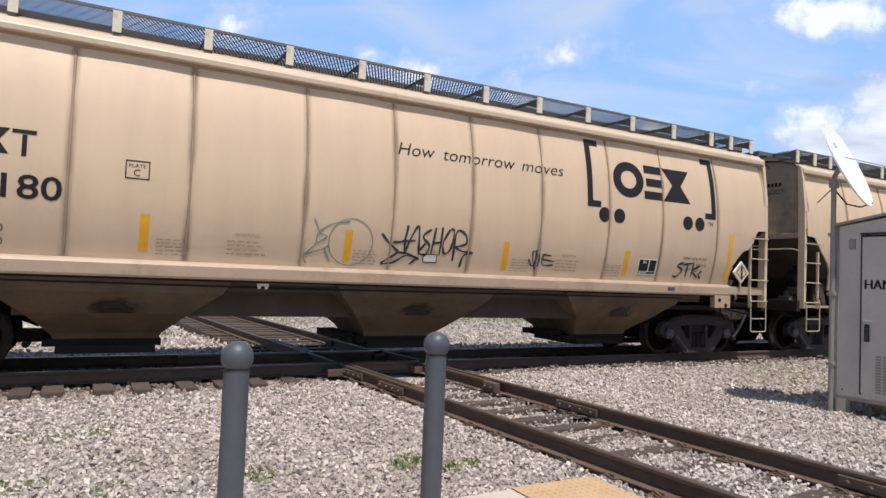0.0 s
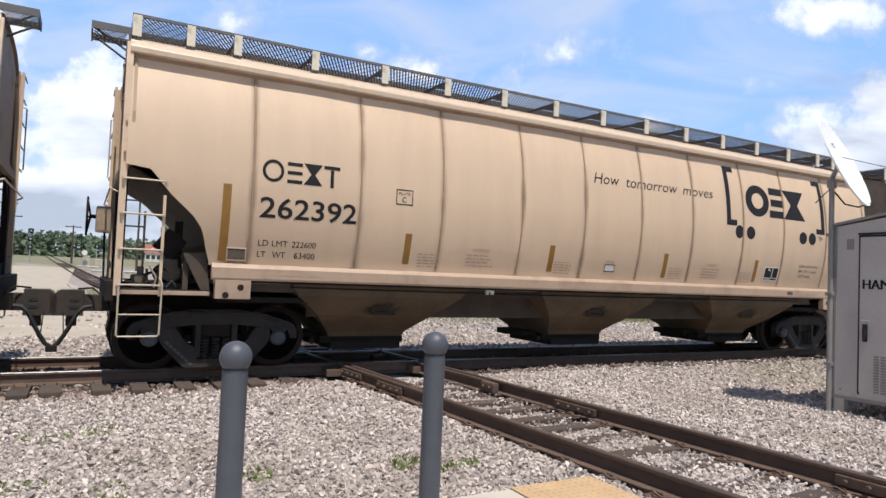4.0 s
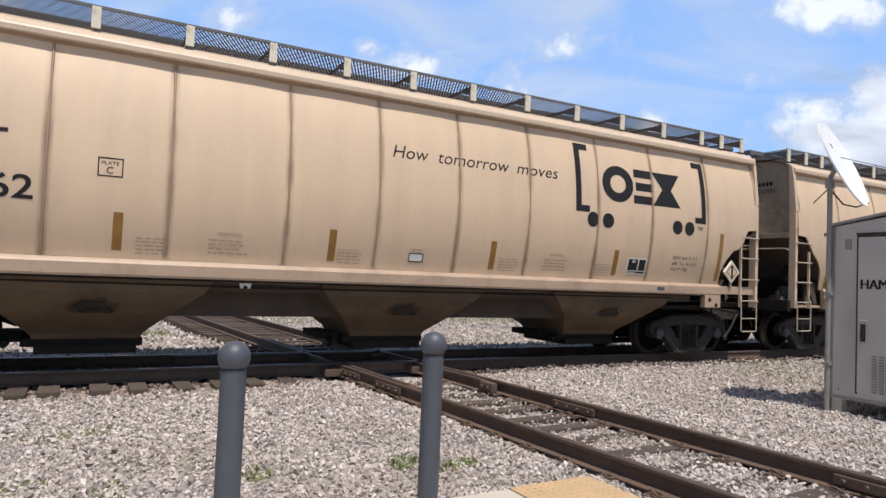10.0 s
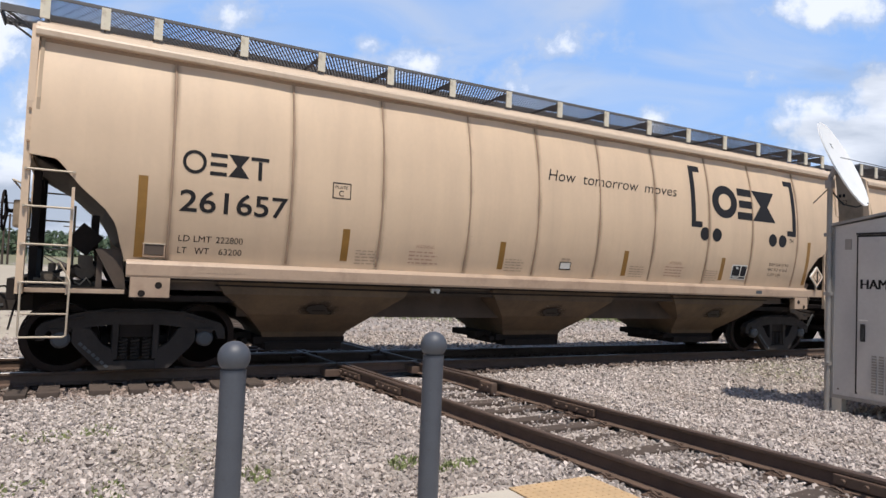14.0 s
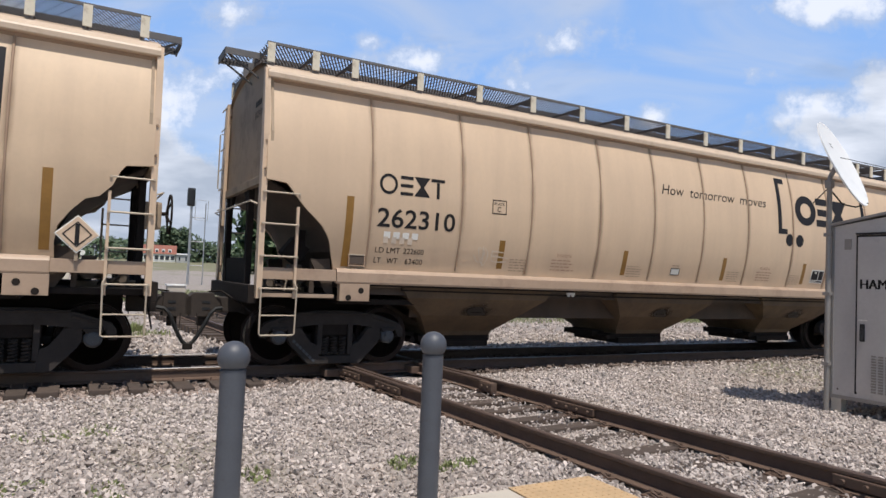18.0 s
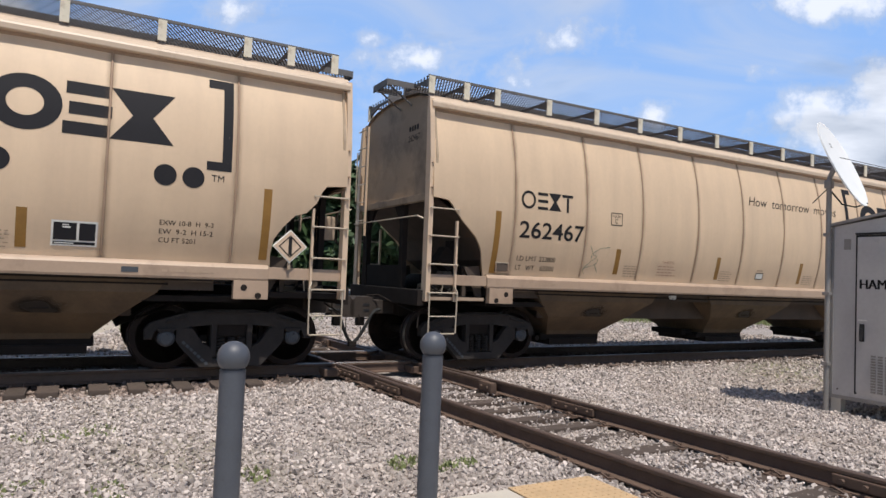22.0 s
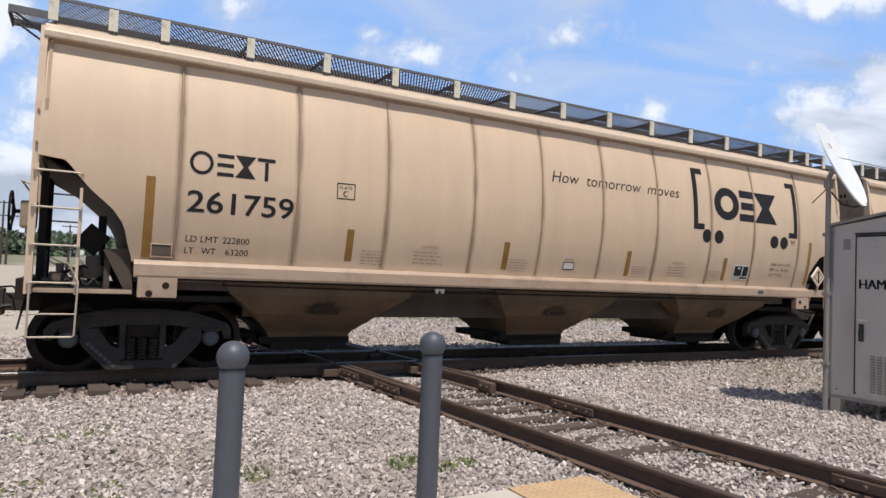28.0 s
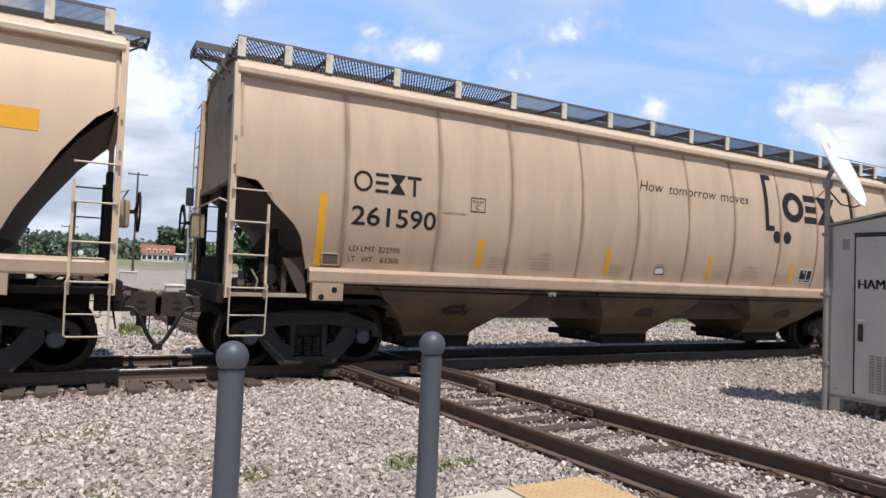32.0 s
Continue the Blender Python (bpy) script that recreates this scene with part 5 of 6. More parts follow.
def stones(name, count, area, seed, lo=0.022, hi=0.048, keep=lambda x, y: True, base=ground_z, material=None, label="pale grey-pink crushed stone ballast"):
    """Loose crushed stone: crooked lumps, half sunk."""
    rnd = np.random.RandomState(seed)
    x0, x1, y0, y1 = area
    shape = np.array([(1, 0, 0), (-1, 0, 0), (0, 1, 0), (0, -1, 0), (0, 0, 1), (0, 0, -1), (0.6, 0.6, 0.55), (-0.62, 0.6, -0.5), (-0.55, -0.6, 0.6), (0.6, -0.6, -0.55)], float)
    hull = B()
    for p in shape:
        hull.verts.new(p)
    bmesh.ops.convex_hull(hull, input=hull.verts)
    hull.verts.ensure_lookup_table()
    hull.verts.index_update()
    tri = np.array([[v.index for v in f.verts] for f in hull.faces if len(f.verts) == 3])
    co = np.array([v.co[:] for v in hull.verts])
    hull.free()
    pts = []
    while len(pts) < count:
        x, y = rnd.uniform(x0, x1), rnd.uniform(y0, y1)
        if keep(x, y):
            pts.append((x, y))
    pts = np.array(pts)
    n = len(pts)
    size = rnd.uniform(lo, hi, n) * np.exp(rnd.normal(0, 0.2, n))
    q = rnd.normal(size=(n, 4))
    q /= np.linalg.norm(q, axis=1)[:, None]
    w, x, y, z = q.T
    rot = np.stack([1 - 2 * (y * y + z * z), 2 * (x * y - z * w), 2 * (x * z + y * w), 2 * (x * y + z * w), 1 - 2 * (x * x + z * z), 2 * (y * z - x * w), 2 * (x * z - y * w), 2 * (y * z + x * w), 1 - 2 * (x * x + y * y)], 1).reshape(n, 3, 3)
    v = co[None] * rnd.uniform(0.6, 1.1, (n, len(co), 1)) * np.array([1.0, 0.8, 0.65])
    v = np.einsum("nij,nkj->nki", rot, v) * size[:, None, None]
    lift = np.array([base(px, py) for px, py in pts])
    v += np.stack([pts[:, 0], pts[:, 1], lift + size * rnd.uniform(0.0, 0.80, n)], 1)[:, None]
    faces = (tri[None] + (np.arange(n) * len(co))[:, None, None]).reshape(-1, 3)
    me = bpy.data.meshes.new(name)
    me.from_pydata(v.reshape(-1, 3), [], faces)
    me.materials.append(material or M_STONE)
    return tagged(new(name, me), label, "ballast", kind="stuff")


def dirt_edge(y):
    """Where the bare dirt beyond the line ends towards the gravel."""
    return 1.6 + 0.5 * noise.noise(Vector((y * 0.5, 4, 0))) - 0.5 * max(0.0, 10 - y)


# where the ties of the main line lie on the near side of the diamond
TIE_X = [-8.10 + 0.53 * i for i in range(14)] + [-0.62, -0.29, 0.275, 0.755, 1.29, 1.80, 2.26, 2.78]


def clear_of_rails(x, y):
    u = x - cross_x(y)
    if -1.42 + 0.2 * noise.noise(Vector((x * 2.1, 0, 8))) < y < 0 and x < 3.2:
        return False
    if 6.6 < y < 16 and x < dirt_edge(y) and noise.noise(Vector((x * 0.9, y * 0.9, 2))) > -0.22 * max(0.0, min(1.0, y - 6.6)):
        return False
    if abs(y) < (1.35 if x < 6.5 else 0.9):
        return False
    if y < -6.85 and 1.0 < x < 3.75:
        return False
    return abs(u) > 0.1 and abs(u - 1.51) > 0.1


def dirt_track():
    ys = [6.4 + 0.4 * i for i in range(26)] + [20, 25, 31, 38, 46, 55, 66, 80, 96]
    bm = B()
    rows = []
    for y in ys:
        e = min(dirt_edge(y) + 0.15, 1.6 if y < 17 else cross_x(y) - 1.1)
        rows.append([(x, y, ground_z(x, y) + (0.028 if y < 17 else 0.055) - (0.05 if i == 10 or y in (ys[0], ys[-1]) else 0.0)) for i, x in enumerate([-30, -20, -14, -10, -7, -5, -3.5, -2.2, -1.0, e - 0.6, e])])
    sheet(bm, rows)
    tagged(obj("dirt_track", bm, shader("bare_dirt", (0.40, 0.345, 0.275), 0.95, vary=0.10, scale=0.8, fine=50, bump=0.3, bump_scale=45, dirt=(0.31, 0.26, 0.20), dirt_amount=0.4, dirt_scale=0.9), smooth=True), "smooth pale bare dirt beside the yard", "dirt", kind="structure")


dirt_track()
stones("ballast_near", 82000, (-3.5, 9.5, -9.0, -0.9), 1, 0.0135, 0.031, keep=clear_of_rails)
stones("ballast_beside_track", 20000, (9.5, 26.0, -6.5, -0.85), 2, 0.020, 0.040, clear_of_rails)
stones("ballast_far", 12000, (-3.0, 22.0, 1.35, 8.0), 3, 0.03, 0.055, clear_of_rails)
stones("yard_gravel", 9000, (-3.0, 30.0, 8.0, 22.0), 6, 0.035, 0.075, clear_of_rails)
stones("ballast_between_rails", 16000, (-8.0, 30.0, -1.25, 1.25), 4, 0.03, 0.05, lambda x, y: abs(abs(y) - 0.75) > 0.12 and not -0.3 < x - cross_x(y) < 1.8, material=M_TRAINSHADE, label="brown ballast between the rails, darkened for the train's shade")
stones("ballast_by_rail", 4200, (-3.5, 3.2, -1.72, -0.98), 9, 0.0135, 0.031, lambda x, y: all(abs(x - q) > 0.13 for q in TIE_X) or y < -1.56, material=M_RUSTY, label="rust-stained ballast along the rail")

stones("ballast_on_ties", 1100, (2.8, 7.0, -9.8, -1.5), 7, 0.012, 0.028, lambda x, y: 0.12 < x - cross_x(y) < 1.39, base=lambda x, y: -0.183)

# ---- tracks ----
RAIL = [(-0.075, -0.172), (0.075, -0.172), (0.075, -0.160), (0.012, -0.140), (0.009, -0.045), (0.036, -0.034), (0.036, -0.008), (0.028, 0.0), (-0.028, 0.0), (-0.036, -0.008), (-0.036, -0.034), (-0.009, -0.045), (-0.012, -0.140), (-0.075, -0.160)]


def rail(p, q, parent, top, label):
    """A rail from p to q, with a running surface of its own."""
    p, q = Vector(p), Vector(q)
    d = (q - p).normalized()
    s = Vector((-d.y, d.x, 0))
    bm = B()
    rings = [[bm.verts.new(c + s * u + Vector((0, 0, w))) for u, w in RAIL] for c in (p, q)]
    n = len(RAIL)
    for i in range(n):
        j = (i + 1) % n
        f = bm.faces.new((rings[0][i], rings[0][j], rings[1][j], rings[1][i]))
        if i in (6, 7, 8):
            f.material_index = 1
    bm.faces.new(rings[0][::-1])
    bm.faces.new(rings[1])
    return part("rail", bm, [M_RUST, top], parent, label)


main_track = tagged(empty("main_track"), "rusty steel railway track with worn wooden ties", "railway track", kind="structure")
for y in (-0.7525, 0.7525):
    rail((-120, y, 0), (cross_x(y) - 0.02, y, 0), main_track, M_RAILTOP, "rusty rail with a worn bright head")
    rail((cross_x(y) + 0.06, y, 0), (cross_x(y) + 1.45, y, 0), main_track, M_RAILTOP, "rusty rail with a worn bright head")
    rail((cross_x(y) + 1.57, y, 0), (160, y, 0), main_track, M_RAILTOP, "rusty rail with a worn bright head")
for y in (-0.62, 0.62):     # guard rails through the diamond
    rail((cross_x(y) - 2.2, y, -0.005), (cross_x(y) - 0.02, y, -0.005), main_track, M_RAILDULL, "dull guard rail")
    rail((cross_x(y) + 0.2, y, -0.005), (cross_x(y) + 1.3, y, -0.005), main_track, M_RAILDULL, "dull guard rail")
    rail((cross_x(y) + 1.57, y, -0.005), (cross_x(y) + 3.6, y, -0.005), main_track, M_RAILDULL, "dull guard rail")

cross_track = tagged(empty("crossing_track"), "rusty track that crosses the main line on a diamond", "railway track", kind="structure")


def along(u, y, z=0.0):
    return (cross_x(y) + u, y, z)


RISE = [46, 54, 62, 74, 90, 120, 160, 220]


def rise_z(y):
    """Rail level of the crossing track beyond the yard."""
    return max(0.0, ground_z(cross_x(y), y) + 0.20)


for u in (0.0, 1.508):
    for a, b in ((-60, -0.80), (-0.70, 0.70), (0.80, 46)):
        rail(along(u, a), along(u, b), cross_track, M_RAILDULL, "brown rusty rail with a dull head")
    for a, b in zip(RISE, RISE[1:]):        # farther on it climbs with the land
        rail(along(u, a, rise_z(a)), along(u, b, rise_z(b)), cross_track, M_RAILDULL, "brown rusty rail with a dull head")
for u in (0.13, 1.378):
    rail(along(u, -2.9, -0.005), along(u, -0.80, -0.005), cross_track, M_RAILDULL, "short guard rail")
    rail(along(u, 0.80, -0.005), along(u, 2.9, -0.005), cross_track, M_RAILDULL, "short guard rail")

# joint bars with bolts on the crossing track
for u, y, side in ((1.508, -4.55, -1), (1.508, -8.0, -1), (0.0, -2.6, 1), (0.0, -2.6, -1), (0.0, -1.35, -1)):
    b = B()
    box(b, -0.025, 0.025, -0.36, 0.36, -0.135, -0.045, 0.012)
    jb = part("joint_bar", b, M_RUST, cross_track, "rusty bolted joint bar", False, pose(*along(u + side * 0.032, y), 0, 0, math.degrees(math.atan(-CROSS_SLOPE))))
    for k in range(4):
        part("bolt", tube(B(), (side * 0.02, -0.27 + 0.18 * k, -0.09), (side * 0.06, -0.27 + 0.18 * k, -0.09), 0.022, 6), M_RUST, jb)
# flared, blunt ends of the guard rails
for u, y in ((0.15, -2.95), (1.355, -2.95), (0.15, 2.95), (1.355, 2.95)):
    b = B()
    box(b, -0.055, 0.055, -0.16, 0.16, -0.165, -0.012, 0.04)
    ge = part("guard_end", b, M_RUST, cross_track, "blunt bolted end of a guard rail", False, pose(*along(u, y), 0, 0, math.degrees(math.atan(-CROSS_SLOPE))))
    for k in (-0.07, 0.07):
        part("bolt", tube(B(), (-0.05, k, -0.085), (-0.085, k, -0.085), 0.026, 6), M_RUST, ge)
# diamond castings
for y in (-0.7525, 0.7525):
    for u in (0.0, 1.508):
        b = B()
        box(b, -0.28, 0.28, -0.28, 0.28, -0.175, -0.06, 0.02)
        part("crossing_casting", b, M_RUST, main_track, "", False, pose(*along(u, y)))

# ties
tie_mesh = None
rnd = random.Random(4)
for x in TIE_X + [6.0 + 0.52 * i for i in range(104)]:
    near = x < 3.2
    ln = rnd.uniform(2.92, 3.10) if near else 2.6 + rnd.uniform(-0.1, 0.12)
    m = pose(x, rnd.uniform(-0.05, 0.05), (-0.250 if near else -0.262) + rnd.uniform(-0.010, 0.010), 0, 0, rnd.uniform(-1.2, 1.2)) @ Matrix.Diagonal((rnd.uniform(0.97, 1.06), ln / 2.64, 1, 1))
    if tie_mesh is None:
        b = B()
        box(b, -0.115, 0.115, -1.32, 1.32, -0.09, 0.09, 0.014)
        tie_mesh = part("tie", b, M_TIE, main_track, "", False, m)
    else:
        again(tie_mesh, m, main_track)
tie_b = None
y = -9.8
while y < 120:
    if abs(y) > 1.5:
        m = pose(*along(0.754, y, rise_z(max(y, 46)) - 0.268 + rnd.uniform(-0.01, 0.012)), 0, 0, math.degrees(math.atan(-CROSS_SLOPE)) + rnd.uniform(-1.5, 1.5)) @ Matrix.Diagonal((1 if y < 16 else 0.64, rnd.uniform(0.92, 1.08), 1, 1))      # far on, stone hides the tie ends
        if tie_b is None:
            b = B()
            box(b, -1.28, 1.28, -0.105, 0.105, -0.09, 0.09, 0.018)
            tie_b = part("tie", b, M_TIE, cross_track, "", False, m)
        else:
            again(tie_b, m, cross_track)
    y += 0.52 + rnd.uniform(-0.03, 0.03)
# tie plates and spring clips where the camera is near
plate = clip = None
y = -9.8
rnd = random.Random(5)
while y < -1.4:
    for u in (0.0, 1.508):
        m = pose(*along(u, y, -0.178), 0, 0, math.degrees(math.atan(-CROSS_SLOPE)))
        if plate is None:
            b = B()
            box(b, -0.18, 0.18, -0.09, 0.09, -0.008, 0.008, 0.003)
            plate = part("tie_plate", b, M_RUST, cross_track, "", False, m)
            c = B()
            for s in (-1, 1):
                pipe(c, [(s * 0.085, -0.07, 0.012), (s * 0.14, -0.05, 0.02), (s * 0.15, 0.0, 0.045), (s * 0.12, 0.05, 0.04), (s * 0.085, 0.03, 0.03), (s * 0.08, -0.02, 0.028)], 0.012, 6)
            clip = part("rail_clip", c, M_RUST, cross_track, "curled spring rail clips", True, m)
        else:
            again(plate, m, cross_track)
            again(clip, m, cross_track)
    y += 0.52
plate_m = None
for x in TIE_X + [6.0 + 0.52 * i for i in range(28)]:
    for yy in (-0.7525, 0.7525):
        if plate_m is None:
            b = B()
            box(b, -0.09, 0.09, -0.22, 0.22, -0.008, 0.008, 0.003)
            for q in (-1, 1):
                for e in (-0.07, 0.07):
                    box(b, e - 0.011, e + 0.011, q * 0.20 - 0.015, q * 0.20 + 0.015, 0.0, 0.045, 0.004)
            plate_m = part("tie_plate", b, M_RUST, main_track, "rusty tie plate with spikes", False, pose(x, yy, -0.166))
        else:
            again(plate_m, pose(x, yy, -0.166), main_track)

# ---- walkway with tactile plate ----
walkway = empty("walkway", pose(0, 0, 0), "pale concrete walkway slab ending at the track", "walkway", kind="structure")
b = B()
box(b, -6.0, 2.815, -16.0, -6.93, -0.3, -0.055, 0.012)
part("slab", b, M_CONC, walkway)
tact = B()
box(tact, 2.825, 3.59, -16.0, -6.91, -0.3, -0.05, 0.008)
tp = part("tactile_plate", tact, M_TACT, walkway, "yellow plate with rows of raised domes")
domes = B()
for i in range(12):
    for j in range(40):
        lathe_dome = [(0.0, 0.012), (0.004, 0.011), (0.006, 0.006)]
        cx, cy = 2.865 + i * 0.062, -6.95 - j * 0.062
        r0 = [domes.verts.new((cx + math.cos(k * math.tau / 8) * 0.013, cy + math.sin(k * math.tau / 8) * 0.013, -0.05)) for k in range(8)]
        r1 = [domes.verts.new((cx + math.cos(k * math.tau / 8) * 0.009, cy + math.sin(k * math.tau / 8) * 0.009, -0.044)) for k in range(8)]
        for k in range(8):
            domes.faces.new((r0[k], r0[(k + 1) % 8], r1[(k + 1) % 8], r1[k]))
        domes.faces.new(r1)
tagged(part("dome", domes, M_TACT, tp), kind="stuff")

# ---- bollards ----
def bollard(x, y, top):
    bo = empty("bollard", pose(x, y, -0.055), "blue-grey painted steel bollard with a ball cap", "bollard", "bollards by the walkway")
    h = top + 0.055
    part("shaft", lathe(B(), [(0.0, 0.0672), (h - 0.20, 0.0672), (h - 0.165, 0.0672), (h - 0.15, 0.066)], 36, "Z"), M_BOLL, bo, "", True)
    prof = [(h - 0.16, 0.060), (h - 0.155, 0.070)]
    for k in range(15):
        a = -1.05 + k * (math.pi / 2 + 1.05) / 14
        prof.append((h - 0.0855 + 0.0855 * math.sin(a), max(0.0855 * math.cos(a), 0.0)))
    part("ball_cap", lathe(B(), prof, 36, "Z"), M_BOLL, bo, "", True)
    part("base_flange", lathe(B(), [(-0.01, 0.11), (0.012, 0.11), (0.016, 0.10)], 28, "Z"), M_BOLL, bo, "", True)


bollard(0.739, -7.30, 1.085)
bollard(2.026, -7.15, 1.114)

# ---- signal house with its dish ----
hut = empty("signal_house", pose(9.465, -5.36, 0.008), "grey sheet-metal railway signal house on short legs", "signal house")
W, LN, H0, H1 = 1.72, 2.4, 0.02, 2.40       # width along y, length along x, foot and eaves
b = B()
prism_pts = [(0, H0), (-W, H0), (-W, H1), (-W / 2, H1 + 0.13), (0, H1)]
shell = prism_x(prism_pts, 0, LN)
part("shell", shell, M_CABINET, hut, "dull grey aluminium walls")
rf = B()
for s, (ya, yb, za, zb) in ((1, (0.06, -W / 2, H1 + 0.0, H1 + 0.16)), (-1, (-W - 0.06, -W / 2, H1 + 0.0, H1 + 0.16))):
    part("roof_panel", prism_x([(ya, za), (yb, zb), (yb, zb + 0.035), (ya, za + 0.04)], -0.05, LN + 0.05), M_CABTRIM, hut)
part("corner_trim", box(B(), -0.012, 0.03, -0.03, 0.012, H0, H1, 0.004), M_CABTRIM, hut)
part("base_channel", box(B(), -0.01, LN, -W - 0.005, 0.005, H0 - 0.05, H0 + 0.0), M_CABTRIM, hut)
door = part("door", box(B(), -0.022, 0.0, -1.36, -0.36, 0.10, 2.24, 0.006), M_CABINET, hut, "flat metal door with a dark handle")
fr = B()
box(fr, -0.012, 0.0, -0.36, -0.335, 0.07, 2.27)
box(fr, -0.012, 0.0, -1.36, -0.36, 2.242, 2.27)
box(fr, -0.034, -0.0, -1.385, -0.335, 2.275, 2.30)
part("door_frame", fr, M_SIGBLK, hut)
part("handle_plate", box(B(), -0.034, -0.0225, -0.47, -0.405, 0.80, 1.04, 0.004), M_SIGBLK, door, "dark padlocked handle")
hd = B()
box(hd, -0.07, -0.034, -0.46, -0.42, 0.86, 0.98, 0.01)
tube(hd, (-0.06, -0.44, 0.82), (-0.06, -0.44, 0.90), 0.02, 8)
part("handle", hd, M_SIGBLK, door)
part("tag_strip", box(B(), -0.026, -0.0225, -0.50, -0.38, 1.085, 1.10), M_WHITE, door)
for k in range(5):
    v = B()
    for i in range(14):
        box(v, -0.034, -0.0225, -0.62 - 0.09 * k, -0.56 - 0.09 * k, 0.12 + 0.037 * i, 0.145 + 0.037 * i)
    part("vent_louvre", v, M_CABTRIM, door)
tx = merge(*[lettering("HAM", 0.028 + d, 1.525, 0.13, 0.34) for d in (-0.007, 0.0, 0.007)])
for v in tx.verts:
    v.co = (-0.0245 - v.co.x * 0.002, -0.375 - v.co.x, v.co.z)
part("lettering", tx, M_BLACK, door, "black letters")
for px, py in ((0.06, -0.08), (0.06, -W + 0.08), (LN - 0.06, -0.08), (LN - 0.06, -W + 0.08)):
    part("leg", box(B(), px - 0.06, px + 0.06, py - 0.07, py + 0.07, -0.30, H0 - 0.05, 0.006), M_CONC, hut)
part("wall_box", box(B(), -0.01, 0.0, -0.26, -0.17, 2.07, 2.22), M_CABTRIM, hut)
part("rivet", tube(B(), (-0.008, -0.1, 0.10), (0.0, -0.1, 0.10), 0.012, 8), M_RUST, hut)

dish = empty("satellite_dish", pose(9.43, -5.34, 0.02), "white satellite dish on a grey mast", "satellite dish")
part("mast", tube(B(), (0, 0.02, -0.24), (0, 0.02, 3.05), 0.036, 14), M_CABTRIM, dish)
for z in (0.4, 1.4, 2.25):
    part("clamp", box(B(), -0.05, 0.05, -0.03, 0.07, z, z + 0.05, 0.005), M_CABTRIM, dish)
N = Vector((0.235, -0.835, 0.385)).normalized()       # way that the dish faces
cen = Vector((0.045, -0.09, 3.28))
sh = B()
rows_in, rows_out = [], []
for i in range(9):
    r = 0.68 * i / 8
    ring_i, ring_o = [], []
    for k in range(41):
        a = k * math.tau / 40
        ring_i.append((r * math.cos(a), r * math.sin(a), 0.12 * r * r))
        ring_o.append((r * math.cos(a), r * math.sin(a), 0.12 * r * r - 0.02))
    rows_in.append(ring_i)
    rows_out.append(ring_o)
sheet(sh, rows_in)
sheet(sh, rows_out)
sheet(sh, [rows_in[-1], rows_out[-1]])
bmesh.ops.remove_doubles(sh, verts=sh.verts, dist=1e-4)
place = Matrix.Translation(cen) @ N.to_track_quat("Z", "Y").to_matrix().to_4x4()
rfl = part("reflector", sh, M_DISH, dish, "smooth white dish", True, place)
mk = B()
for a, c, w in ((-0.04, 0.33, 0.07), (-0.02, 0.29, 0.03), (0.03, 0.29, 0.03)):
    box(mk, a, a + w, c, c + 0.018, 0.12 * (a * a + c * c) + 0.004, 0.12 * (a * a + c * c) + 0.008)
part("mark", mk, M_CABTRIM, rfl, "small grey mark")
part("bracket", pipe(B(), [(0.0, 0.02, 2.98), (0.03, 0.03, 3.12), tuple(cen - N * 0.05)], 0.035, 8), M_CABTRIM, dish)
part("mount", box(B(), -0.045, 0.045, -0.03, 0.07, 2.95, 3.07, 0.015), M_CABTRIM, dish)
part("cable", pipe(B(), [(0.03, 0.0, 2.9), (0.12, -0.1, 2.72), (0.24, -0.22, 2.68), (0.36, -0.32, 2.74)], 0.012, 6), M_SIGBLK, dish)
part("antenna", pipe(B(), [(-0.26, 0.1, 2.72), (0.0, 0.03, 2.96)], 0.008, 5), M_SIGBLK, dish)
part("wire", pipe(B(), [tuple(place @ Vector((0.0, 0.1, 0.05))), (0.9, -0.6, 3.2), (2.2, -1.4, 3.12)], 0.005, 5), M_SIGBLK, dish)

# ---- weeds ----
def weeds(name, cx, cy, w, d, count, h, seed, label):
    rr = random.Random(seed)
    bm = B()
    for _ in range(count):
        a, q = rr.uniform(0, math.tau), rr.random() ** 0.5
        x, y = cx + w * q * math.cos(a), cy + d * q * math.sin(a)
        z = ground_z(x, y)
        hh, t = h * rr.uniform(0.4, 1.1), rr.uniform(0, math.tau)
        lean = Vector((rr.uniform(-0.5, 0.5), rr.uniform(-0.5, 0.5), 0)) * hh
        s = Vector((math.cos(t), math.sin(t), 0)) * rr.uniform(0.004, 0.012)
        p = Vector((x, y, z))
        top = p + lean + Vector((0, 0, hh))
        mid = p + lean * 0.35 + Vector((0, 0, hh * 0.6))
        v = [bm.verts.new(c) for c in (p - s, p + s, mid + s * 1.3, top, mid - s * 1.3)]
        bm.faces.new(v)
    return tagged(obj(name, bm, M_GRASS), label, "weeds", kind="stuff")


weeds("weeds_by_walkway", 2.58, -5.66, 0.14, 0.14, 120, 0.065, 21, "fresh green weeds in the ballast")
weeds("weeds_by_walkway", 2.95, -5.95, 0.20, 0.12, 130, 0.055, 20, "fresh green weeds in the ballast")
weeds("weeds_at_bollard", 1.36, -5.38, 0.12, 0.2, 90, 0.055, 22, "small green weed tuft in ballast")
weeds("weeds_in_gravel", 0.25, -5.5, 0.15, 0.3, 110, 0.05, 23, "sparse green weeds in gravel")
weeds("weeds_low", -0.24, -3.5, 0.30, 0.22, 170, 0.035, 24, "low yellow-green weeds in gravel")
weeds("weeds_low", 0.24, -3.45, 0.16, 0.25, 110, 0.045, 25, "low weeds in gravel")
weeds("weeds_low", -0.35, -5.1, 0.25, 0.2, 120, 0.035, 29, "low weeds in gravel")
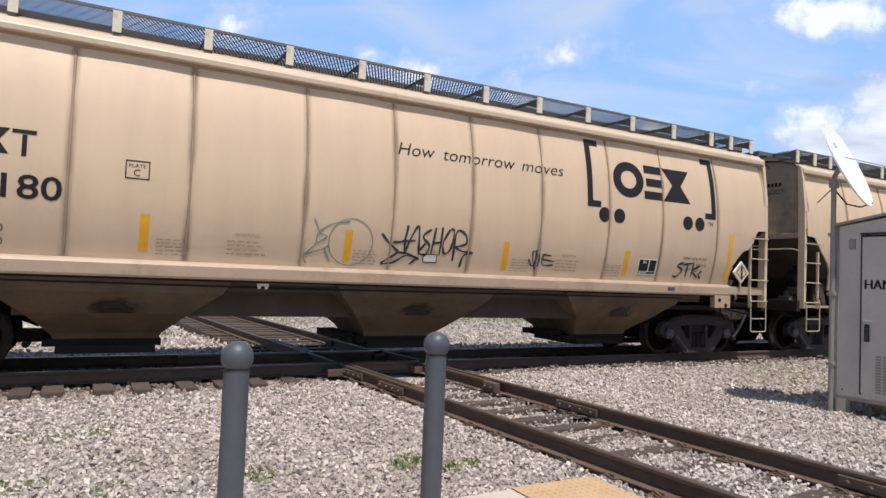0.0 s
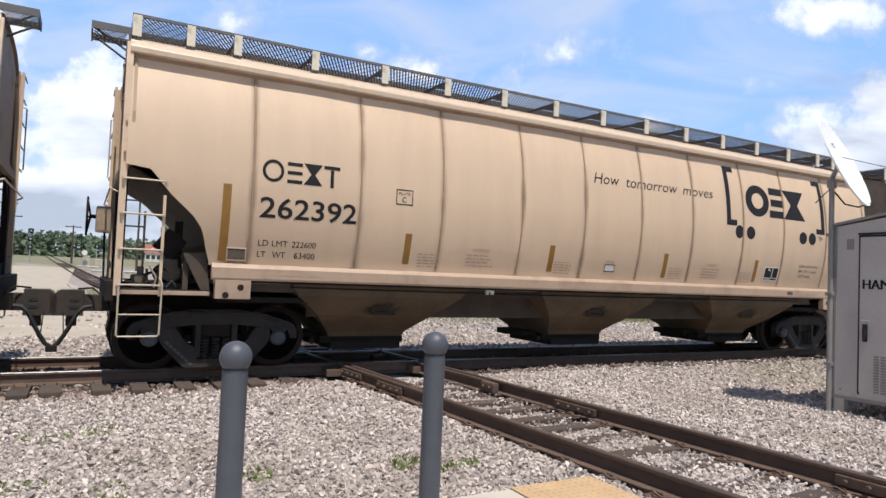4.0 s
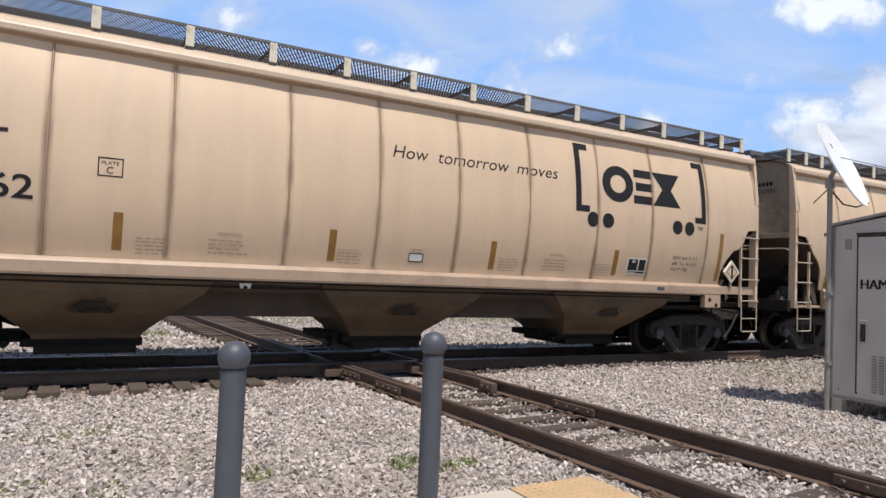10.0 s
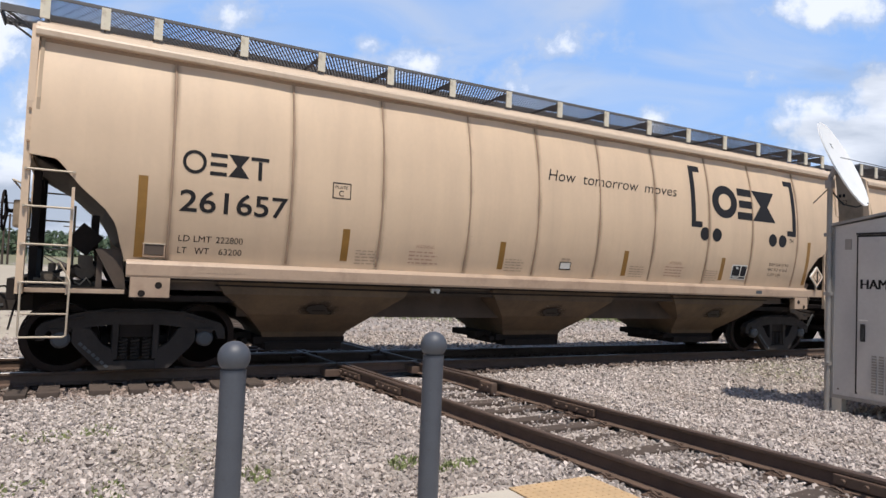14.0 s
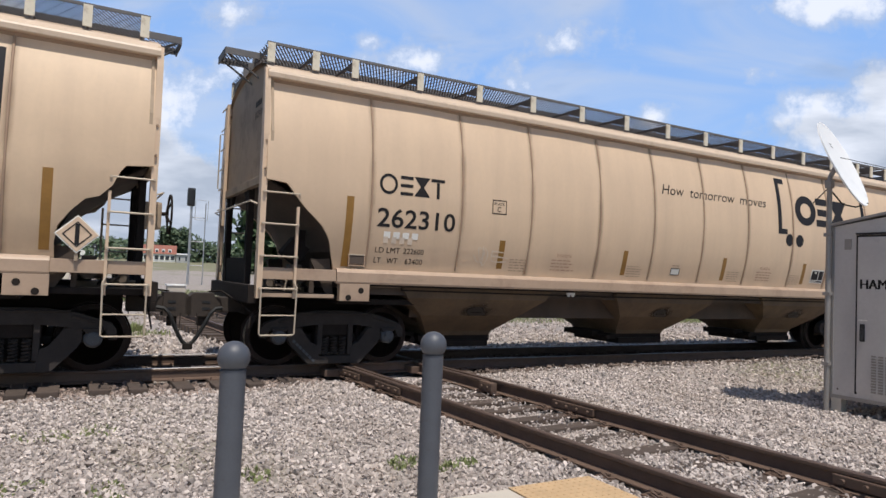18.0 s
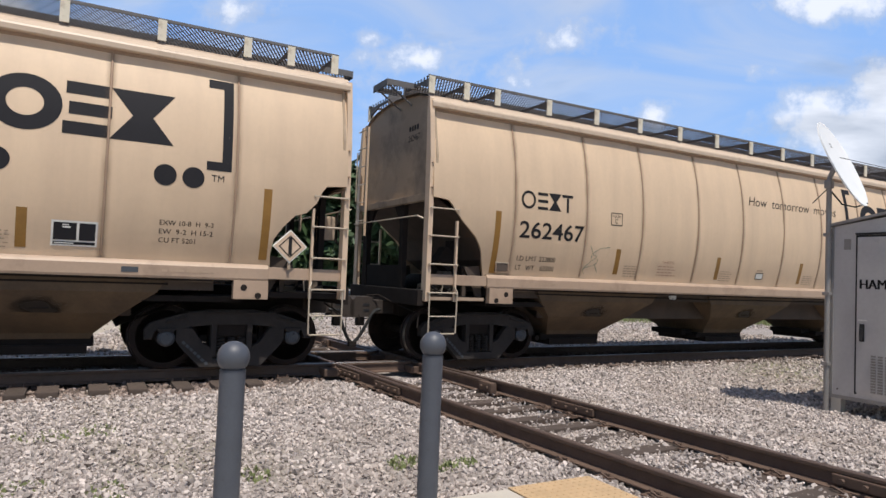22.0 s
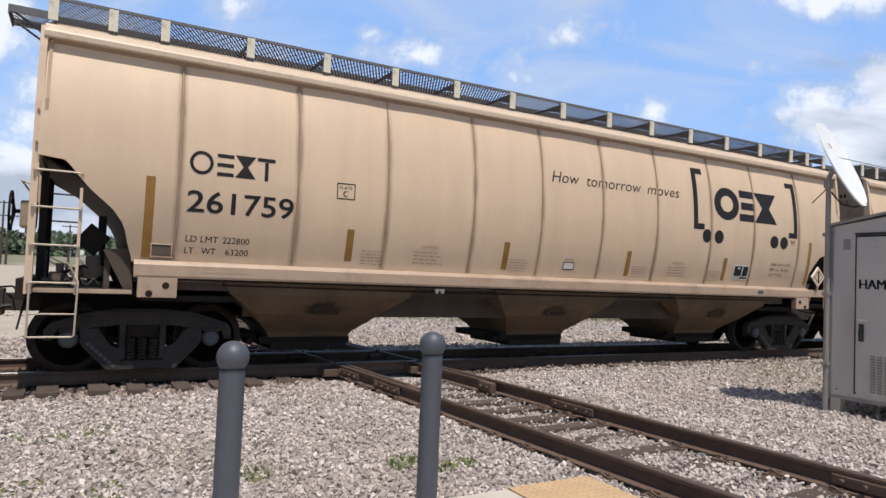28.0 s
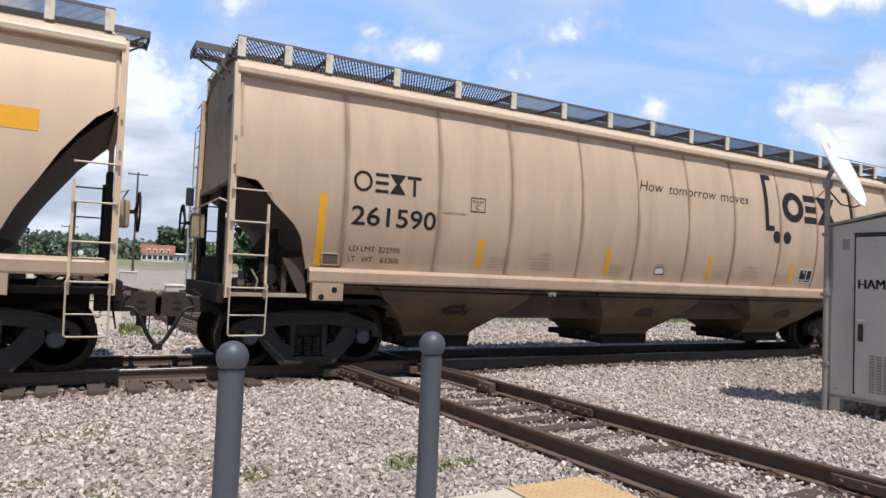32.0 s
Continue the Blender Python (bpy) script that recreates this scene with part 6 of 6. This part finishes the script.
weeds("weeds_far_side", 1.5, 7.0, 0.6, 0.35, 170, 0.18, 26, "bushy green weeds beyond the track")
weeds("weeds_far_side", 1.25, 8.3, 0.25, 0.25, 240, 0.30, 27, "bushy green weeds beyond the track")
weeds("grass_patch", 6.0, 15.0, 2.5, 4.0, 900, 0.14, 31, "patchy green grass in the yard gravel")
weeds("grass_patch", 7.0, 30.0, 9.0, 9.0, 7000, 0.22, 32, "patchy green grass in the yard gravel")
weeds("grass_patch", 16.0, 15.0, 6.0, 4.0, 3500, 0.18, 33, "patchy green grass in the yard gravel")
weeds("grass_patch", 26.0, 14.0, 6.0, 3.0, 6000, 0.3, 34, "green grass verge beyond the track")
weeds("grass_patch", 34.0, 11.5, 6.0, 2.5, 6000, 0.3, 35, "green grass verge beyond the track")
weeds("grass_verge", 30.0, 20.0, 12.0, 4.0, 9000, 0.6, 28, "green grass verge beyond the track")

# ---- far side ----
def tree(x, y, h, w, seed, clumps=220, trunk_r=0.22, low=0.25):
    rr = random.Random(seed)
    z0 = ground_z(x, y) - 0.1
    t = empty("tree", pose(x, y, z0), "leafy green broadleaf tree", "tree", "trees beyond the yard")
    bm = B()
    tube(bm, (0, 0, 0), (0.1, 0, h * 0.5), trunk_r, 9, trunk_r * 0.55)
    tips = []
    for k in range(9 if low > 0.2 else 16):
        a, hh = rr.uniform(0, math.tau), h * rr.uniform(low, 0.6)
        tip = (math.cos(a) * w * 0.33 * rr.uniform(0.5, 1), math.sin(a) * w * 0.33 * rr.uniform(0.5, 1), min(hh + h * (0.28 if low > 0.2 else 0.1) * (1 + hh / h), h * 0.9))
        tube(bm, (0.05, 0, hh), tip, trunk_r * 0.35, 6, 0.02)
        tips.append(tip)
    part("trunk", bm, M_BARK, t)
    bm = B()
    for k in range(clumps):
        c = rr.choice(tips)
        r = rr.random() ** 0.4
        a, b = rr.uniform(0, math.tau), rr.uniform(-1, 1)
        p = Vector((c[0] + math.cos(a) * w * 0.24 * r, c[1] + math.sin(a) * w * 0.24 * r, c[2] + b * h * 0.17 * r))
        for _ in range(10):
            q = p + Vector((rr.gauss(0, 1), rr.gauss(0, 1), rr.gauss(0, 0.8))) * h * 0.030
            u = Vector((rr.gauss(0, 1), rr.gauss(0, 1), rr.gauss(0, 1))).normalized() * h * (0.022 if low > 0.2 else 0.045)
            v = u.orthogonal().normalized() * u.length * 0.62
            bm.faces.new([bm.verts.new(s) for s in (q - u, q + v, q + u, q - v)])
    part("crown", bm, M_LEAF if y < 100 else M_HAZELEAF, t, "uneven leafy crown")
    return t


tree(15.6, 43.0, 13.5, 8.5, 1, 1100, 0.22, 0.06)
tree(20.6, 39.5, 12.0, 9.0, 8, 1200, 0.22, 0.04)
tree(24.0, 197.0, 11.5, 9.0, 2, 420, 0.25, 0.1)
tree(24.5, 95.0, 7.5, 9.0, 5, 520, 0.2, 0.05)
tree(31.0, 97.0, 8.0, 10.0, 6, 560, 0.2, 0.05)
tree(37.5, 96.0, 7.0, 10.0, 7, 520, 0.2, 0.05)
tree(27.0, 60.0, 10.0, 8.0, 3, 420)
for k, (a, h) in enumerate(((33.0, 8.5), (37.0, 10.0), (41.0, 9.5), (45.0, 9.0))):
    tree(66 * math.sin(radians(a)), 66 * math.cos(radians(a)) - 10.9, h, 8.5, 11 + k, 520, 0.22, 0.05)
rnd = random.Random(9)
for k in range(40):
    ang = math.radians(-18 + k * 1.7)
    dd = 217 + rnd.uniform(-5, 25)
    tree(dd * math.sin(ang), dd * math.cos(ang) - 10, rnd.uniform(7.5, 11.0), rnd.uniform(12, 18), 40 + k, 260, 0.3, 0.0)


def house(x, y, w, d, h, name, label, wall, roof_m, windows, roof_h, rot):
    z0 = ground_z(x, y) - 0.3
    t = empty(name, pose(x, y, z0, 0, 0, rot), label, "building")
    part("wall", box(B(), -w / 2, w / 2, 0, d, 0, h), wall, t)
    r = B()
    prism_pts = [(-0.3, h), (d + 0.3, h), (d / 2, h + roof_h)]
    part("roof", prism_x([(y_, z_) for y_, z_ in prism_pts], -w / 2 - 0.3, w / 2 + 0.3), roof_m, t)
    for i in range(windows):
        wx = -w / 2 + w * (i + 0.5) / windows
        wd = part("window", box(B(), wx - w * 0.06, wx + w * 0.06, -0.06, 0.0, h * 0.35, h * 0.8), M_DARKWIN, t)
        part("sill", box(B(), wx - w * 0.07, wx + w * 0.07, -0.12, 0.0, h * 0.31, h * 0.35), wall, wd)
    return t


rr = random.Random(77)
hedge = B()
for _ in range(5200):
    ang = math.radians(rr.uniform(-20, 52))
    dd = 214 + rr.uniform(-8, 14)
    x, y = dd * math.sin(ang), dd * math.cos(ang) - 10
    q = Vector((x, y, ground_z(x, y) + rr.random() ** 1.3 * (5.6 + 2.0 * noise.noise(Vector((x * 0.05, y * 0.05, 9))))))
    u = Vector((rr.gauss(0, 1), rr.gauss(0, 1), rr.gauss(0, 1))).normalized() * rr.uniform(0.5, 1.0)
    v = u.orthogonal().normalized() * u.length * 0.7
    hedge.faces.new([hedge.verts.new(c) for c in (q - u, q + v, q + u, q - v)])
tagged(obj("far_woods", hedge, M_HAZELEAF), "dense dark green undergrowth of the far woods", "woods", kind="stuff")
home = house(18.5, 183.0, 8.1, 8, 2.5, "house", "white house with a red-brown roof beyond the field", M_HOUSE, M_ROOFR, 6, 2.5, -6)
for k in range(4):
    dm = part("dormer", box(B(), -2.75 + 1.65 * k, -1.95 + 1.65 * k, 0.5, 2.4, 2.55, 3.85), M_HOUSE, home, "white dormer")
    part("window", box(B(), -2.6 + 1.65 * k, -2.1 + 1.65 * k, 0.44, 0.5, 2.9, 3.5), M_DARKWIN, dm)
house(24.4, 182.0, 3.4, 6, 2.4, "shed", "pale grey low shed beside the house", M_BUFF, M_BUFF, 2, 0.5, -6)

sig = empty("railway_signal", pose(8.55, 52.7, ground_z(8.55, 52.7)), "aluminium railway signal mast with a dark head", "railway signal")
part("mast", tube(B(), (0, 0, 0), (0, 0, 7.6), 0.11, 12), M_SIGNAL, sig)
part("ladder_stile", tube(B(), (1.25, 0, 0), (1.25, 0, 7.6), 0.05, 8), M_SIGNAL, sig)
for k in range(3):
    part("ladder_tie", tube(B(), (0, 0, 1.8 + 2.2 * k), (1.25, 0, 1.8 + 2.2 * k), 0.035, 6), M_SIGNAL, sig)
part("cage", pipe(B(), [(0.3, -0.3, 6.0), (1.4, -0.3, 6.0), (1.4, -0.3, 7.8), (0.3, -0.3, 7.8), (0.3, -0.3, 6.0)], 0.03, 6), M_SIGNAL, sig)
hd = B()
box(hd, -0.42, 0.28, -0.25, 0.2, 7.2, 8.9, 0.2)
part("head", hd, M_SIGBLK, sig)

for px, py, hh in ((6.35, 88.0, 13.6), (-9.9, 100.0, 9.0), (-9.3, 100.6, 7.2), (-1.9, 120.0, 6.7)):
    po = empty("utility_pole", pose(px, py, ground_z(px, py)), "dark wooden utility pole with a cross-arm", "utility pole", "utility poles")
    part("pole", tube(B(), (0, 0, -0.3), (0, 0, hh), 0.16, 10, 0.11), M_POLE, po)
    part("crossarm", box(B(), -1.25, 1.25, -0.06, 0.06, hh - 0.35, hh - 0.2), M_POLE, po)
    for k in (-1.1, 0.0, 1.1):
        part("insulator", tube(B(), (k, 0, hh - 0.2), (k, 0, hh - 0.02), 0.05, 8), M_SIGNAL, po)

for px, py, w, hh in ((4.2, 60.0, 1.5, 0.75), (5.0, 31.0, 1.0, 0.6), (2.5, 116.0, 1.6, 0.9), (0.32, 110.0, 1.0, 1.5), (-0.1, 88.0, 1.2, 0.45), (1.1, 86.0, 1.2, 0.45), (1.4, 70.0, 1.3, 0.45)):
    rb = empty("relay_box", pose(px, py, ground_z(px, py)), "low pale concrete trackside box", "trackside box", "trackside boxes")
    part("body", box(B(), -w / 2, w / 2, -0.4, 0.4, -0.05, hh, 0.03), M_CONC, rb)
    part("lid", box(B(), -w / 2 - 0.05, w / 2 + 0.05, -0.45, 0.45, hh, hh + 0.09, 0.02), M_HOUSE, rb)

# signals and a round marker along the far track
def far_signal(x, y, h, heads):
    sg = empty("railway_signal", pose(x, y, ground_z(x, y)), "distant railway signal with dark heads on a pale mast", "railway signal")
    part("mast", tube(B(), (0, 0, -0.2), (0, 0, h), 0.08, 8), M_SIGNAL, sg)
    for k in range(heads):
        z = h - 0.5 - 1.35 * k
        hd = part("head", box(B(), -0.42, 0.42, -0.20, 0.05, z - 0.42, z + 0.42, 0.12), M_SIGBLK, sg)
        part("visor", tube(B(), (0, -0.19, z), (0, -0.42, z), 0.16, 10), M_SIGNAL, hd)
    return sg


far_signal(-8.1, 120.0, 5.8, 3)
far_signal(-1.75, 131.0, 3.7, 1)
far_signal(2.07, 130.0, 3.7, 1)
mk = empty("marker_sign", pose(0.03, 109.0, ground_z(0.03, 109.0)), "white round marker on a thin post", "sign")
part("post", tube(B(), (0, 0, -0.2), (0, 0, 2.1), 0.04, 8), M_SIGNAL, mk)
part("disc", tube(B(), (0, -0.07, 2.1), (0, -0.04, 2.1), 0.42, 20), M_WHITE, mk)

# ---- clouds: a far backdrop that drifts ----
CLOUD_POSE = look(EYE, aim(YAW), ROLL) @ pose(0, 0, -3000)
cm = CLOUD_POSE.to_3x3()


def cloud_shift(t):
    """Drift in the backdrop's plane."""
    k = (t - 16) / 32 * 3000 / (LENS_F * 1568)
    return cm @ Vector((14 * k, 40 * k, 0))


def cloud_material():
    m = bpy.data.materials.new("cloud_backdrop")
    m.use_nodes = True
    n, l = m.node_tree.nodes, m.node_tree.links
    n.clear()
    tc = n.new("ShaderNodeTexCoord")
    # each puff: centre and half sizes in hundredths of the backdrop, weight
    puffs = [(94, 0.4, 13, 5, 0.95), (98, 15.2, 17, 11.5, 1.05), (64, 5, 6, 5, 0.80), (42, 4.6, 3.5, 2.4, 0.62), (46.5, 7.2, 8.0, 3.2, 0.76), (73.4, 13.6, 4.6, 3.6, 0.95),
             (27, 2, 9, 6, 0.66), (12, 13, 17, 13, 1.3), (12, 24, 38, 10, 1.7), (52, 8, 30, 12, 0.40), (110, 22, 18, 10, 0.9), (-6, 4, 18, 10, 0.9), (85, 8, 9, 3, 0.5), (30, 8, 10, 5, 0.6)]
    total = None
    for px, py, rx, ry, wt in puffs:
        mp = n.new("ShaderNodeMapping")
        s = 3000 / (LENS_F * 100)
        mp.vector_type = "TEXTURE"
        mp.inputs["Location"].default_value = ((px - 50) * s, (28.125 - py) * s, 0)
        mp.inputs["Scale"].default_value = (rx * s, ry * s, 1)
        l.new(tc.outputs["Object"], mp.inputs[0])
        g = n.new("ShaderNodeTexGradient")
        g.gradient_type = "SPHERICAL"
        l.new(mp.outputs[0], g.inputs[0])
        q = n.new("ShaderNodeMath")
        q.operation = "MULTIPLY"
        q.inputs[1].default_value = wt * 1.5
        l.new(g.outputs["Fac"], q.inputs[0])
        if total is None:
            total = q.outputs[0]
        else:
            mx = n.new("ShaderNodeMath")
            mx.operation = "MAXIMUM"
            l.new(total, mx.inputs[0])
            l.new(q.outputs[0], mx.inputs[1])
            total = mx.outputs[0]
    ns = n.new("ShaderNodeTexNoise")
    ns.inputs["Scale"].default_value, ns.inputs["Detail"].default_value, ns.inputs["Roughness"].default_value = 0.0042, 9, 0.58
    l.new(tc.outputs["Object"], ns.inputs["Vector"])
    sb = n.new("ShaderNodeMath")
    sb.operation = "MULTIPLY_ADD"
    sb.inputs[1].default_value, sb.inputs[2].default_value = 2.3, -1.15
    l.new(ns.outputs["Fac"], sb.inputs[0])
    ad = n.new("ShaderNodeMath")
    l.new(total, ad.inputs[0])
    l.new(sb.outputs[0], ad.inputs[1])
    mr = n.new("ShaderNodeMapRange")
    mr.interpolation_type = "SMOOTHSTEP"
    mr.inputs[1].default_value, mr.inputs[2].default_value = 0.22, 1.12
    l.new(ad.outputs[0], mr.inputs[0])
    sky_glow = n.new("ShaderNodeMath")      # the sheet glows everywhere, added to brighten the open sky
    sky_glow.operation, sky_glow.inputs[1].default_value = "MAXIMUM", 0.60
    l.new(mr.outputs[0], sky_glow.inputs[0])
    shade = n.new("ShaderNodeTexNoise")
    shade.inputs["Scale"].default_value, shade.inputs["Detail"].default_value = 0.0026, 5
    sm = n.new("ShaderNodeMapping")     # cloud bases lie level
    sm.inputs["Scale"].default_value = (0.5, 1.7, 1.0)
    l.new(tc.outputs["Object"], sm.inputs[0])
    l.new(sm.outputs[0], shade.inputs["Vector"])
    cr = n.new("ShaderNodeValToRGB")
    cr.color_ramp.elements[0].position, cr.color_ramp.elements[0].color = 0.36, (0.40, 0.46, 0.57, 1)
    cr.color_ramp.elements[1].position, cr.color_ramp.elements[1].color = 0.58, (0.75, 0.795, 0.90, 1)
    lo = n.new("ShaderNodeSeparateXYZ")     # greyer cloud bases low over the horizon
    l.new(tc.outputs["Object"], lo.inputs[0])
    base = n.new("ShaderNodeMapRange")
    base.inputs[1].default_value, base.inputs[2].default_value, base.inputs[3].default_value, base.inputs[4].default_value = 150, 720, -0.17, 0.15
    l.new(lo.outputs["Y"], base.inputs[0])
    tone = n.new("ShaderNodeMath")
    l.new(shade.outputs["Fac"], tone.inputs[0])
    l.new(base.outputs[0], tone.inputs[1])
    l.new(tone.outputs[0], cr.inputs[0])
    wm = n.new("ShaderNodeMapping")     # thin streaks of high cloud
    wm.inputs["Scale"].default_value = (0.6, 1.7, 1.0)
    wm.inputs["Rotation"].default_value = (0, 0, radians(24))
    l.new(tc.outputs["Object"], wm.inputs[0])
    wi = n.new("ShaderNodeTexNoise")
    wi.inputs["Scale"].default_value, wi.inputs["Detail"].default_value, wi.inputs["Distortion"].default_value = 0.0016, 7, 0.8
    l.new(wm.outputs[0], wi.inputs["Vector"])
    wr = n.new("ShaderNodeMapRange")
    wr.interpolation_type = "SMOOTHSTEP"
    wr.inputs[1].default_value, wr.inputs[2].default_value, wr.inputs[3].default_value, wr.inputs[4].default_value = 0.36, 0.70, 0.0, 0.66
    l.new(wi.outputs["Fac"], wr.inputs[0])
    cover = n.new("ShaderNodeMath")
    cover.operation = "MAXIMUM"
    l.new(mr.outputs[0], cover.inputs[0])
    l.new(wr.outputs[0], cover.inputs[1])
    blue = n.new("ShaderNodeMix")       # open sky between the clouds
    blue.data_type = "RGBA"
    l.new(cover.outputs[0], blue.inputs[0])
    blue.inputs[6].default_value = (0.325, 0.575, 1.09, 1)
    l.new(cr.outputs[0], blue.inputs[7])
    em = n.new("ShaderNodeEmission")
    l.new(blue.outputs[2], em.inputs[0])
    tr = n.new("ShaderNodeBsdfTransparent")
    mix = n.new("ShaderNodeMixShader")
    l.new(sky_glow.outputs[0], mix.inputs[0])
    l.new(tr.outputs[0], mix.inputs[1])
    l.new(em.outputs[0], mix.inputs[2])
    out = n.new("ShaderNodeOutputMaterial")
    l.new(mix.outputs[0], out.inputs[0])
    return m


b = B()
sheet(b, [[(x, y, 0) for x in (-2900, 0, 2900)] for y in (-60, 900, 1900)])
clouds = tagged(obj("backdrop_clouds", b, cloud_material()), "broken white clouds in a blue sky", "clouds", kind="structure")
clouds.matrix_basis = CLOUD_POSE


def motions():
    times = [i * 0.1 for i in range(321)]
    coarse = [i * 1.0 for i in range(33)]
    for k, car in enumerate(train):
        walk(car, [(t, pose(car_x(k, t), 0, 0)) for t in coarse])
        for w in [o for o in car.children if o.name.startswith("wheelset")]:
            x = w.matrix_basis.translation.x
            walk(w, [(t, pose(x, 0, 0.457, 0, math.degrees(run(t) / 0.457) % 360, 0)) for t in times])
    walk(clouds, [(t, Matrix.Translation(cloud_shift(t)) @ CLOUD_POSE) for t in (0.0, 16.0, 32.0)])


motions()
